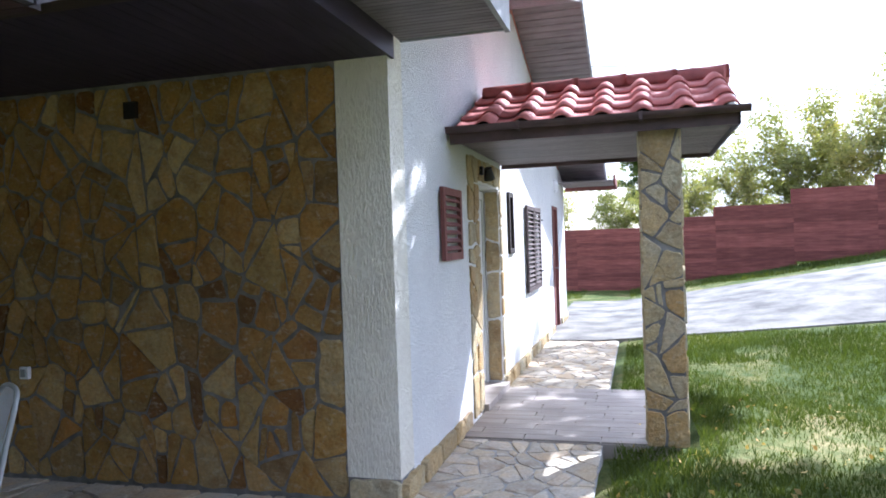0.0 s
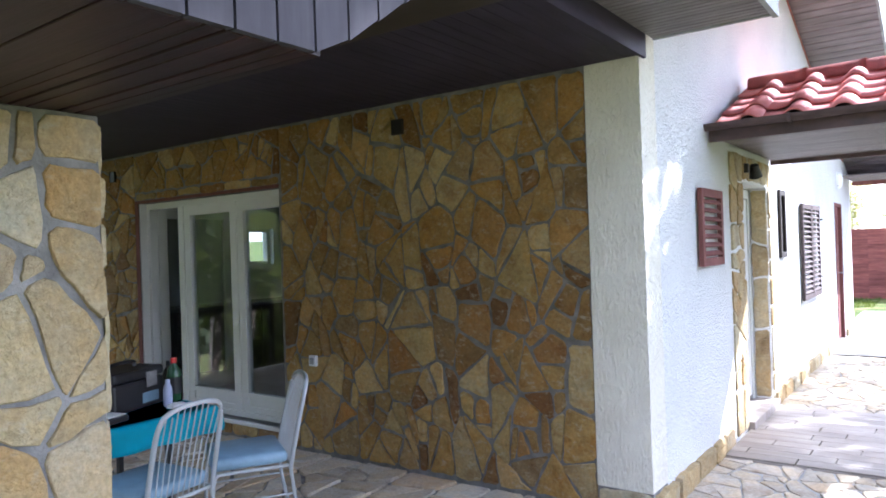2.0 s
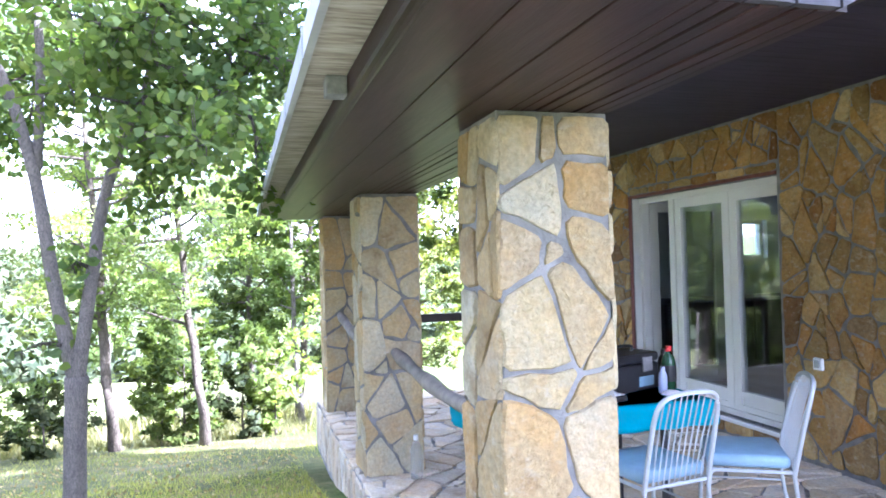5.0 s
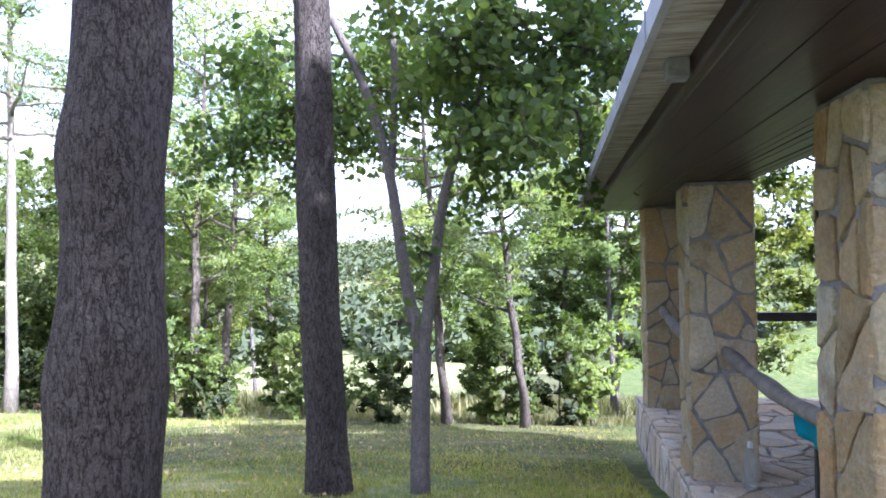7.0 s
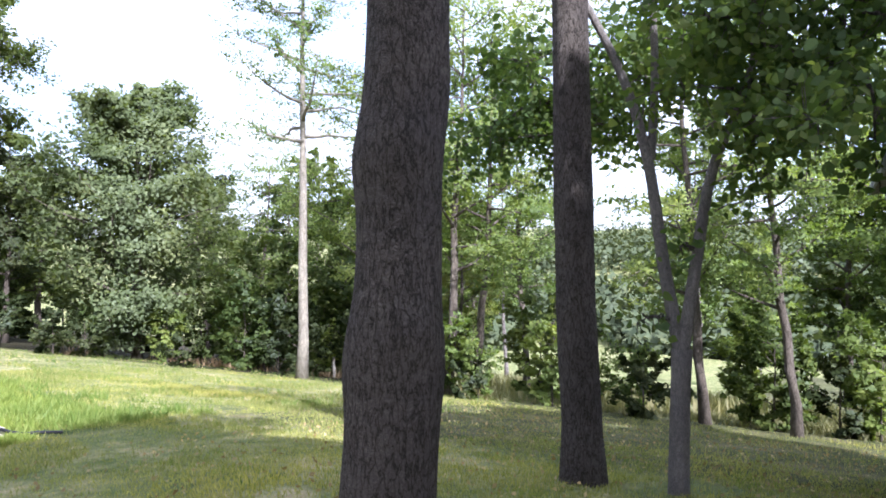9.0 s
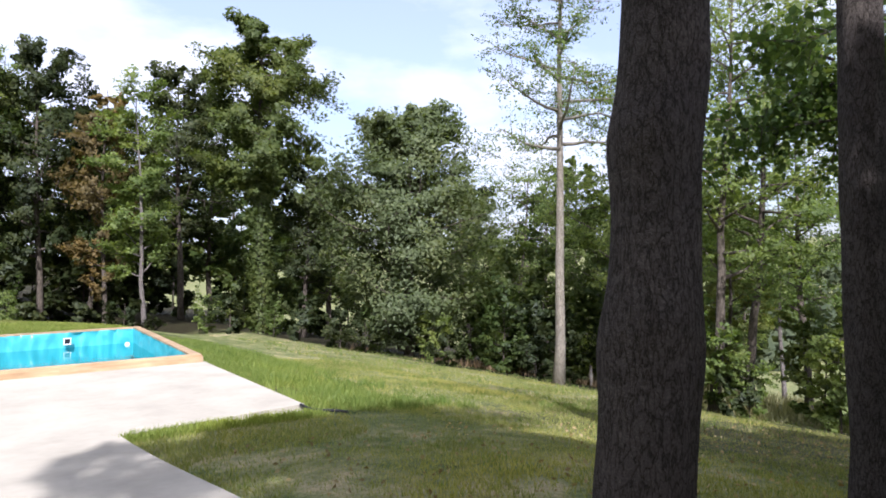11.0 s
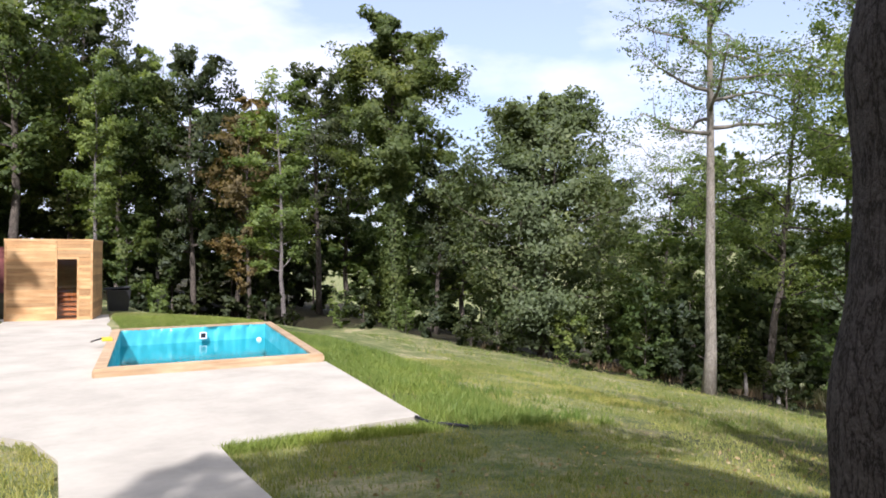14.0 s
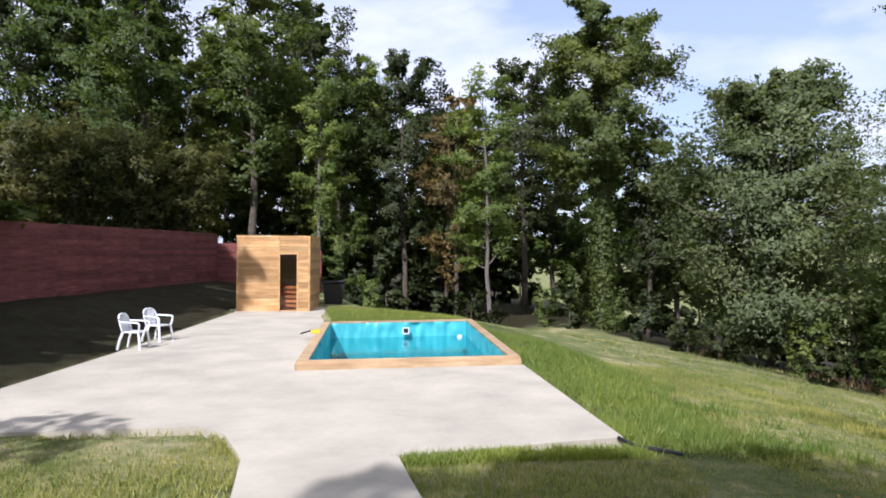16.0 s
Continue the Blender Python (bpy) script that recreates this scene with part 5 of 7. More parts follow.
def water_mat():
    m, nt, b = nodes_of("pool_water")
    nt.nodes.remove(b)
    out = nt.nodes["Material Output"]
    tr, gl = nt.nodes.new("ShaderNodeBsdfTransparent"), node(nt, "ShaderNodeBsdfGlossy", Roughness=0.10)
    tr.inputs["Color"].default_value = (0.50, 0.84, 0.86, 1)
    fr, mx = node(nt, "ShaderNodeFresnel", IOR=1.22), nt.nodes.new("ShaderNodeMixShader")
    bp = node(nt, "ShaderNodeBump", Strength=0.05, Distance=0.02)
    nt.links.new(noise_tex(nt, coords(nt), 5, 3), bp.inputs["Height"])
    nt.links.new(bp.outputs[0], gl.inputs["Normal"])
    nt.links.new(fr.outputs[0], mx.inputs["Fac"])
    nt.links.new(tr.outputs[0], mx.inputs[1])
    nt.links.new(gl.outputs[0], mx.inputs[2])
    nt.links.new(mx.outputs[0], out.inputs["Surface"])
    return m


M["water"] = water_mat()
for i in range(4):
    a, b = IN[i], IN[(i + 1) % 4]
    bm = bmesh.new()
    nseg = 72
    grid = [[bm.verts.new((a[0] + (b[0] - a[0]) * k / nseg, a[1] + (b[1] - a[1]) * k / nseg, RIM_Z - 0.03 - 1.5 * (j / 8) ** 1.7)) for k in range(nseg + 1)] for j in range(9)]
    nv = (pc - Vector((*a, 0))).normalized()
    for j in range(9):
        for k in range(1, nseg):
            w = (0.11 * noise.noise((k * 0.30 + i * 9 + j * 0.35, j * 0.9, 1.5)) + 0.07 * noise.noise((k * 0.7 + i * 9 - j * 0.5, j * 0.6, 4.5))) * (1 - j / 9) * min(1.0, j)
            grid[j][k].co += Vector((nv.x, nv.y, 0)) * w
    for j in range(8):
        for k in range(nseg):
            bm.faces.new((grid[j][k], grid[j][k + 1], grid[j + 1][k + 1], grid[j + 1][k]))
    part("liner", bm, "liner", pool, "creased turquoise pool liner", smooth=True)
bm = bmesh.new()
bm.faces.new([bm.verts.new((x, y, -1.6)) for x, y in IN])
part("bottom", bm, "liner", pool, "turquoise pool bottom")
bm = bmesh.new()
bm.faces.new([bm.verts.new((x, y, -0.51)) for x, y in IN])
water = part("water", bm, "water")
water.visible_shadow = False
tagged(water, "clear still turquoise water in the pool", "water", kind="structure")
# skimmer and lamp on the far wall
sx, sy = -4.18, -16.58
kx, kz = 0.075, -0.36
sk = boxes((sx - kx, sx - kx + 0.02, sy, sy + 0.05, kz - kx, kz + kx), (sx + kx - 0.02, sx + kx, sy, sy + 0.05, kz - kx, kz + kx), (sx - kx + 0.02, sx + kx - 0.02, sy, sy + 0.05, kz + kx - 0.022, kz + kx), (sx - kx + 0.02, sx + kx - 0.02, sy, sy + 0.05, kz - kx, kz - kx + 0.022), bev=0.005)
part("skimmer_frame", sk, "white_plastic", pool, "white plastic skimmer frame")
# the opening's inner shade is a solid black box
part("skimmer_mouth", boxes((sx - kx + 0.02, sx + kx - 0.02, sy - 0.02, sy + 0.02, kz - kx + 0.02, kz + kx - 0.02)), "black", pool, "dark skimmer opening")
bm = bmesh.new()
bmesh.ops.create_cone(bm, cap_ends=True, segments=20, radius1=0.055, radius2=0.045, depth=0.05, matrix=pose(-5.38, -16.42, -0.50, 90, 0, 0))
part("inlet", bm, "white_plastic", pool, "white round inlet")

# ---- sauna cabin ----
sauna = thing("sauna_cabin", "small flat-roofed cedar sauna cabin with a glass door", "cabin", at=(-0.16, -21.36, -0.275), rz=math.degrees(math.atan2(0.17, -0.985)))
SW, SH, SD = 2.04, 2.10, 2.0     # width along local x, height, depth along local +y
D0, D1, DH = 1.20, 1.67, 1.60


def planks(parent, x0, x1, z0, z1, y0, y1):
    """Courses of cedar boards, each a piece."""
    n = round((z1 - z0) / 0.092)
    for i in range(n):
        a, b = z0 + (z1 - z0) * i / n, z0 + (z1 - z0) * (i + 1) / n
        part("plank", boxes((x0, x1, y0, y1, a + 0.0016, b - 0.0012)), "cedar", parent)


front = part("front_wall", boxes((0.05, D0 - 0.04, 0.03, 0.045, 0.0, SH - 0.03), (D1 + 0.04, SW - 0.05, 0.03, 0.045, 0.0, DH + 0.04), (D0 - 0.04, SW - 0.05, 0.03, 0.045, DH + 0.05, SH - 0.03)), "dark_wood", sauna, "dark backing behind the planks")
planks(front, 0.05, D0 - 0.04, 0.0, SH - 0.03, 0.0, 0.028)
planks(front, D1 + 0.04, SW - 0.05, 0.0, DH + 0.04, 0.0, 0.028)
planks(front, D0 + 0.002, SW - 0.05, DH + 0.05, SH - 0.03, 0.0, 0.028)
for x0, x1 in ((0.0, 0.05), (SW - 0.05, SW)):
    part("corner_post", boxes((x0, x1, -0.012, 0.05, 0.0, SH), bev=0.003), "cedar", sauna)
for x0, x1, q0, q1 in ((SW - 0.028, SW, SW - 0.045, SW - 0.03), (0.0, 0.028, 0.03, 0.045)):
    side = part("side_wall", boxes((q0, q1, 0.05, SD, 0.0, SH - 0.03)), "dark_wood", sauna, "dark backing behind the planks")
    planks(side, x0, x1, 0.0, SH - 0.03, 0.05, SD)
part("back_wall", boxes((0.04, SW - 0.04, SD - 0.04, SD, 0.0, SH - 0.03)), "cedar", sauna)
part("roof", boxes((-0.01, SW + 0.01, -0.015, SD + 0.01, SH - 0.03, SH + 0.02)), "cedar", sauna)
part("cover_strip", boxes((D0 - 0.04, D0 - 0.0, -0.012, 0.028, DH + 0.05, SH - 0.03)), "cedar", sauna)
frame_d = part("door_frame", boxes((D0 - 0.04, D0, -0.01, 0.05, 0.0, DH + 0.05), (D1, D1 + 0.04, -0.01, 0.05, 0.0, DH + 0.05), (D0, D1, -0.01, 0.05, DH, DH + 0.05)), "cedar", sauna, "pale wooden door frame")
pane_d = part("door_pane", boxes((D0 + 0.01, D1 - 0.01, 0.012, 0.020, 0.03, DH - 0.01)), "bronze_glass", sauna, "smoked glass door")
pane_d.visible_shadow = False
for z, y0 in ((0.42, 0.30), (0.82, 0.80)):
    for k in range(4):
        part("bench_slat", boxes((0.1, SW - 0.1, y0 + k * 0.12, y0 + k * 0.12 + 0.09, z - 0.03, z), bev=0.004), "cedar", sauna)
for k in range(5):
    part("bench_slat", boxes((0.9, SW - 0.1, 0.27, 0.29, 0.10 + k * 0.13, 0.18 + k * 0.13), bev=0.004), "cedar", sauna)
part("floor_boards", boxes((0.04, SW - 0.04, 0.05, SD - 0.04, 0.0, 0.03)), "cedar", sauna)

# ---- fences ----
def board_mesh(length, height, seed):
    bm = bmesh.new()
    box(bm, 0, length, 0, 0.022, 0, height)
    rng = random.Random(seed)
    for v in bm.verts:
        v.co.z += rng.uniform(-0.006, 0.006)
    me = bpy.data.meshes.new("board")
    bm.to_mesh(me)
    bm.free()
    me.materials.append(M["fence"])
    return me


FENCE_BOARDS = [board_mesh(2.0, 0.137, i) for i in range(4)]


def fence_panel(x, y, ang, z0, height, label):
    f = thing("fence_panel", label, "fence", "red-brown fence panels", at=(x, y, z0), rz=ang)
    n = round(height / 0.132)
    for i in range(n):
        ob = new("board", FENCE_BOARDS[(i * 7 + int(abs(x) * 3)) % 4])
        ob.parent = f
        ob.location = (0, (i % 2) * 0.008, i * height / n)
    part("post", boxes((-0.05, 0.05, 0.024, 0.10, -0.6, height + 0.01)), "fence", f)
    part("post", boxes((1.02, 1.10, 0.032, 0.10, -0.3, height - 0.02)), "fence", f)
    return f


LB = "red-brown stained horizontal board fence panel"
x = -6.5
while x < 13:
    y = 22.6 - 0.13 * (x + 2.7)
    z = gh(x + 1.0, y) - 0.02
    fence_panel(x, y, math.degrees(math.atan(-0.13)), math.floor(z / 0.13) * 0.13, 1.98, LB + " on the drive")
    x += 2.0 * math.cos(math.atan(0.13))
d = Vector((-3.13, -10.5, 0)).normalized()
p = Vector((4.6, -18.1, 0)) - d * 14
for i in range(13):
    q = p + d * 2.0 * i
    fence_panel(q.x, q.y, math.degrees(math.atan2(d.y, d.x)), 0.16 + 0.008 * i, 1.82, LB + " on the bank")
q = p + d * 26
for i in range(2):
    fence_panel(q.x - 2.0 * i, q.y + 0.1 * i, 180 - 3, gh(q.x - 2.0 * i - 1, q.y) - 0.06, 1.7, LB + " behind the cabin")

# ---- garden door of the veranda: three white leaves, one standing open ----
def leaf_frame(bm, w, h, y0=0.0, y1=0.055, st=0.095, kick=0.17):
    box(bm, 0, st, y0, y1, 0, h)
    box(bm, w - st, w, y0, y1, 0, h)
    box(bm, st, w - st, y0, y1, h - st, h)
    box(bm, st, w - st, y0, y1, 0, 0.05)
    box(bm, st, w - st, y0, y1, kick - 0.04, kick)
    box(bm, st, w - st, y0 + 0.015, y1 - 0.015, 0.05, kick - 0.04)
    return bm


gd = thing("garden_door", "white three-leaf glazed garden door, one leaf open", "door", kind="structure", at=(WIN[0], WY + 0.085, WIN[2]))
gw, ghh = WIN[1] - WIN[0], WIN[3] - WIN[2]
fw = DOOR_R - WIN[0]        # width of the frame
part("outer_frame", boxes((0, 0.06, 0, 0.09, 0, ghh), (fw - 0.05, fw, 0, 0.09, 0, ghh), (0.06, fw - 0.05, 0, 0.09, ghh - 0.06, ghh), (0.06, fw - 0.05, 0, 0.09, 0, 0.05), (0.56, 0.645, 0, 0.09, 0.05, ghh - 0.06), bev=0.004), "white_pvc", gd, "white frame")
part("side_lining", boxes((0.0, 0.012, -0.075, -0.001, 0.0, ghh)), "white_pvc", gd, "white lining of the reveal")
part("brown_lining", boxes((-0.045, 0.0, -0.10, -0.076, 0.0, ghh + 0.03), (0.0, gw, -0.10, -0.076, ghh, ghh + 0.03)), "shutter", gd, "dark brown lining strip")
part("door_sill", boxes((0.0, gw, -0.12, -0.001, -0.035, 0.0), bev=0.005), "white_pvc", gd, "white door sill")
lw = 0.824


def door_leaf(label, m):
    leaf = part("leaf", leaf_frame(bmesh.new(), lw - 0.006, ghh - 0.115, 0.01, 0.075), "white_pvc", gd, label)
    leaf.matrix_basis = m
    pn = part("pane", boxes((0.09, lw - 0.096, 0.038, 0.046, 0.165, ghh - 0.205)), "glass", leaf, "clear glass pane")
    pn.visible_shadow = False


for k in (0, 1):
    door_leaf("white door leaf", pose(0.648 + k * lw, 0.0, 0.055))
door_leaf("white door leaf standing open inwards", pose(0.075, 0.09, 0.055, 0, 0, 78))

# room window seen through the garden door
rwn = thing("window_1", "small white window in the room's end wall", "window", kind="structure", at=(-9.1, RW[0], RW[2]))
a, b = RW[1] - RW[0], RW[3] - RW[2]
part("window_frame", boxes((0, 0.06, 0, 0.05, 0, b), (0, 0.06, a - 0.05, a, 0, b), (0, 0.06, 0.05, a - 0.05, 0, 0.05), (0, 0.06, 0.05, a - 0.05, b - 0.05, b)), "white_pvc", rwn)
pn = part("pane", boxes((0.025, 0.031, 0.05, a - 0.05, 0.05, b - 0.05)), "glass", rwn)
pn.visible_shadow = False

# kitchen units inside the room
unit = thing("kitchen_unit", "dark kitchen base unit with a worktop indoors", "cabinet", at=(-8.93, 5.6, 0.0))
part("body", boxes((0, 0.58, 0, 2.6, 0.0, 0.86), bev=0.004), "dark_wood", unit)
part("worktop", boxes((0, 0.62, -0.02, 2.62, 0.86, 0.90), bev=0.004), "mortar", unit, "grey worktop")
for k in range(4):
    part("door", boxes((0.581, 0.60, 0.02 + k * 0.65, 0.63 + k * 0.65, 0.1, 0.84), bev=0.003), "dark_wood", unit)
ctr = thing("counter", "dark counter standing in the room", "counter", at=(-6.6, 7.2, 0.0))
part("body", boxes((0, 1.9, 0, 0.55, 0.0, 0.98), bev=0.004), "dark_wood", ctr)
part("top", boxes((-0.03, 1.93, -0.03, 0.58, 0.98, 1.02), bev=0.004), "mortar", ctr, "grey top")

# ---- vents, socket and lamps ----
for x, z in ((-3.97, 2.44), (-7.95, 2.42)):
    v = thing("wall_vent", "small dark square vent hole in the stone wall", "vent", "wall vents", at=(x, WY - 0.03, z))
    # a black plate stands in for the shade inside the hole
    part("mouth", boxes((-0.045, 0.045, 0.0, 0.02, -0.05, 0.05)), "black", v)
    part("frame", boxes((-0.052, -0.045, -0.006, 0.02, -0.057, 0.057), (0.045, 0.052, -0.006, 0.02, -0.057, 0.057), (-0.045, 0.045, -0.006, 0.02, 0.05, 0.057), (-0.045, 0.045, -0.006, 0.02, -0.057, -0.05)), "dark_wood", v)
so = thing("wall_socket", "white square wall socket on the stone wall", "socket", at=(-4.94, WY - 0.045, 0.64))
part("plate", boxes((-0.04, 0.04, 0.0, 0.03, -0.045, 0.045), bev=0.006), "white_plastic", so)
part("cover", boxes((-0.022, 0.022, -0.010, 0.0, -0.028, 0.028), bev=0.005), "zinc", so, "grey socket cover")
lamp = thing("wall_lamp", "small black wall spotlight above the entrance", "lamp", at=(WX + 0.02, 7.12, 2.14))
part("bracket", boxes((-0.02, 0.03, -0.03, 0.03, -0.04, 0.04), bev=0.004), "black", lamp)
bm = bmesh.new()
bmesh.ops.create_cone(bm, cap_ends=True, segments=16, radius1=0.055, radius2=0.035, depth=0.11, matrix=pose(0.08, 0, -0.03, 30, 0, 0))
part("shade", bm, "black", lamp, smooth=False)
lamp2 = thing("wall_lamp", "round white bulkhead lamp on the gable wall", "lamp", at=(WX, 13.3, 2.42))
bm = bmesh.new()
bmesh.ops.create_uvsphere(bm, u_segments=16, v_segments=10, radius=0.14, matrix=Matrix.Diagonal((0.6, 1, 1, 1)))
part("globe", bm, "white_plastic", lamp2, smooth=True)
part("base", boxes((0.0, 0.03, -0.1, 0.1, -0.1, 0.1), bev=0.01), "zinc", lamp2)

# ---- shutters ----
def shutter(parent, y0, y1, z0, z1, x=WX + 0.015, pitch=0.062, mat="shutter"):
    s = part("shutter_frame", boxes((x, x + 0.035, y0, y0 + 0.055, z0, z1), (x, x + 0.035, y1 - 0.055, y1, z0, z1), (x, x + 0.035, y0 + 0.055, y1 - 0.055, z1 - 0.06, z1), (x, x + 0.035, y0 + 0.055, y1 - 0.055, z0, z0 + 0.06), bev=0.003), mat, parent)
    n = round((z1 - z0 - 0.12) / pitch)
    for i in range(n):
        z = z0 + 0.06 + (i + 0.5) * (z1 - z0 - 0.12) / n
        bm = boxes((-0.022, 0.022, y0 + 0.05, y1 - 0.05, -0.006, 0.006))
        bmesh.ops.transform(bm, matrix=pose(x + 0.02, 0, z, 0, 42, 0), verts=bm.verts)
        part("slat", bm, mat, s)
    return s


st1 = thing("window_shutter", "small closed brown louvred shutter on the white wall", "shutter")
shutter(st1, 5.69, 6.24, 1.335, 1.895)
st2 = thing("window_shutter", "pair of closed dark grey-brown louvred shutters on the white wall", "shutter")
shutter(st2, 9.76, 10.39, 0.78, 1.93, mat="grey_shutter")
shutter(st2, 10.41, 11.04, 0.78, 1.93, mat="grey_shutter")
for y, z in ((11.06, 1.0), (11.06, 1.75)):
    part("catch", boxes((WX + 0.0, WX + 0.07, y, y + 0.02, z, z + 0.02), (WX + 0.05, WX + 0.07, y, y + 0.09, z, z + 0.02)), "black", st2, "black iron catch")
sw = thing("window_2", "narrow dark-framed window in the gable wall", "window", kind="structure")
part("window_frame", boxes((WX - 0.08, WX + 0.03, 8.56, 8.62, 1.32, 2.03), (WX - 0.08, WX + 0.03, 8.80, 8.86, 1.32, 2.03), (WX - 0.08, WX + 0.03, 8.62, 8.80, 1.32, 1.38), (WX - 0.08, WX + 0.03, 8.62, 8.80, 1.97, 2.03), bev=0.004), "dark_wood", sw)
part("pane", boxes((WX - 0.03, WX - 0.022, 8.62, 8.80, 1.38, 1.97)), "dark_glass", sw)
# black sheet added for the unlit inside behind the pane
part("backing", boxes((WX - 0.2, WX - 0.18, 8.56, 8.86, 1.32, 2.03)), "black", sw)
dr = thing("door_2", "brown wooden side door with a small glass light", "door", kind="structure")
part("door_leaf", boxes((WX - 0.09, WX - 0.04, 12.90, 13.55, -0.08, 1.40), (WX - 0.09, WX - 0.04, 12.90, 13.02, 1.40, 2.0), (WX - 0.09, WX - 0.04, 13.43, 13.55, 1.40, 2.0), (WX - 0.09, WX - 0.04, 13.02, 13.43, 1.88, 2.0), bev=0.004), "shutter", dr)
part("door_frame", boxes((WX - 0.12, WX + 0.012, 12.85, 12.90, -0.1, 2.05), (WX - 0.12, WX + 0.012, 13.55, 13.60, -0.1, 2.05), (WX - 0.12, WX + 0.012, 12.90, 13.55, 2.0, 2.05)), "shutter", dr)
part("pane", boxes((WX - 0.075, WX - 0.065, 13.02, 13.43, 1.40, 1.88)), "dark_glass", dr)
part("handle", tube(bmesh.new(), [(WX - 0.04, 13.48, 0.95), (WX + 0.01, 13.48, 0.95), (WX + 0.012, 13.38, 0.95)], 0.009, 8), "zinc", dr, "metal handle")
ed = thing("door_1", "grey-white glazed entrance door set deep in a stone recess", "door", kind="structure")
part("door_frame", boxes((WX - 0.24, WX - 0.16, 7.06, 7.14, -0.04, 2.0), (WX - 0.24, WX - 0.16, 7.96, 8.04, -0.04, 2.0), (WX - 0.24, WX - 0.16, 7.14, 7.96, 1.92, 2.0)), "white_pvc", ed)
part("door_leaf", boxes((WX - 0.22, WX - 0.17, 7.15, 7.95, 0.0, 1.91), bev=0.004), "white_pvc", ed)
part("threshold", boxes((WX - 0.25, WX + 0.06, 7.0, 8.08, -0.12, -0.04), bev=0.006), "grey_wood_tile", ed, "grey stone doorstep")
part("handle", tube(bmesh.new(), [(WX - 0.17, 7.24, 0.95), (WX - 0.11, 7.24, 0.95), (WX - 0.108, 7.35, 0.95)], 0.009, 8), "zinc", ed, "metal handle")

# ---- entrance canopy ----
can = thing("entrance_canopy", "small red-tiled canopy over the entrance on a stone post", "canopy")
CY0, CYR, CY1, CX0, CX1 = 6.02, 7.08, 8.20, -2.05, 0.03
EZ, RZ = 2.36, 2.80
soffit = part("soffit", boxes((CX0 - 0.03, CX1, CY0 + 0.03, CY1 - 0.03, 2.306, 2.316)), "dark_wood", can)
for i in range(42):
    y = CY0 + 0.03 + i * (CY1 - CY0 - 0.06) / 42
    part("soffit_board", boxes((CX0 - 0.03, CX1, y + 0.007, y + 0.044, 2.29, 2.306)), "canopy_soffit", soffit)
part("fascia", boxes((CX0 - 0.05, CX1 + 0.01, CY0, CY0 + 0.028, 2.25, 2.36)), "canopy_brown", can, "brown fascia board")
part("fascia", boxes((CX0 - 0.05, CX1 + 0.01, CY1 - 0.028, CY1, 2.25, 2.36)), "canopy_brown", can, "brown fascia board")
bm = bmesh.new()
vs = [bm.verts.new((x, y, z)) for x in (CX1, CX1 + 0.02) for y, z in ((CY0, 2.25), (CY1, 2.25), (CY1, 2.34), (CYR, RZ - 0.06), (CY0, 2.34))]
bm.faces.new(vs[:5]), bm.faces.new(vs[5:][::-1])
for i in range(5):
    bm.faces.new((vs[i], vs[5 + i], vs[5 + (i + 1) % 5], vs[(i + 1) % 5]))
bmesh.ops.recalc_face_normals(bm, faces=bm.faces)
part("gable_end", bm, "dark_wood", can, "dark end board")
bm = bmesh.new()
for y0, y1 in ((CY0, CYR), (CY1, CYR)):
    vs = [bm.verts.new(p) for p in ((CX0, y0, EZ - 0.03), (CX1, y0, EZ - 0.03), (CX1, y1, RZ - 0.03), (CX0, y1, RZ - 0.03))]
    bm.faces.new(vs)
part("roof_deck", bm, "dark_wood", can)
for y, s in ((CY0 - 0.05, 1), (CY1 + 0.05, -1)):
    bm = bmesh.new()
    prof = [(math.cos(a) * 0.05, math.sin(a) * 0.05) for a in np.linspace(math.pi, 2 * math.pi, 9)]
    prof += [(math.cos(a) * 0.043, math.sin(a) * 0.043) for a in np.linspace(2 * math.pi, math.pi, 9)]
    rr = [[bm.verts.new((x, y + p, 2.375 + q)) for p, q in prof] for x in (CX0 - 0.06, 0.11)]
    m = len(prof)
    for i in range(m):
        bm.faces.new((rr[0][i], rr[0][(i + 1) % m], rr[1][(i + 1) % m], rr[1][i]))
    bm.faces.new(rr[0]), bm.faces.new(rr[1][::-1])
    bmesh.ops.recalc_face_normals(bm, faces=bm.faces)
    g = part("gutter", bm, "canopy_brown", can, "brown half-round gutter")
    for x in (-1.55, -0.65):
        part("joint", boxes((x, x + 0.025, y - 0.054, y + 0.054, 2.318, 2.38)), "canopy_brown", g)


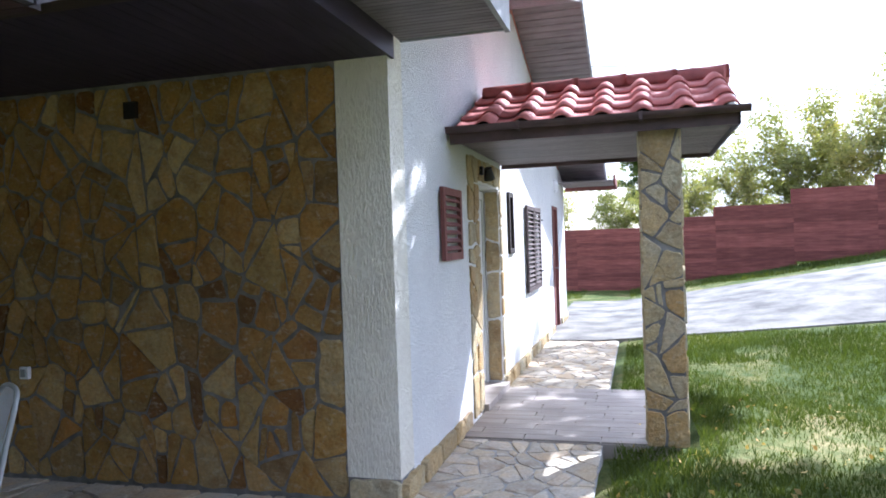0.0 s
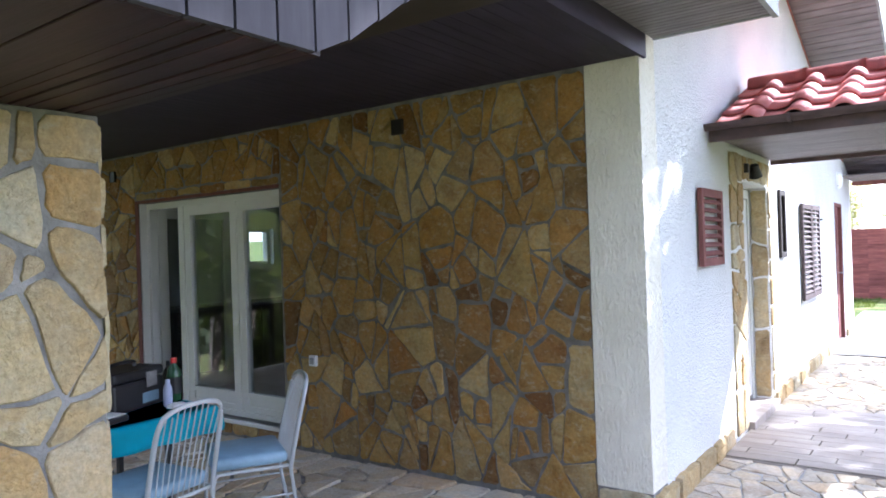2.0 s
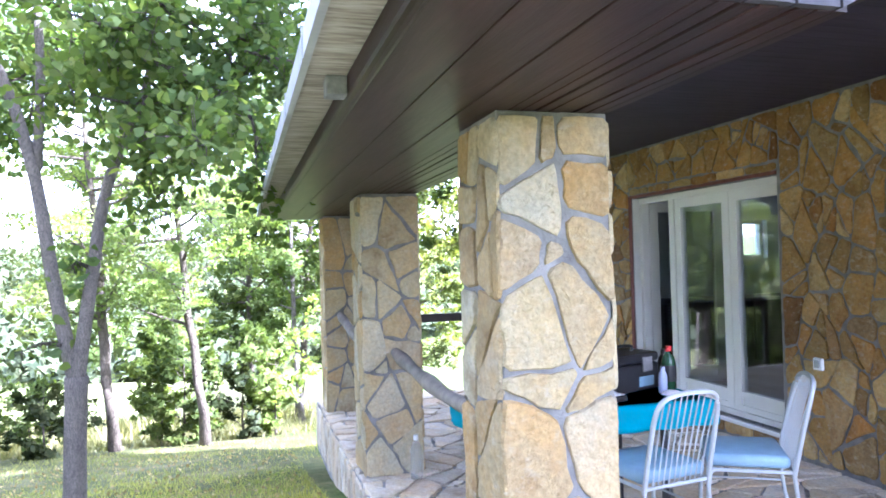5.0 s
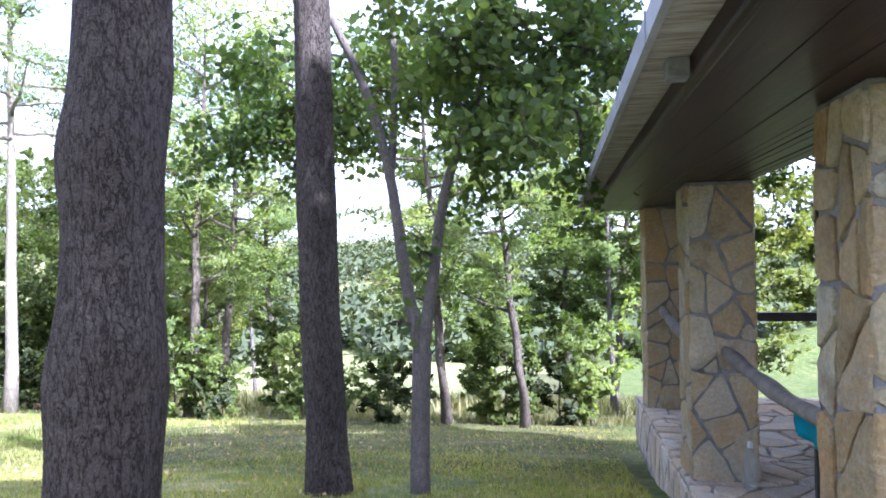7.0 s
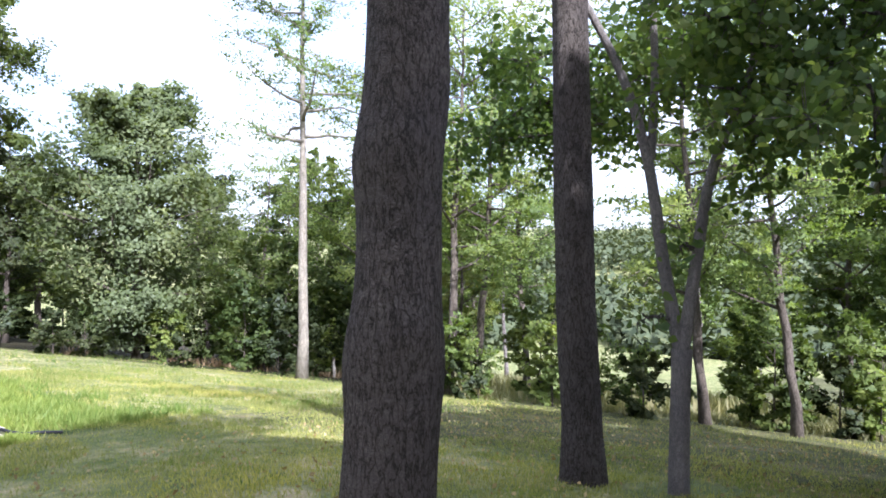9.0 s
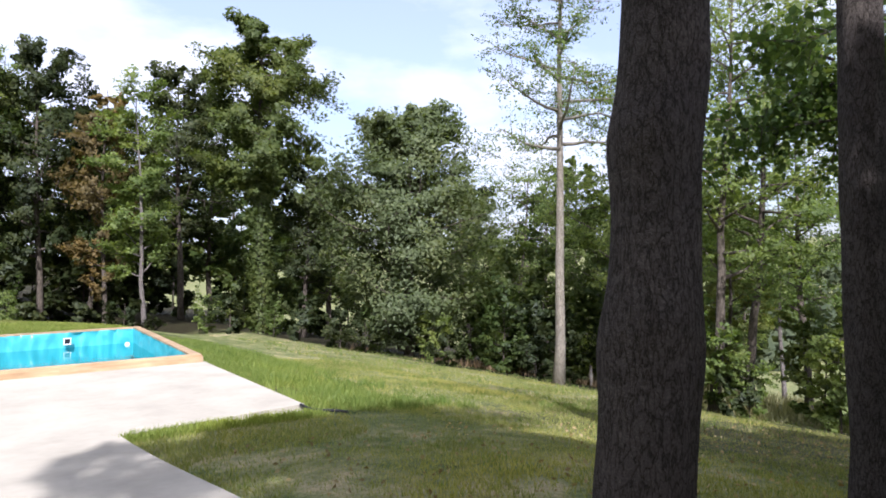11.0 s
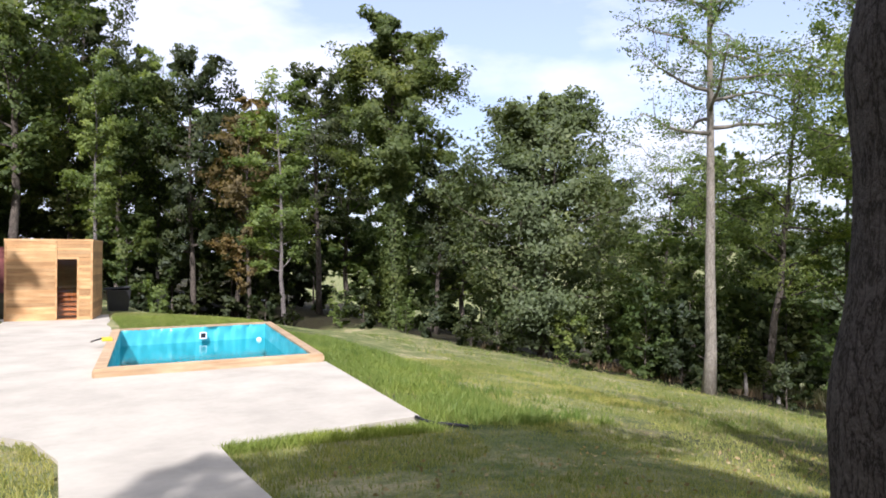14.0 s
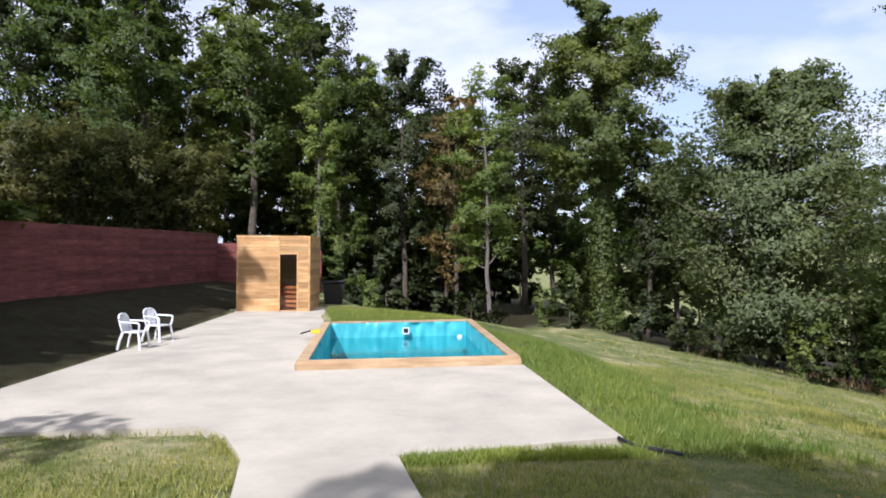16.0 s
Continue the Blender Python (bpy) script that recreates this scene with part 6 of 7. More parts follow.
def tile_mesh(w=0.30, ln=0.37, n=14):
    """An S-shaped clay tile, thick at its lower edge."""
    bm = bmesh.new()
    def hh(u):
        return 0.052 * max(0.0, math.sin((u - 0.52) / 0.48 * math.pi)) ** 0.8 if u > 0.52 else -0.010 * math.sin(u / 0.52 * math.pi)
    top, bot = [], []
    for v, lift in ((0.0, 0.018), (1.0, 0.0)):
        top.append([bm.verts.new((w * 1.06 * i / n, ln * v, hh(i / n) + 0.016 + lift)) for i in range(n + 1)])
        bot.append([bm.verts.new((w * 1.06 * i / n, ln * v, hh(i / n) + lift)) for i in range(n + 1)])
    for i in range(n):
        bm.faces.new((top[0][i], top[0][i + 1], top[1][i + 1], top[1][i]))
        bm.faces.new((bot[0][i + 1], bot[0][i], bot[1][i], bot[1][i + 1]))
        bm.faces.new((bot[0][i], bot[0][i + 1], top[0][i + 1], top[0][i]))
        bm.faces.new((top[1][i], top[1][i + 1], bot[1][i + 1], bot[1][i]))
    for e in (0, n):
        bm.faces.new((top[0][e], top[1][e], bot[1][e], bot[0][e]))
    bmesh.ops.recalc_face_normals(bm, faces=bm.faces)
    me = bpy.data.meshes.new("roof_tile")
    bm.to_mesh(me)
    bm.free()
    me.polygons.foreach_set("use_smooth", [len(p.vertices) == 4 for p in me.polygons])
    me.materials.append(M["tile"])
    return me


def tile_mat():
    m, nt, b = nodes_of("clay_tile_pieces")
    v = coords(nt, offset_random=True)
    oi = nt.nodes.new("ShaderNodeObjectInfo")
    c = ramp(nt, oi.outputs["Random"], [(0, (0.38, 0.105, 0.090)), (0.5, (0.45, 0.14, 0.12)), (1, (0.53, 0.18, 0.155))])
    c = mixed(nt, "MULTIPLY", 0.8, c, ramp(nt, noise_tex(nt, v, 9, 6), [(0.3, (0.7, 0.66, 0.66)), (0.65, (1.08, 1.06, 1.05))]))
    nt.links.new(c, b.inputs["Base Color"])
    b.inputs["Roughness"].default_value = 0.68
    bump(nt, b, noise_tex(nt, v, 60, 4), 0.2, 0.005)
    return m


M["tile"] = tile_mat()
TILE = tile_mesh()
pitch_a = math.degrees(math.atan2(RZ - EZ, CYR - CY0))
COLS, ROWS = 7, 4
sl = math.hypot(RZ - EZ, CYR - CY0)
rj = random.Random(2)
for side in (0, 1):
    for r in range(ROWS):
        for c in range(COLS):
            ob = new("roof_tile", TILE)
            ob.parent = can
            d = r * sl / ROWS - 0.07
            if side == 0:
                ob.matrix_basis = pose(CX0 + c * (CX1 - CX0) / COLS, CY0, EZ, pitch_a, 0, 0) @ pose(0, d, 0.008 * (r % 2), rj.uniform(-0.6, 0.6), 0, rj.uniform(-0.5, 0.5))
            else:
                ob.matrix_basis = pose(CX0 + (c + 1) * (CX1 - CX0) / COLS, CY1, EZ, 0, 0, 180) @ pose(0, 0, 0, pitch_a, 0, 0) @ pose(0, d, 0, 0, 0, 0)
for c in range(5):
    bm = bmesh.new()
    x0, x1 = CX0 + 0.02 + c * 0.42, CX0 + 0.02 + (c + 1) * 0.42 + 0.03
    rings = []
    for x, rad in ((x0, 0.095), (x0 + 0.05, 0.098), (x1 - 0.06, 0.106), (x1, 0.112)):
        rings.append([bm.verts.new((x, CYR + math.cos(a) * rad, RZ + 0.015 + math.sin(a) * rad * 0.95)) for a in np.linspace(-0.3, math.pi + 0.3, 13)])
    for a, b in zip(rings, rings[1:]):
        for i in range(12):
            bm.faces.new((a[i], a[i + 1], b[i + 1], b[i]))
    bmesh.ops.solidify(bm, geom=bm.faces[:], thickness=0.014)
    part("ridge_tile", bm, "tile", can, smooth=True)
# cap at the outer end of the ridge
bm = bmesh.new()
bmesh.ops.create_uvsphere(bm, u_segments=16, v_segments=8, radius=0.112, matrix=pose(CX1 + 0.03, CYR, RZ + 0.01) @ Matrix.Diagonal((0.45, 1, 1, 1)))
part("ridge_cap", bm, "tile", can, smooth=True)

# tiled landing under the canopy
land = thing("floor_landing", "grey wood-look tiled landing before the entrance", "floor", kind="structure")
part("slab", boxes((-2.11, -0.42, 6.13, 7.97, -0.3, -0.118)), "grey_wood_tile", land)
yy, k = 6.14, 0
rl = random.Random(8)
while yy < 7.95:
    xx = -2.10 - rl.uniform(0, 0.5)
    while xx < -0.42:
        x0, x1 = max(xx, -2.10), min(xx + 0.60, -0.42)
        if x1 - x0 > 0.05:
            part("floor_tile", boxes((x0 + 0.002, x1 - 0.002, yy, yy + 0.146, -0.118, -0.104)), "grey_wood_tile", land)
        xx += 0.604
    yy += 0.15
cable = thing("overhead_cable", "thin dark overhead cable from the roof", "cable", kind="structure")
part("wire", tube(bmesh.new(), bent([(-1.26, 10.8, 3.9), (0.6, 12.0, 3.95), (4, 15, 4.0), (9, 20, 4.6), (16, 26, 6)], 6), 0.008, 5), "black", cable)

# ---- veranda furniture ----
def metal_chair(label, at, rz):
    """Enamelled wire chair: hooped back of thin rods, vinyl cushion. It faces its local -y."""
    c = thing("metal_chair", label, "chair", "chairs at the veranda table", at=at, rz=rz)
    w, d, sh = 0.205, 0.21, 0.43
    part("seat_frame", tube(bmesh.new(), [(-w, d, sh), (-w, -d + 0.04, sh), (-w + 0.04, -d, sh), (w - 0.04, -d, sh), (w, -d + 0.04, sh), (w, d, sh), (-w, d, sh)], 0.010, 8), "chair_metal", c)
    hoop = bent([(-w, d, sh - 0.02), (-w, d + 0.05, 0.64), (-w + 0.015, d + 0.10, 0.84), (-w + 0.10, d + 0.125, 0.905), (w - 0.10, d + 0.125, 0.905), (w - 0.015, d + 0.10, 0.84), (w, d + 0.05, 0.64), (w, d, sh - 0.02)], 6)
    part("backrest", tube(bmesh.new(), hoop, 0.013, 8), "chair_metal", c)
    for i in range(10):
        x = -w + 0.035 + i * (2 * w - 0.07) / 9
        zt = 0.90 if abs(x) < w - 0.09 else 0.87
        part("rod", tube(bmesh.new(), bent([(x * 0.9, d + 0.0, sh), (x * 0.95, d + 0.055, 0.66), (x, d + 0.122, zt)], 3), 0.0038, 5), "chair_metal", c)
    for sx in (-1, 1):
        part("leg", tube(bmesh.new(), bent([(sx * w, -d + 0.03, sh), (sx * (w + 0.005), -d, sh - 0.06), (sx * (w + 0.012), -d - 0.02, 0.0)], 4), 0.011, 8), "chair_metal", c)
        part("leg", tube(bmesh.new(), bent([(sx * w, d, sh), (sx * (w + 0.005), d + 0.03, 0.2), (sx * (w + 0.012), d + 0.08, 0.0)], 4), 0.011, 8), "chair_metal", c)
        part("stretcher", tube(bmesh.new(), [(sx * (w + 0.004), -d - 0.008, 0.27), (sx * (w + 0.004), d + 0.025, 0.27)], 0.006, 6), "chair_metal", c)
    bm = bmesh.new()
    box(bm, -w - 0.005, w + 0.005, -d - 0.01, d - 0.01, sh + 0.012, sh + 0.085, bev=0.028)
    for v in bm.verts:
        v.co.z += 0.012 * math.cos(v.co.x * 7) * math.cos(v.co.y * 7) + 0.004 * noise.noise(v.co * 9)
    part("cushion", bm, "cushion", c, "pale blue vinyl seat cushion", smooth=True)
    return c


metal_chair("white wire chair with a pale blue cushion by the table", (-4.005, 2.62, FLOOR), 278)
metal_chair("white wire chair with a pale blue cushion beside the wall", (-4.02, 3.24, FLOOR), -31)

tb = thing("table", "narrow table with dark metal legs on the veranda", "table")
TX0, TX1, TY0, TY1, TZ = -4.86, -4.22, 1.80, 3.20, 0.63
part("tabletop", boxes((TX0 + 0.02, TX1 - 0.02, TY0 + 0.02, TY1 - 0.02, TZ - 0.03, TZ), bev=0.004), "dark_wood", tb)
for x in (TX0 + 0.06, TX1 - 0.06):
    for y in (TY0 + 0.08, TY1 - 0.30):
        part("leg", boxes((x - 0.015, x + 0.015, y - 0.015, y + 0.015, FLOOR, TZ - 0.03)), "black", tb)
# cloth that hangs over the edges in soft folds
bm = bmesh.new()
nu, nv, drop = 34, 60, 0.15
vg = []
for i in range(nu + 1):
    row = []
    for j in range(nv + 1):
        u, v = -drop + (TX1 - TX0 + 2 * drop) * i / nu, -drop + (TY1 - TY0 + 2 * drop) * j / nv
        dx, dy = max(0, -u, u - (TX1 - TX0)), max(0, -v, v - (TY1 - TY0))
        h = max(dx, dy)
        fold = 0.012 * math.sin((u + v) * 24) * min(1, h * 8)
        x = TX0 + min(max(u, 0), TX1 - TX0) + (fold if dx else 0) + (0.012 if u > TX1 - TX0 else -0.012 if u < 0 else 0)
        y = TY0 + min(max(v, 0), TY1 - TY0) + (fold if dy else 0) + (0.012 if v > TY1 - TY0 else -0.012 if v < 0 else 0)
        row.append(bm.verts.new((x, y, TZ + 0.004 - h * 1.0)))
    vg.append(row)
for i in range(nu):
    for j in range(nv):
        bm.faces.new((vg[i][j], vg[i + 1][j], vg[i + 1][j + 1], vg[i][j + 1]))
bmesh.ops.solidify(bm, geom=bm.faces[:], thickness=-0.003)
cl = part("tablecloth", bm, "cloth", smooth=True)
tagged(cl, "bright turquoise cloth hanging over the table", "tablecloth")
TT = TZ + 0.008
tool = thing("tool_case", "black plastic tool case on the turquoise cloth", "case", at=(-4.66, 2.86, TT), rz=20)
part("body", boxes((-0.13, 0.13, -0.23, 0.20, 0.0, 0.17), bev=0.018), "black", tool)
part("lid", boxes((-0.132, 0.132, -0.232, 0.202, 0.174, 0.235), bev=0.02), "black", tool)
part("latch", boxes((0.131, 0.143, 0.03, 0.12, 0.12, 0.21), bev=0.004), "mortar", tool, "grey latch")
part("label", boxes((0.130, 0.134, 0.0, 0.14, 0.03, 0.09)), "cushion", tool, "pale blue label plate")
part("handle", tube(bmesh.new(), bent([(0, -0.12, 0.232), (0, -0.11, 0.265), (0, 0.08, 0.265), (0, 0.09, 0.232)], 4), 0.011, 8), "black", tool)


def bottle(label, at, r, h, body, cap, neck=0.35, category="bottle"):
    b = thing("bottle", label, category, at=at)
    prof = [(r * 0.92, 0), (r, 0.01), (r, h * 0.62), (r * 0.8, h * 0.75), (r * neck, h * 0.86), (r * neck, h * 0.9)]
    bm = bmesh.new()
    rings = [[bm.verts.new((math.cos(a) * q, math.sin(a) * q, z)) for a in np.linspace(0, 2 * math.pi, 16, endpoint=False)] for q, z in prof]
    for a, c in zip(rings, rings[1:]):
        for i in range(16):
            bm.faces.new((a[i], a[(i + 1) % 16], c[(i + 1) % 16], c[i]))
    bm.faces.new(rings[0][::-1])
    part("body", bm, body, b, smooth=True)
    bm = bmesh.new()
    bmesh.ops.create_cone(bm, cap_ends=True, segments=14, radius1=r * neck * 1.25, radius2=r * neck * 1.2, depth=h * 0.12, matrix=pose(0, 0, h * 0.93))
    part("cap", bm, cap, b)
    return b


M["red_plastic"] = plain("red_plastic", (0.45, 0.02, 0.02), 0.4, vary=0.05)
M["green_plastic"] = plain("dark_green_plastic", (0.02, 0.07, 0.03), 0.25, vary=0.1)
M["lilac_plastic"] = plain("pale_lilac_plastic", (0.35, 0.38, 0.52), 0.35, vary=0.05)
M["yellow"] = plain("yellow_plastic", (0.65, 0.5, 0.03), 0.4, vary=0.05)
bt = bottle("dark green bottle with a red cap on the table", (-4.56, 3.13, TT), 0.045, 0.27, "green_plastic", "red_plastic")
part("label", tube(bmesh.new(), [(0, 0, 0.05), (0, 0, 0.15)], 0.0465, 16), "black", bt, "dark label band")
bottle("dark brown bottle on the table", (-4.66, 3.16, TT), 0.04, 0.24, "dark_wood", "black")
bottle("small pale lilac bottle on the table", (-4.46, 3.02, TT), 0.027, 0.16, "lilac_plastic", "lilac_plastic", 0.45)
rag = thing("cloth_rag", "crumpled white rag on the turquoise cloth", "rag", at=(-4.38, 3.04, TT))
bm = bmesh.new()
bmesh.ops.create_uvsphere(bm, u_segments=16, v_segments=8, radius=0.06)
for v in bm.verts:
    v.co = Vector((v.co.x * 1.1, v.co.y, max(0, v.co.z) * 0.5)) * (1 + 0.35 * noise.noise(v.co * 30))
part("rag", bm, "white_plastic", rag)
tray = thing("cable_box", "flat black box with a cable on the cloth", "box", at=(-4.36, 2.58, TT), rz=15)
part("body", boxes((-0.07, 0.07, -0.10, 0.10, 0.0, 0.035), bev=0.008), "black", tray)
part("lid", boxes((-0.06, 0.06, -0.09, 0.09, 0.036, 0.042), bev=0.003), "white_plastic", tray, "pale lid edge")
M["clear_plastic"] = glass_mat("clear_plastic", (0.86, 0.87, 0.86), 0.15)
cp_nt = M["clear_plastic"].node_tree
cp_d, cp_m = node(cp_nt, "ShaderNodeBsdfDiffuse", Color=(0.7, 0.72, 0.72, 1)), node(cp_nt, "ShaderNodeMixShader", Fac=0.14)
cp_o = cp_nt.nodes["Material Output"]
cp_nt.links.new(cp_o.inputs["Surface"].links[0].from_socket, cp_m.inputs[1])
cp_nt.links.new(cp_d.outputs[0], cp_m.inputs[2])
cp_nt.links.new(cp_m.outputs[0], cp_o.inputs["Surface"])
wb = bottle("empty clear plastic bottle by the pillar", (-5.72, 1.76, FLOOR + 0.005), 0.045, 0.32, "clear_plastic", "white_plastic", 0.32)

# bare limbs that serve as rails between the pillars, and a dark rail at the far end
l1 = thing("limb_rail", "smooth grey bare tree limb between two stone pillars", "rail", "limb rails")
part("limb", tube(bmesh.new(), bent([(-5.90, 1.66, 0.80), (-5.55, 1.67, 0.76), (-5.0, 1.66, 0.735), (-4.3, 1.62, 0.745), (-3.38, 1.60, 0.80)], 6), [0.038 + 0.014 * math.sin(i * 0.35) ** 2 for i in range(25)], 12), "limb", l1, smooth=True)
l2 = thing("limb_rail", "grey bare tree limb between the far pillars", "rail", "limb rails")
part("limb", tube(bmesh.new(), bent([(-8.34, 1.58, 0.92), (-8.0, 1.60, 0.84), (-7.2, 1.62, 0.74), (-6.26, 1.62, 0.72)], 6), [0.042 + 0.01 * math.sin(i * 0.5) ** 2 for i in range(19)], 10), "limb", l2, smooth=True)
rl2 = thing("end_rail", "dark timber rail closing the end of the veranda", "rail")
part("beam", boxes((-9.13, -9.05, 1.86, WY - 0.03, 0.73, 0.83), bev=0.006), "dark_wood", rl2)
part("post", boxes((-9.12, -9.06, 1.87, 1.93, FLOOR, 0.73), (-9.12, -9.06, 4.55, 4.61, FLOOR, 0.73)), "dark_wood", rl2)

# ---- garden chairs ----
def plastic_chair(label, at, rz):
    """White moulded armchair; faces its local -y."""
    c = thing("plastic_chair", label, "chair", "white garden chairs", at=at, rz=rz)
    bm = boxes((-0.235, 0.235, -0.22, 0.20, 0.405, 0.43), bev=0.011)
    for v in bm.verts:
        v.co.z -= 0.02 * math.cos(v.co.x * 6)
    c.scale = (0.72, 0.72, 0.70)
    part("seat", bm, "white_plastic", c, smooth=False)
    back = part("backrest", tube(bmesh.new(), bent([(-0.22, 0.19, 0.42), (-0.235, 0.25, 0.66), (-0.17, 0.30, 0.81), (0, 0.315, 0.845), (0.17, 0.30, 0.81), (0.235, 0.25, 0.66), (0.22, 0.19, 0.42)], 5), 0.022, 8), "white_plastic", c, smooth=True)
    for i in range(6):
        x = -0.15 + i * 0.06
        part("slat", tube(bmesh.new(), bent([(x * 0.95, 0.195, 0.42), (x, 0.25, 0.64), (x, 0.31, 0.83 - abs(x) * 0.15)], 4), [0.018] * 9, 6), "white_plastic", back)
    for s in (-1, 1):
        part("leg", tube(bmesh.new(), bent([(s * 0.22, -0.19, 0.42), (s * 0.245, -0.225, 0.2), (s * 0.26, -0.245, 0.0)], 4), [0.03] * 9, 6), "white_plastic", c)
        part("leg", tube(bmesh.new(), bent([(s * 0.21, 0.18, 0.42), (s * 0.24, 0.25, 0.2), (s * 0.255, 0.29, 0.0)], 4), [0.03] * 9, 6), "white_plastic", c)
        part("armrest", tube(bmesh.new(), bent([(s * 0.235, 0.25, 0.66), (s * 0.275, 0.02, 0.655), (s * 0.275, -0.20, 0.64), (s * 0.26, -0.225, 0.56), (s * 0.235, -0.20, 0.42)], 5), [0.024] * 21, 6), "white_plastic", c)
    return c


plastic_chair("white moulded plastic armchair on the concrete by the bank", (0.93, -13.72, -0.27), -104)
plastic_chair("white moulded plastic armchair beside another on the concrete", (0.74, -14.78, -0.27), -118)

# ---- small things by the pool ----
hose = thing("hose", "black hose lying at the edge of the concrete", "hose")
part("pipe", tube(bmesh.new(), bent([(-4.55, -6.82, -0.26), (-4.7, -6.76, gh(-4.7, -6.76) + 0.04), (-4.9, -6.68, gh(-4.9, -6.7) + 0.03), (-5.08, -6.62, gh(-5.1, -6.62) + 0.015)], 5), 0.017, 8), "black", hose)
brush = thing("pool_brush", "yellow pool brush with a short dark stick on the rim", "brush", at=(-2.12, -14.6, RIM_Z))
part("head", boxes((-0.09, 0.09, -0.16, 0.16, 0.0, 0.05), bev=0.012), "yellow", brush)
part("stick", tube(bmesh.new(), [(0.05, -0.1, 0.04), (0.28, 0.35, 0.03)], 0.014, 8), "dark_wood", brush)
binx, biny = -2.95, -23.3
wbin = thing("compost_bin", "dark plastic bin with a slanting lid by the wood", "bin", at=(binx, biny, gh(binx, biny)))
bm = boxes((-0.33, 0.33, -0.33, 0.33, 0.0, 0.62))
for v in bm.verts:
    if v.co.z < 0.1:
        v.co.x *= 0.8
        v.co.y *= 0.8
part("body", bm, "black", wbin)
bm = boxes((-0.37, 0.37, -0.37, 0.37, 0.62, 0.68), bev=0.01)
bmesh.ops.transform(bm, matrix=pose(0, 0, 0, 6, 4, 0), verts=bm.verts)
part("lid", bm, "black", wbin)
stake_r = random.Random(4)
for x, y in ((-21.2, -17.2), (-21.6, -18.6), (-20.3, -15.8), (-19.6, -14.4), (-19.0, -12.9), (-18.6, -11.2)):
    s = thing("stake", "grey weathered wooden stake at the lawn's end", "stake", "old fence stakes", at=(x, y, gh(x, y)))
    h = stake_r.uniform(0.6, 1.0)
    part("post", tube(bmesh.new(), [(0, 0, -0.2), (stake_r.uniform(-0.1, 0.1), stake_r.uniform(-0.1, 0.1), h)], [0.06, 0.045], 8), "old_wood", s)

# ---- stones and flags, piece by piece ----
def area_of(poly):
    return 0.5 * abs(sum(a[0] * b[1] - b[0] * a[1] for a, b in zip(poly, poly[1:] + poly[:1])))


def cut(poly, cx, cy, nx_, ny_):
    out = []
    for a, b in zip(poly, poly[1:] + poly[:1]):
        sa, sb = (a[0] - cx) * nx_ + (a[1] - cy) * ny_, (b[0] - cx) * nx_ + (b[1] - cy) * ny_
        if sa <= 0:
            out.append(a)
        if sa * sb < 0:
            t = sa / (sa - sb)
            out.append((a[0] + (b[0] - a[0]) * t, a[1] + (b[1] - a[1]) * t))
    return out


def cells(w, h, size, seed, stretch=1.0):
    """Angular polygons that fill a rectangle: uneven blocks, each split again as a mason splits stone."""
    rng = random.Random(seed)
    tall = 0.85 / stretch
    hh = h * tall
    big, pts = size * 2.1, []
    for _ in range(int(12 * w * hh / big ** 2) + 4):
        p = (rng.uniform(0, w), rng.uniform(0, hh), big * rng.uniform(0.25, 0.5))
        if all(math.hypot(p[0] - q[0], p[1] - q[1]) > 0.8 * (p[2] + q[2]) for q in pts):
            pts.append(p)
    todo, out = [], []
    for x, y, r in pts:
        poly = [(0, 0), (w, 0), (w, hh), (0, hh)]
        for x2, y2, r2 in pts:
            d = math.hypot(x2 - x, y2 - y)
            if 0 < d < big * 4:
                t = (d * d + r * r - r2 * r2) / (2 * d)
                poly = cut(poly, x + (x2 - x) / d * t, y + (y2 - y) / d * t, (x2 - x) / d, (y2 - y) / d)
        if len(poly) >= 3:
            todo.append((poly, 0))
    while todo:
        p, tried = todo.pop()
        if area_of(p) < size * size * rng.choice((0.5, 0.7, 0.95, 1.3, 1.7, 2.1)) or tried > 30:
            out.append(p)
            continue
        cx, cy = sum(q[0] for q in p) / len(p), sum(q[1] for q in p) / len(p)
        sxx, syy = sum((q[0] - cx) ** 2 for q in p), sum((q[1] - cy) ** 2 for q in p)
        ax = 0.5 * math.atan2(2 * sum((q[0] - cx) * (q[1] - cy) for q in p), sxx - syy) + rng.uniform(-0.45, 0.45)
        ux, uy = math.cos(ax), math.sin(ax)
        ext = [(q[0] - cx) * ux + (q[1] - cy) * uy for q in p]
        off = rng.uniform(-0.22, 0.22) * (max(ext) - min(ext))
        cx, cy = cx + ux * off, cy + uy * off
        halves = [cut(p, cx, cy, ux, uy), cut(p, cx, cy, -ux, -uy)]
        if min(len(q) for q in halves) < 4 and rng.random() < 0.97:
            todo.append((p, tried + 1))     # three-cornered pieces are rare
            continue
        todo += [(q, 0) for q in halves if len(q) > 2]

    def pull(a, b):
        """Leans the joints this way and that, the same for all stones that share a corner."""
        k = 0.30 * size * min(1, 8 * min(a, w - a) / w, 8 * min(b, h - b) / h)
        return (a + k * noise.noise((a * 0.8 / size, b * 0.8 / size, seed)), b + k * noise.noise((a * 0.8 / size, b * 0.8 / size, seed + 9.5)))

    return [[pull(a, b / tall) for a, b in p] for p in out if area_of(p) > 0.0012]


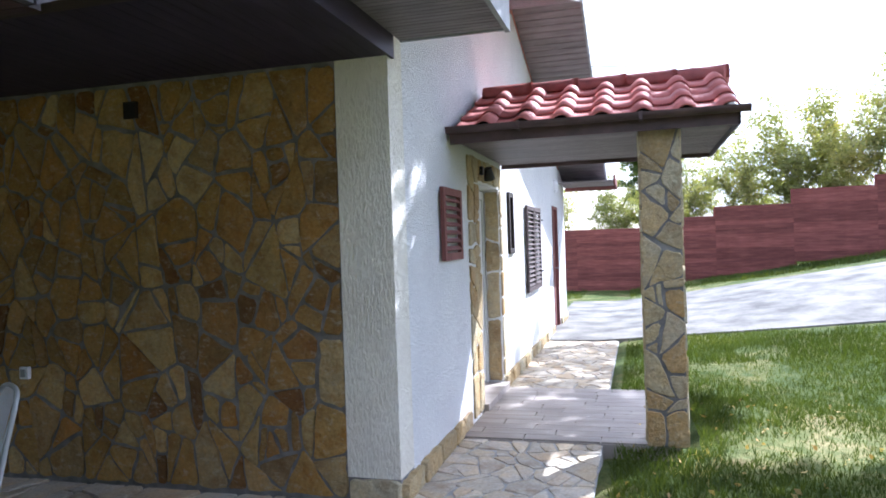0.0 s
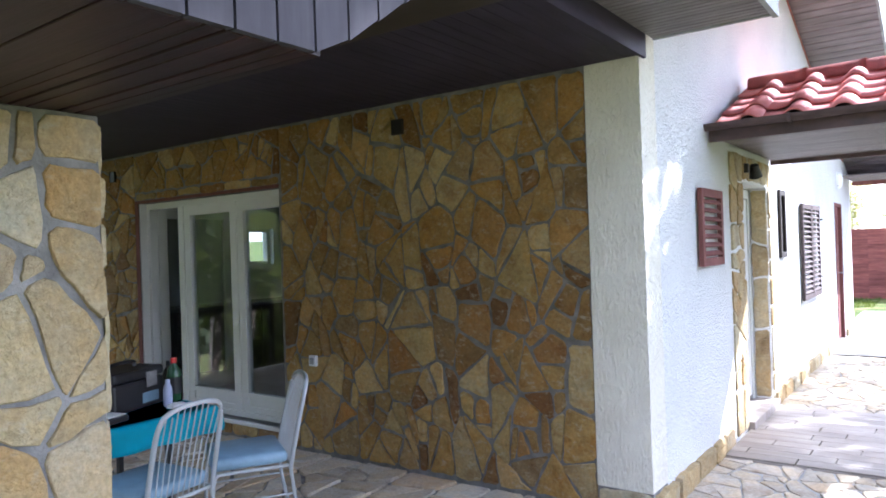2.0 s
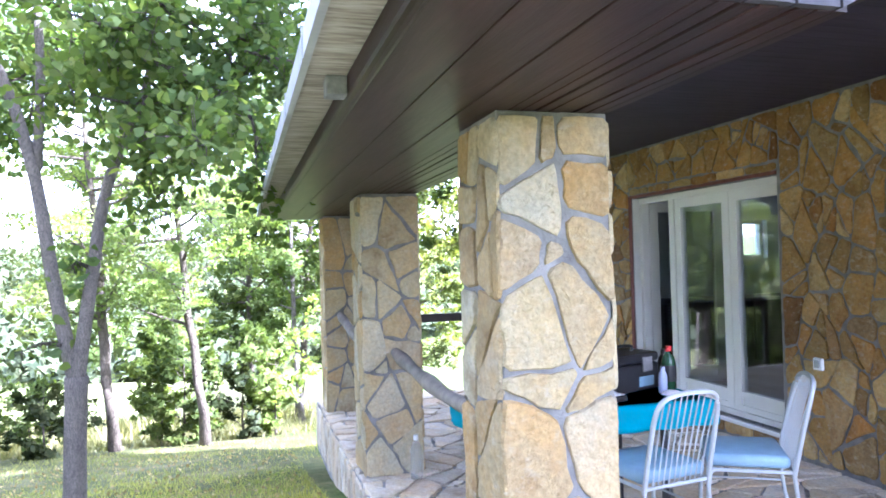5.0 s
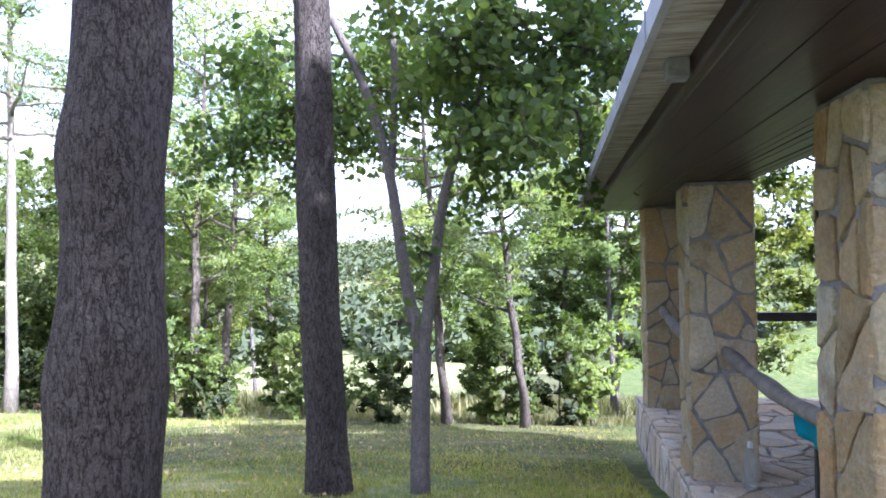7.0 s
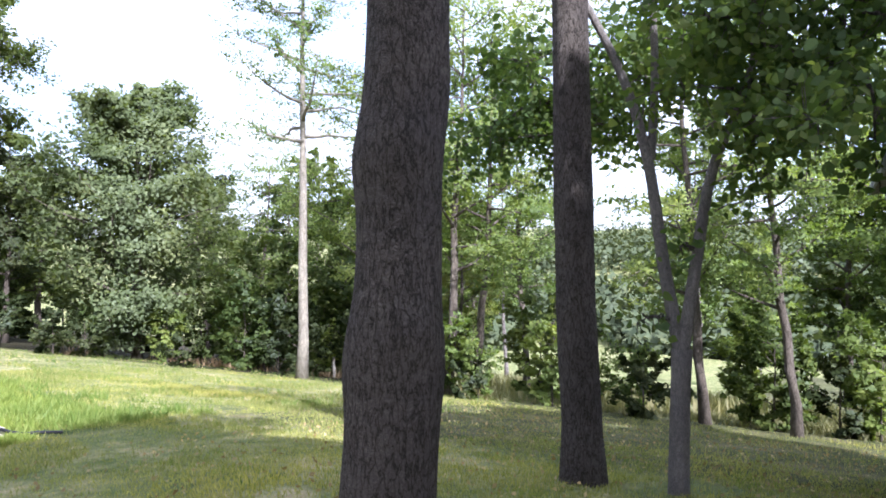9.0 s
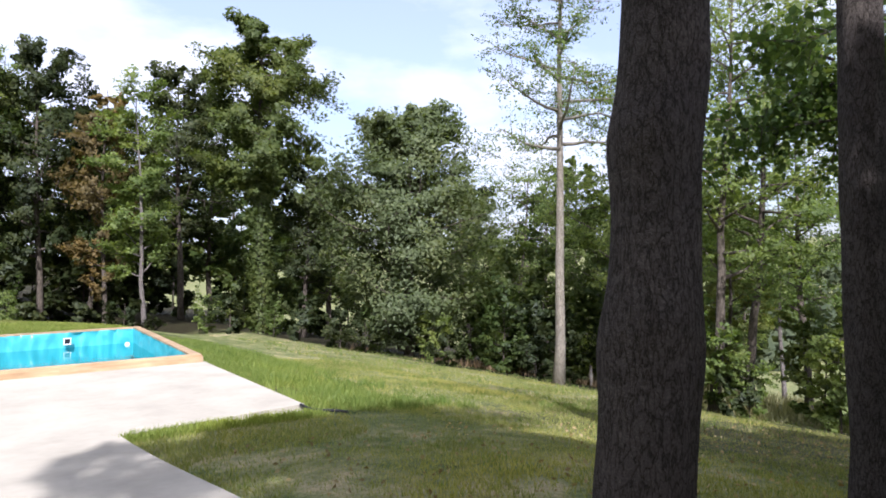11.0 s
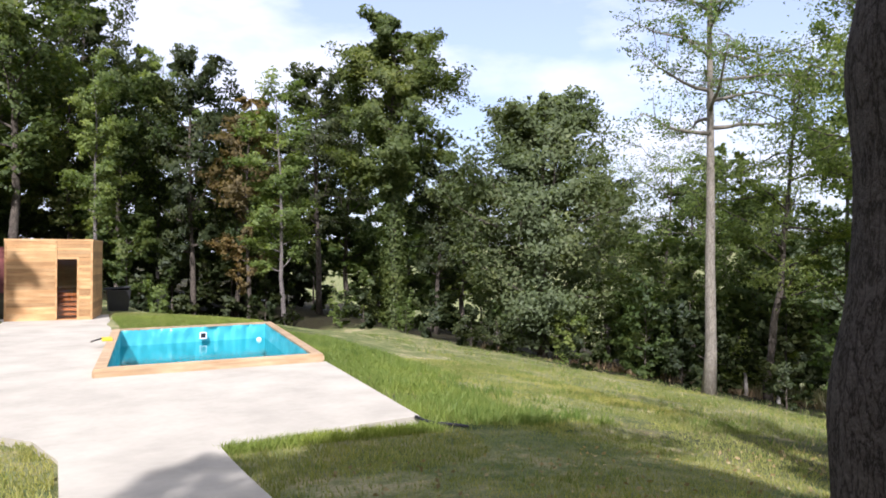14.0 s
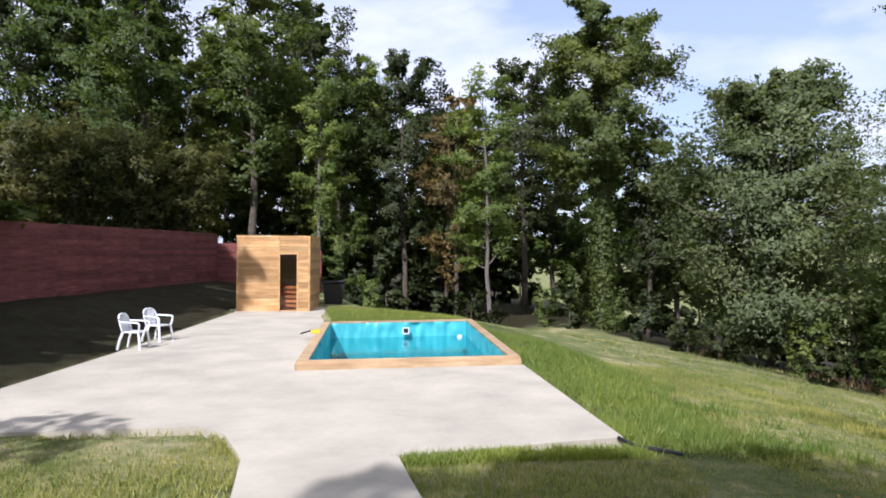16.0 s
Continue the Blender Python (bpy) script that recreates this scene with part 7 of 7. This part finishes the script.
def stone_mesh(poly, joint, depth, rng, frame_m, edge_free=None):
    """One flat stone with a chipped outline, a chamfer and an uneven face."""
    clean = [p for p, q in zip(poly, poly[1:] + poly[:1]) if math.hypot(p[0] - q[0], p[1] - q[1]) > 0.02]
    if len(clean) < 3:
        return None
    cx, cy = sum(p[0] for p in clean) / len(clean), sum(p[1] for p in clean) / len(clean)
    n = len(clean)
    joint *= rng.uniform(0.65, 1.5)
    ins = []
    for i in range(n):
        a, b, c = clean[i - 1], clean[i], clean[(i + 1) % n]
        n1, n2 = (b[1] - a[1], a[0] - b[0]), (c[1] - b[1], b[0] - c[0])
        l1, l2 = math.hypot(*n1), math.hypot(*n2)
        n1, n2 = (n1[0] / l1, n1[1] / l1), (n2[0] / l2, n2[1] / l2)
        s = 1 + n1[0] * n2[0] + n1[1] * n2[1]
        k = joint / max(s, 0.7)
        ins.append((b[0] - (n1[0] + n2[0]) * k, b[1] - (n1[1] + n2[1]) * k))
    ring = []
    for p, q in zip(ins, ins[1:] + ins[:1]):
        ln = math.hypot(q[0] - p[0], q[1] - p[1])
        e = min(0.028, ln * 0.22) / max(ln, 1e-6) * rng.uniform(0.2, 1.2)
        ring.append((p[0] + (q[0] - p[0]) * e, p[1] + (q[1] - p[1]) * e))
        if ln > 0.07:
            m = max(1, min(3, int(ln / 0.11)))
            for k in range(m):
                t = (k + 1) / (m + 1)
                j = min(0.011, ln * 0.06)
                ring.append((p[0] + (q[0] - p[0]) * t + rng.uniform(-j, j), p[1] + (q[1] - p[1]) * t + rng.uniform(-j, j)))
        ring.append((q[0] - (q[0] - p[0]) * e, q[1] - (q[1] - p[1]) * e))
    n = len(ring)
    verts, faces = [], []
    tilt = (rng.uniform(-0.03, 0.03), rng.uniform(-0.03, 0.03))
    for x, y in ring:
        verts.append((x, y, -0.004))
    for x, y in ring:
        verts.append((x + (cx - x) * 0.02, y + (cy - y) * 0.02, depth * 0.65))
    for x, y in ring:
        f = 0.045 + 0.02 * rng.random()
        verts.append((x + (cx - x) * f, y + (cy - y) * f, depth + (x - cx) * tilt[0] + (y - cy) * tilt[1] + rng.uniform(-0.002, 0.002)))
    verts.append((cx, cy, depth * (1.1 + 0.25 * rng.random())))
    for i in range(n):
        k = (i + 1) % n
        faces += [(i, k, n + k, n + i), (n + i, n + k, 2 * n + k, 2 * n + i), (2 * n + i, 2 * n + k, 3 * n)]
    me = bpy.data.meshes.new("stone")
    me.from_pydata([tuple(frame_m @ Vector(v)) for v in verts], [], faces)
    return me


def clad(parent, name, mat, o, u, v, w, h, size, seed, joint=0.0092, depth=0.012, stretch=1.0, hole=None):
    """Covers a rectangle with stones: o its corner, u and v its sides."""
    u, v = Vector(u).normalized(), Vector(v).normalized()
    nrm = u.cross(v)
    fm = Matrix(((u.x, v.x, nrm.x, o[0]), (u.y, v.y, nrm.y, o[1]), (u.z, v.z, nrm.z, o[2]), (0, 0, 0, 1)))
    rng = random.Random(seed + 77)
    for poly in cells(w, h, size, seed, stretch):
        if hole and hole(sum(p[0] for p in poly) / len(poly), sum(p[1] for p in poly) / len(poly)):
            continue
        me = stone_mesh(poly, joint, depth * rng.uniform(0.75, 1.3), rng, fm)
        if me is None:
            continue
        me.materials.append(M[mat])
        ob = new(name, me)
        ob.parent = parent


veranda_wall = bpy.data.objects["wall_veranda"]
Yc = WY - 0.002
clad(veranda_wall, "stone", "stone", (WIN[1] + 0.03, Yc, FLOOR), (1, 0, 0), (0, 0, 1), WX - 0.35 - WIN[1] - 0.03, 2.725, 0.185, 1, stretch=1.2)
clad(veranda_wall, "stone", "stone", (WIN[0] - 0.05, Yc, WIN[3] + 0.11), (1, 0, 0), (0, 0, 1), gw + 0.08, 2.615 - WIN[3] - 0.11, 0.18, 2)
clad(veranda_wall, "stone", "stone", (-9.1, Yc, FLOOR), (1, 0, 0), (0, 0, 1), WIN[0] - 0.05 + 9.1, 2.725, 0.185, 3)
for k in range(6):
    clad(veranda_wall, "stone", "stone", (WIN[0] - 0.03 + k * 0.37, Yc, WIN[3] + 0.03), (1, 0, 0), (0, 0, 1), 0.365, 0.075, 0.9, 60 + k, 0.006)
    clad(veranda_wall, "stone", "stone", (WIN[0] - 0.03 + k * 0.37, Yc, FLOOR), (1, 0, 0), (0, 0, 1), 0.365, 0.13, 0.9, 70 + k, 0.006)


def stone_pillar(label, x0, x1, y0, y1, z0, z1, size, seed, mat, faces="ENWS", stretch=1.0):
    p = thing("stone_pillar", label, "pillar", "stone pillars")
    part("core", boxes((x0 + 0.012, x1 - 0.012, y0 + 0.012, y1 - 0.012, z0, z1), bev=0.006), "mortar", p, "grey mortar core")
    h = z1 - z0 - 0.01
    i = 0.012
    if "E" in faces:
        clad(p, "stone", mat, (x1 - i, y0, z0), (0, 1, 0), (0, 0, 1), y1 - y0, h, size, seed, 0.0088, 0.012, stretch)
    if "S" in faces:
        clad(p, "stone", mat, (x0, y0 + i, z0), (1, 0, 0), (0, 0, 1), x1 - x0, h, size, seed + 1, 0.0088, 0.012, stretch)
    if "W" in faces:
        clad(p, "stone", mat, (x0 + i, y1, z0), (0, -1, 0), (0, 0, 1), y1 - y0, h, size, seed + 2, 0.0088, 0.012, stretch)
    if "N" in faces:
        clad(p, "stone", mat, (x1, y1 - i, z0), (-1, 0, 0), (0, 0, 1), x1 - x0, h, size, seed + 3, 0.0088, 0.012, stretch)
    return p


stone_pillar("pale ochre stone-clad veranda pillar beside the table", -3.40, -2.95, 1.41, 1.86, FLOOR - 0.02, 2.0, 0.22, 101, "pillar_stone", stretch=1.15)
stone_pillar("ochre stone-clad veranda pillar in shade", -6.32, -5.89, 1.41, 1.87, FLOOR - 0.02, 2.0, 0.22, 111, "pillar_stone", stretch=1.15)
stone_pillar("ochre stone-clad pillar at the end of the veranda", -8.78, -8.33, 1.41, 1.87, FLOOR - 0.02, 2.0, 0.22, 121, "pillar_stone", stretch=1.15)
stone_pillar("slim ochre stone-clad post carrying the entrance canopy", -0.665, -0.355, 6.10, 6.40, -0.12, 2.29, 0.17, 131, "pillar_stone", stretch=1.15)

# stone surround of the entrance
gable_wall = bpy.data.objects["wall_gable"]
Xc = WX + 0.002
clad(gable_wall, "stone", "pillar_stone", (Xc, 6.62, -0.10), (0, 1, 0), (0, 0, 1), 0.43, 2.36, 0.22, 141)
clad(gable_wall, "stone", "pillar_stone", (Xc, 7.05, 2.04), (0, 1, 0), (0, 0, 1), 1.0, 0.22, 0.24, 142)
clad(gable_wall, "stone", "pillar_stone", (Xc, 8.06, -0.10), (0, 1, 0), (0, 0, 1), 0.14, 2.36, 0.24, 143)
clad(gable_wall, "stone", "pillar_stone", (WX - 0.16, 8.048, -0.04), (1, 0, 0), (0, 0, 1), 0.16, 2.05, 0.24, 144)
# socle along the gable wall and under the pier
yy, k = WY - 0.01, 0
rs2 = random.Random(12)
while yy < 14.9:
    ln = rs2.uniform(0.28, 0.5)
    if not 6.6 < yy + ln / 2 < 8.2 and not 12.8 < yy + ln / 2 < 13.65:
        clad(gable_wall, "stone", "pillar_stone", (Xc, yy, -0.14), (0, 1, 0), (0, 0, 1), ln, 0.165, 2.0, 200 + k, 0.007, 0.032)
    yy += ln
    k += 1
pier = bpy.data.objects["wall_pier"]
part("socle_core", boxes((WX - 0.35, WX, WY - 0.01, WY + 0.24, -0.3, 0.029)), "mortar", pier)
clad(pier, "stone", "pillar_stone", (WX - 0.34, WY - 0.012, -0.12), (1, 0, 0), (0, 0, 1), 0.35, 0.145, 2.0, 230, 0.006, 0.025)

# flags of the veranda floor, its edge, and the path
vf = bpy.data.objects["floor_veranda"]
clad(vf, "flagstone", "flag", (-9.1, 1.365, FLOOR - 0.034), (1, 0, 0), (0, 1, 0), 7.5, WY - 1.375, 0.23, 301, 0.010, 0.022, 1.15)
clad(vf, "stone", "flag", (-9.1, 1.382, -0.62), (1, 0, 0), (0, 0, 1), 7.5, 0.47, 0.24, 302, 0.012, 0.018, 1.2)
pf = bpy.data.objects["floor_path"]
clad(pf, "flagstone", "flag", (-2.10, 2.0, -0.129), (1, 0, 0), (0, 1, 0), 1.11, 4.11, 0.19, 303, 0.0065, 0.014)
clad(pf, "flagstone", "flag", (-2.10, 7.99, -0.129), (1, 0, 0), (0, 1, 0), 1.08, 4.95, 0.19, 304, 0.0065, 0.014)

# ---- grass blades on the near lawns ----
def grass(name, boxes_n, seed, label, mat="blade", clumped=0.0):
    rng = np.random.default_rng(seed)
    P, Hh = [], []
    for (x0, x1, y0, y1, n, h) in boxes_n:
        p = np.stack([rng.uniform(x0, x1, n), rng.uniform(y0, y1, n)], 1)
        bare = np.array([noise.noise((a * 0.9, b * 0.9, 7.0)) for a, b in p])
        p = p[(bare < 0.22) | (rng.random(n) < 0.25)]
        if clumped:
            p = p[np.array([noise.noise((a * 1.6, b * 1.6, 2.0)) + 0.6 * noise.noise((a * 5, b * 5, 4.0)) > clumped for a, b in p], bool)]
        keep = ~(inside(p[:, 0], p[:, 1], DECK) | inside(p[:, 0], p[:, 1], POOL)
                 | ((p[:, 0] < -0.27) & (p[:, 1] > 6.08) & (p[:, 1] < 8.02)) | ((p[:, 0] < -0.97) & (p[:, 0] > -2.2) & (p[:, 1] > 2.0)))
        worn_spot = np.exp(-((p[:, 0] - 0.55) / 0.7) ** 2 - ((p[:, 1] - 6.4) / 0.9) ** 2)
        p = p[keep & (rng.random(len(p)) > 0.85 * worn_spot)]
        P.append(p)
        Hh.append(h * rng.uniform(0.5, 1.4, len(p)))
    p, h = np.concatenate(P), np.concatenate(Hh)
    n = len(p)
    z = gz(p[:, 0], p[:, 1])
    a = rng.uniform(0, 6.283, n)
    w = 0.003 + 0.055 * h
    lean = rng.normal(size=(n, 2)) * h[:, None] * 0.45
    b = np.stack([p[:, 0], p[:, 1], z - 0.01], 1)
    s = np.stack([np.cos(a) * w, np.sin(a) * w, np.zeros(n)], 1)
    t = b + np.concatenate([lean, (h + 0.01)[:, None]], 1)
    v = np.stack([b - s, b + s, t], 1).reshape(-1, 3)
    me = bpy.data.meshes.new(name)
    me.vertices.add(n * 3)
    me.vertices.foreach_set("co", v.ravel().astype(np.float32))
    me.loops.add(n * 3)
    me.loops.foreach_set("vertex_index", np.arange(n * 3, dtype=np.int32))
    me.polygons.add(n)
    me.polygons.foreach_set("loop_start", np.arange(0, n * 3, 3, dtype=np.int32))
    me.materials.append(M[mat])
    me.update(calc_edges=True)
    return tagged(new(name, me), label, "grass", kind="stuff")


grass("grass", [(-0.9, 4.5, 3.2, 8.0, 70000, 0.05), (-0.9, 6.0, 8.0, 11.9, 40000, 0.06), (-3, 8, 19.4, 22.4, 14000, 0.08)], 50, "lush green lawn grass beside the path", "lush_blade")
grass("grass", [(-6.3, -4.7, -11.5, -6.7, 14000, 0.10), (-7.4, -5.2, -17.5, -11.0, 20000, 0.10), (-6.5, -2.6, -20.5, -17.0, 20000, 0.08), (-4.7, -2.54, -6.72, -6.46, 4500, 0.07), (-2.54, -2.35, -6.6, 0.8, 2500, 0.05)], 52, "taller lush grass on the bank beside the pool", "bank_blade")
grass("grass", [(-6.8, -2.55, -6.6, 1.2, 66000, 0.036), (-9.5, -6.8, -6.6, 1.2, 18000, 0.034), (-10, -4.6, -14, -6.6, 60000, 0.045), (-1.25, 3.0, -7.9, -3.0, 50000, 0.042), (-6.6, -2.7, -22, -16.9, 26000, 0.05),
                (-16, -9.5, -16, -6, 24000, 0.05), (-16, -9.5, -6, 2, 9000, 0.045)], 51, "short dry green lawn grass, thin in patches")

grass("grass_tufts", [(-10, -4.8, -14, -6.6, 22000, 0.07), (-18, -9, -24, -5, 24000, 0.09), (-7.4, -5.1, -17.5, -6.8, 16000, 0.13), (-9, -2.6, -6.6, 1.0, 14000, 0.045), (-1.2, 3.0, -7.9, -3, 8000, 0.055)], 54,
      "darker tufts and broad weeds in the lawn", "tuft", 0.16)
grass("meadow", [(-20, -16.4, -10, 3, 4500, 0.20), (-32, -20, -16, 6, 9000, 0.5)], 56, "tall rough meadow grass below the lawn", "meadow_blade", 0.0)
grass("straw", [(-10, -4.6, -14, -6.4, 12000, 0.05), (-18, -9, -24, -5, 14000, 0.07), (-9, -2.6, -6.6, 1.0, 9000, 0.035), (-0.8, 3.5, 3.0, 7.0, 9000, 0.03)], 55, "dry straw-coloured grass in the lawn", "straw", 0.22)

# dry weeds where the lawn meets the wood
weeds = []
for i in range(11, 22):
    f = i / 21
    x, y = -11.5 - 8.5 * f, -29.6 + 16.5 * f
    x, y, q = x + rt.uniform(-1.4, 0.6), y + rt.uniform(-1.2, 0.6), rt.uniform(0.4, 1.1)
    weeds.append((x - q, x + q, y - q, y + q, int(150 * q), 0.28))
grass("dry_weeds", weeds, 53, "dry brown weeds along the edge of the wood", "dry_blade")
# fallen leaves on the lawn
rng_l = np.random.default_rng(60)
lx, ly = np.concatenate([rng_l.uniform(-13, -3, 1500), rng_l.uniform(-0.9, 4, 260)]), np.concatenate([rng_l.uniform(-5.5, 1.2, 1500), rng_l.uniform(3, 8, 260)])
ok = ~inside(lx, ly, DECK)
lx, ly = lx[ok], ly[ok]
fallen = new("fallen_leaves", leaf_mesh("fallen_leaves", np.stack([lx, ly, gz(lx, ly) + 0.035], 1), 0.045, "fallen_leaf", rng_l, 0.0, 0.6))
tagged(fallen, "dry yellow-brown leaves scattered on the lawn", "leaves", kind="stuff")
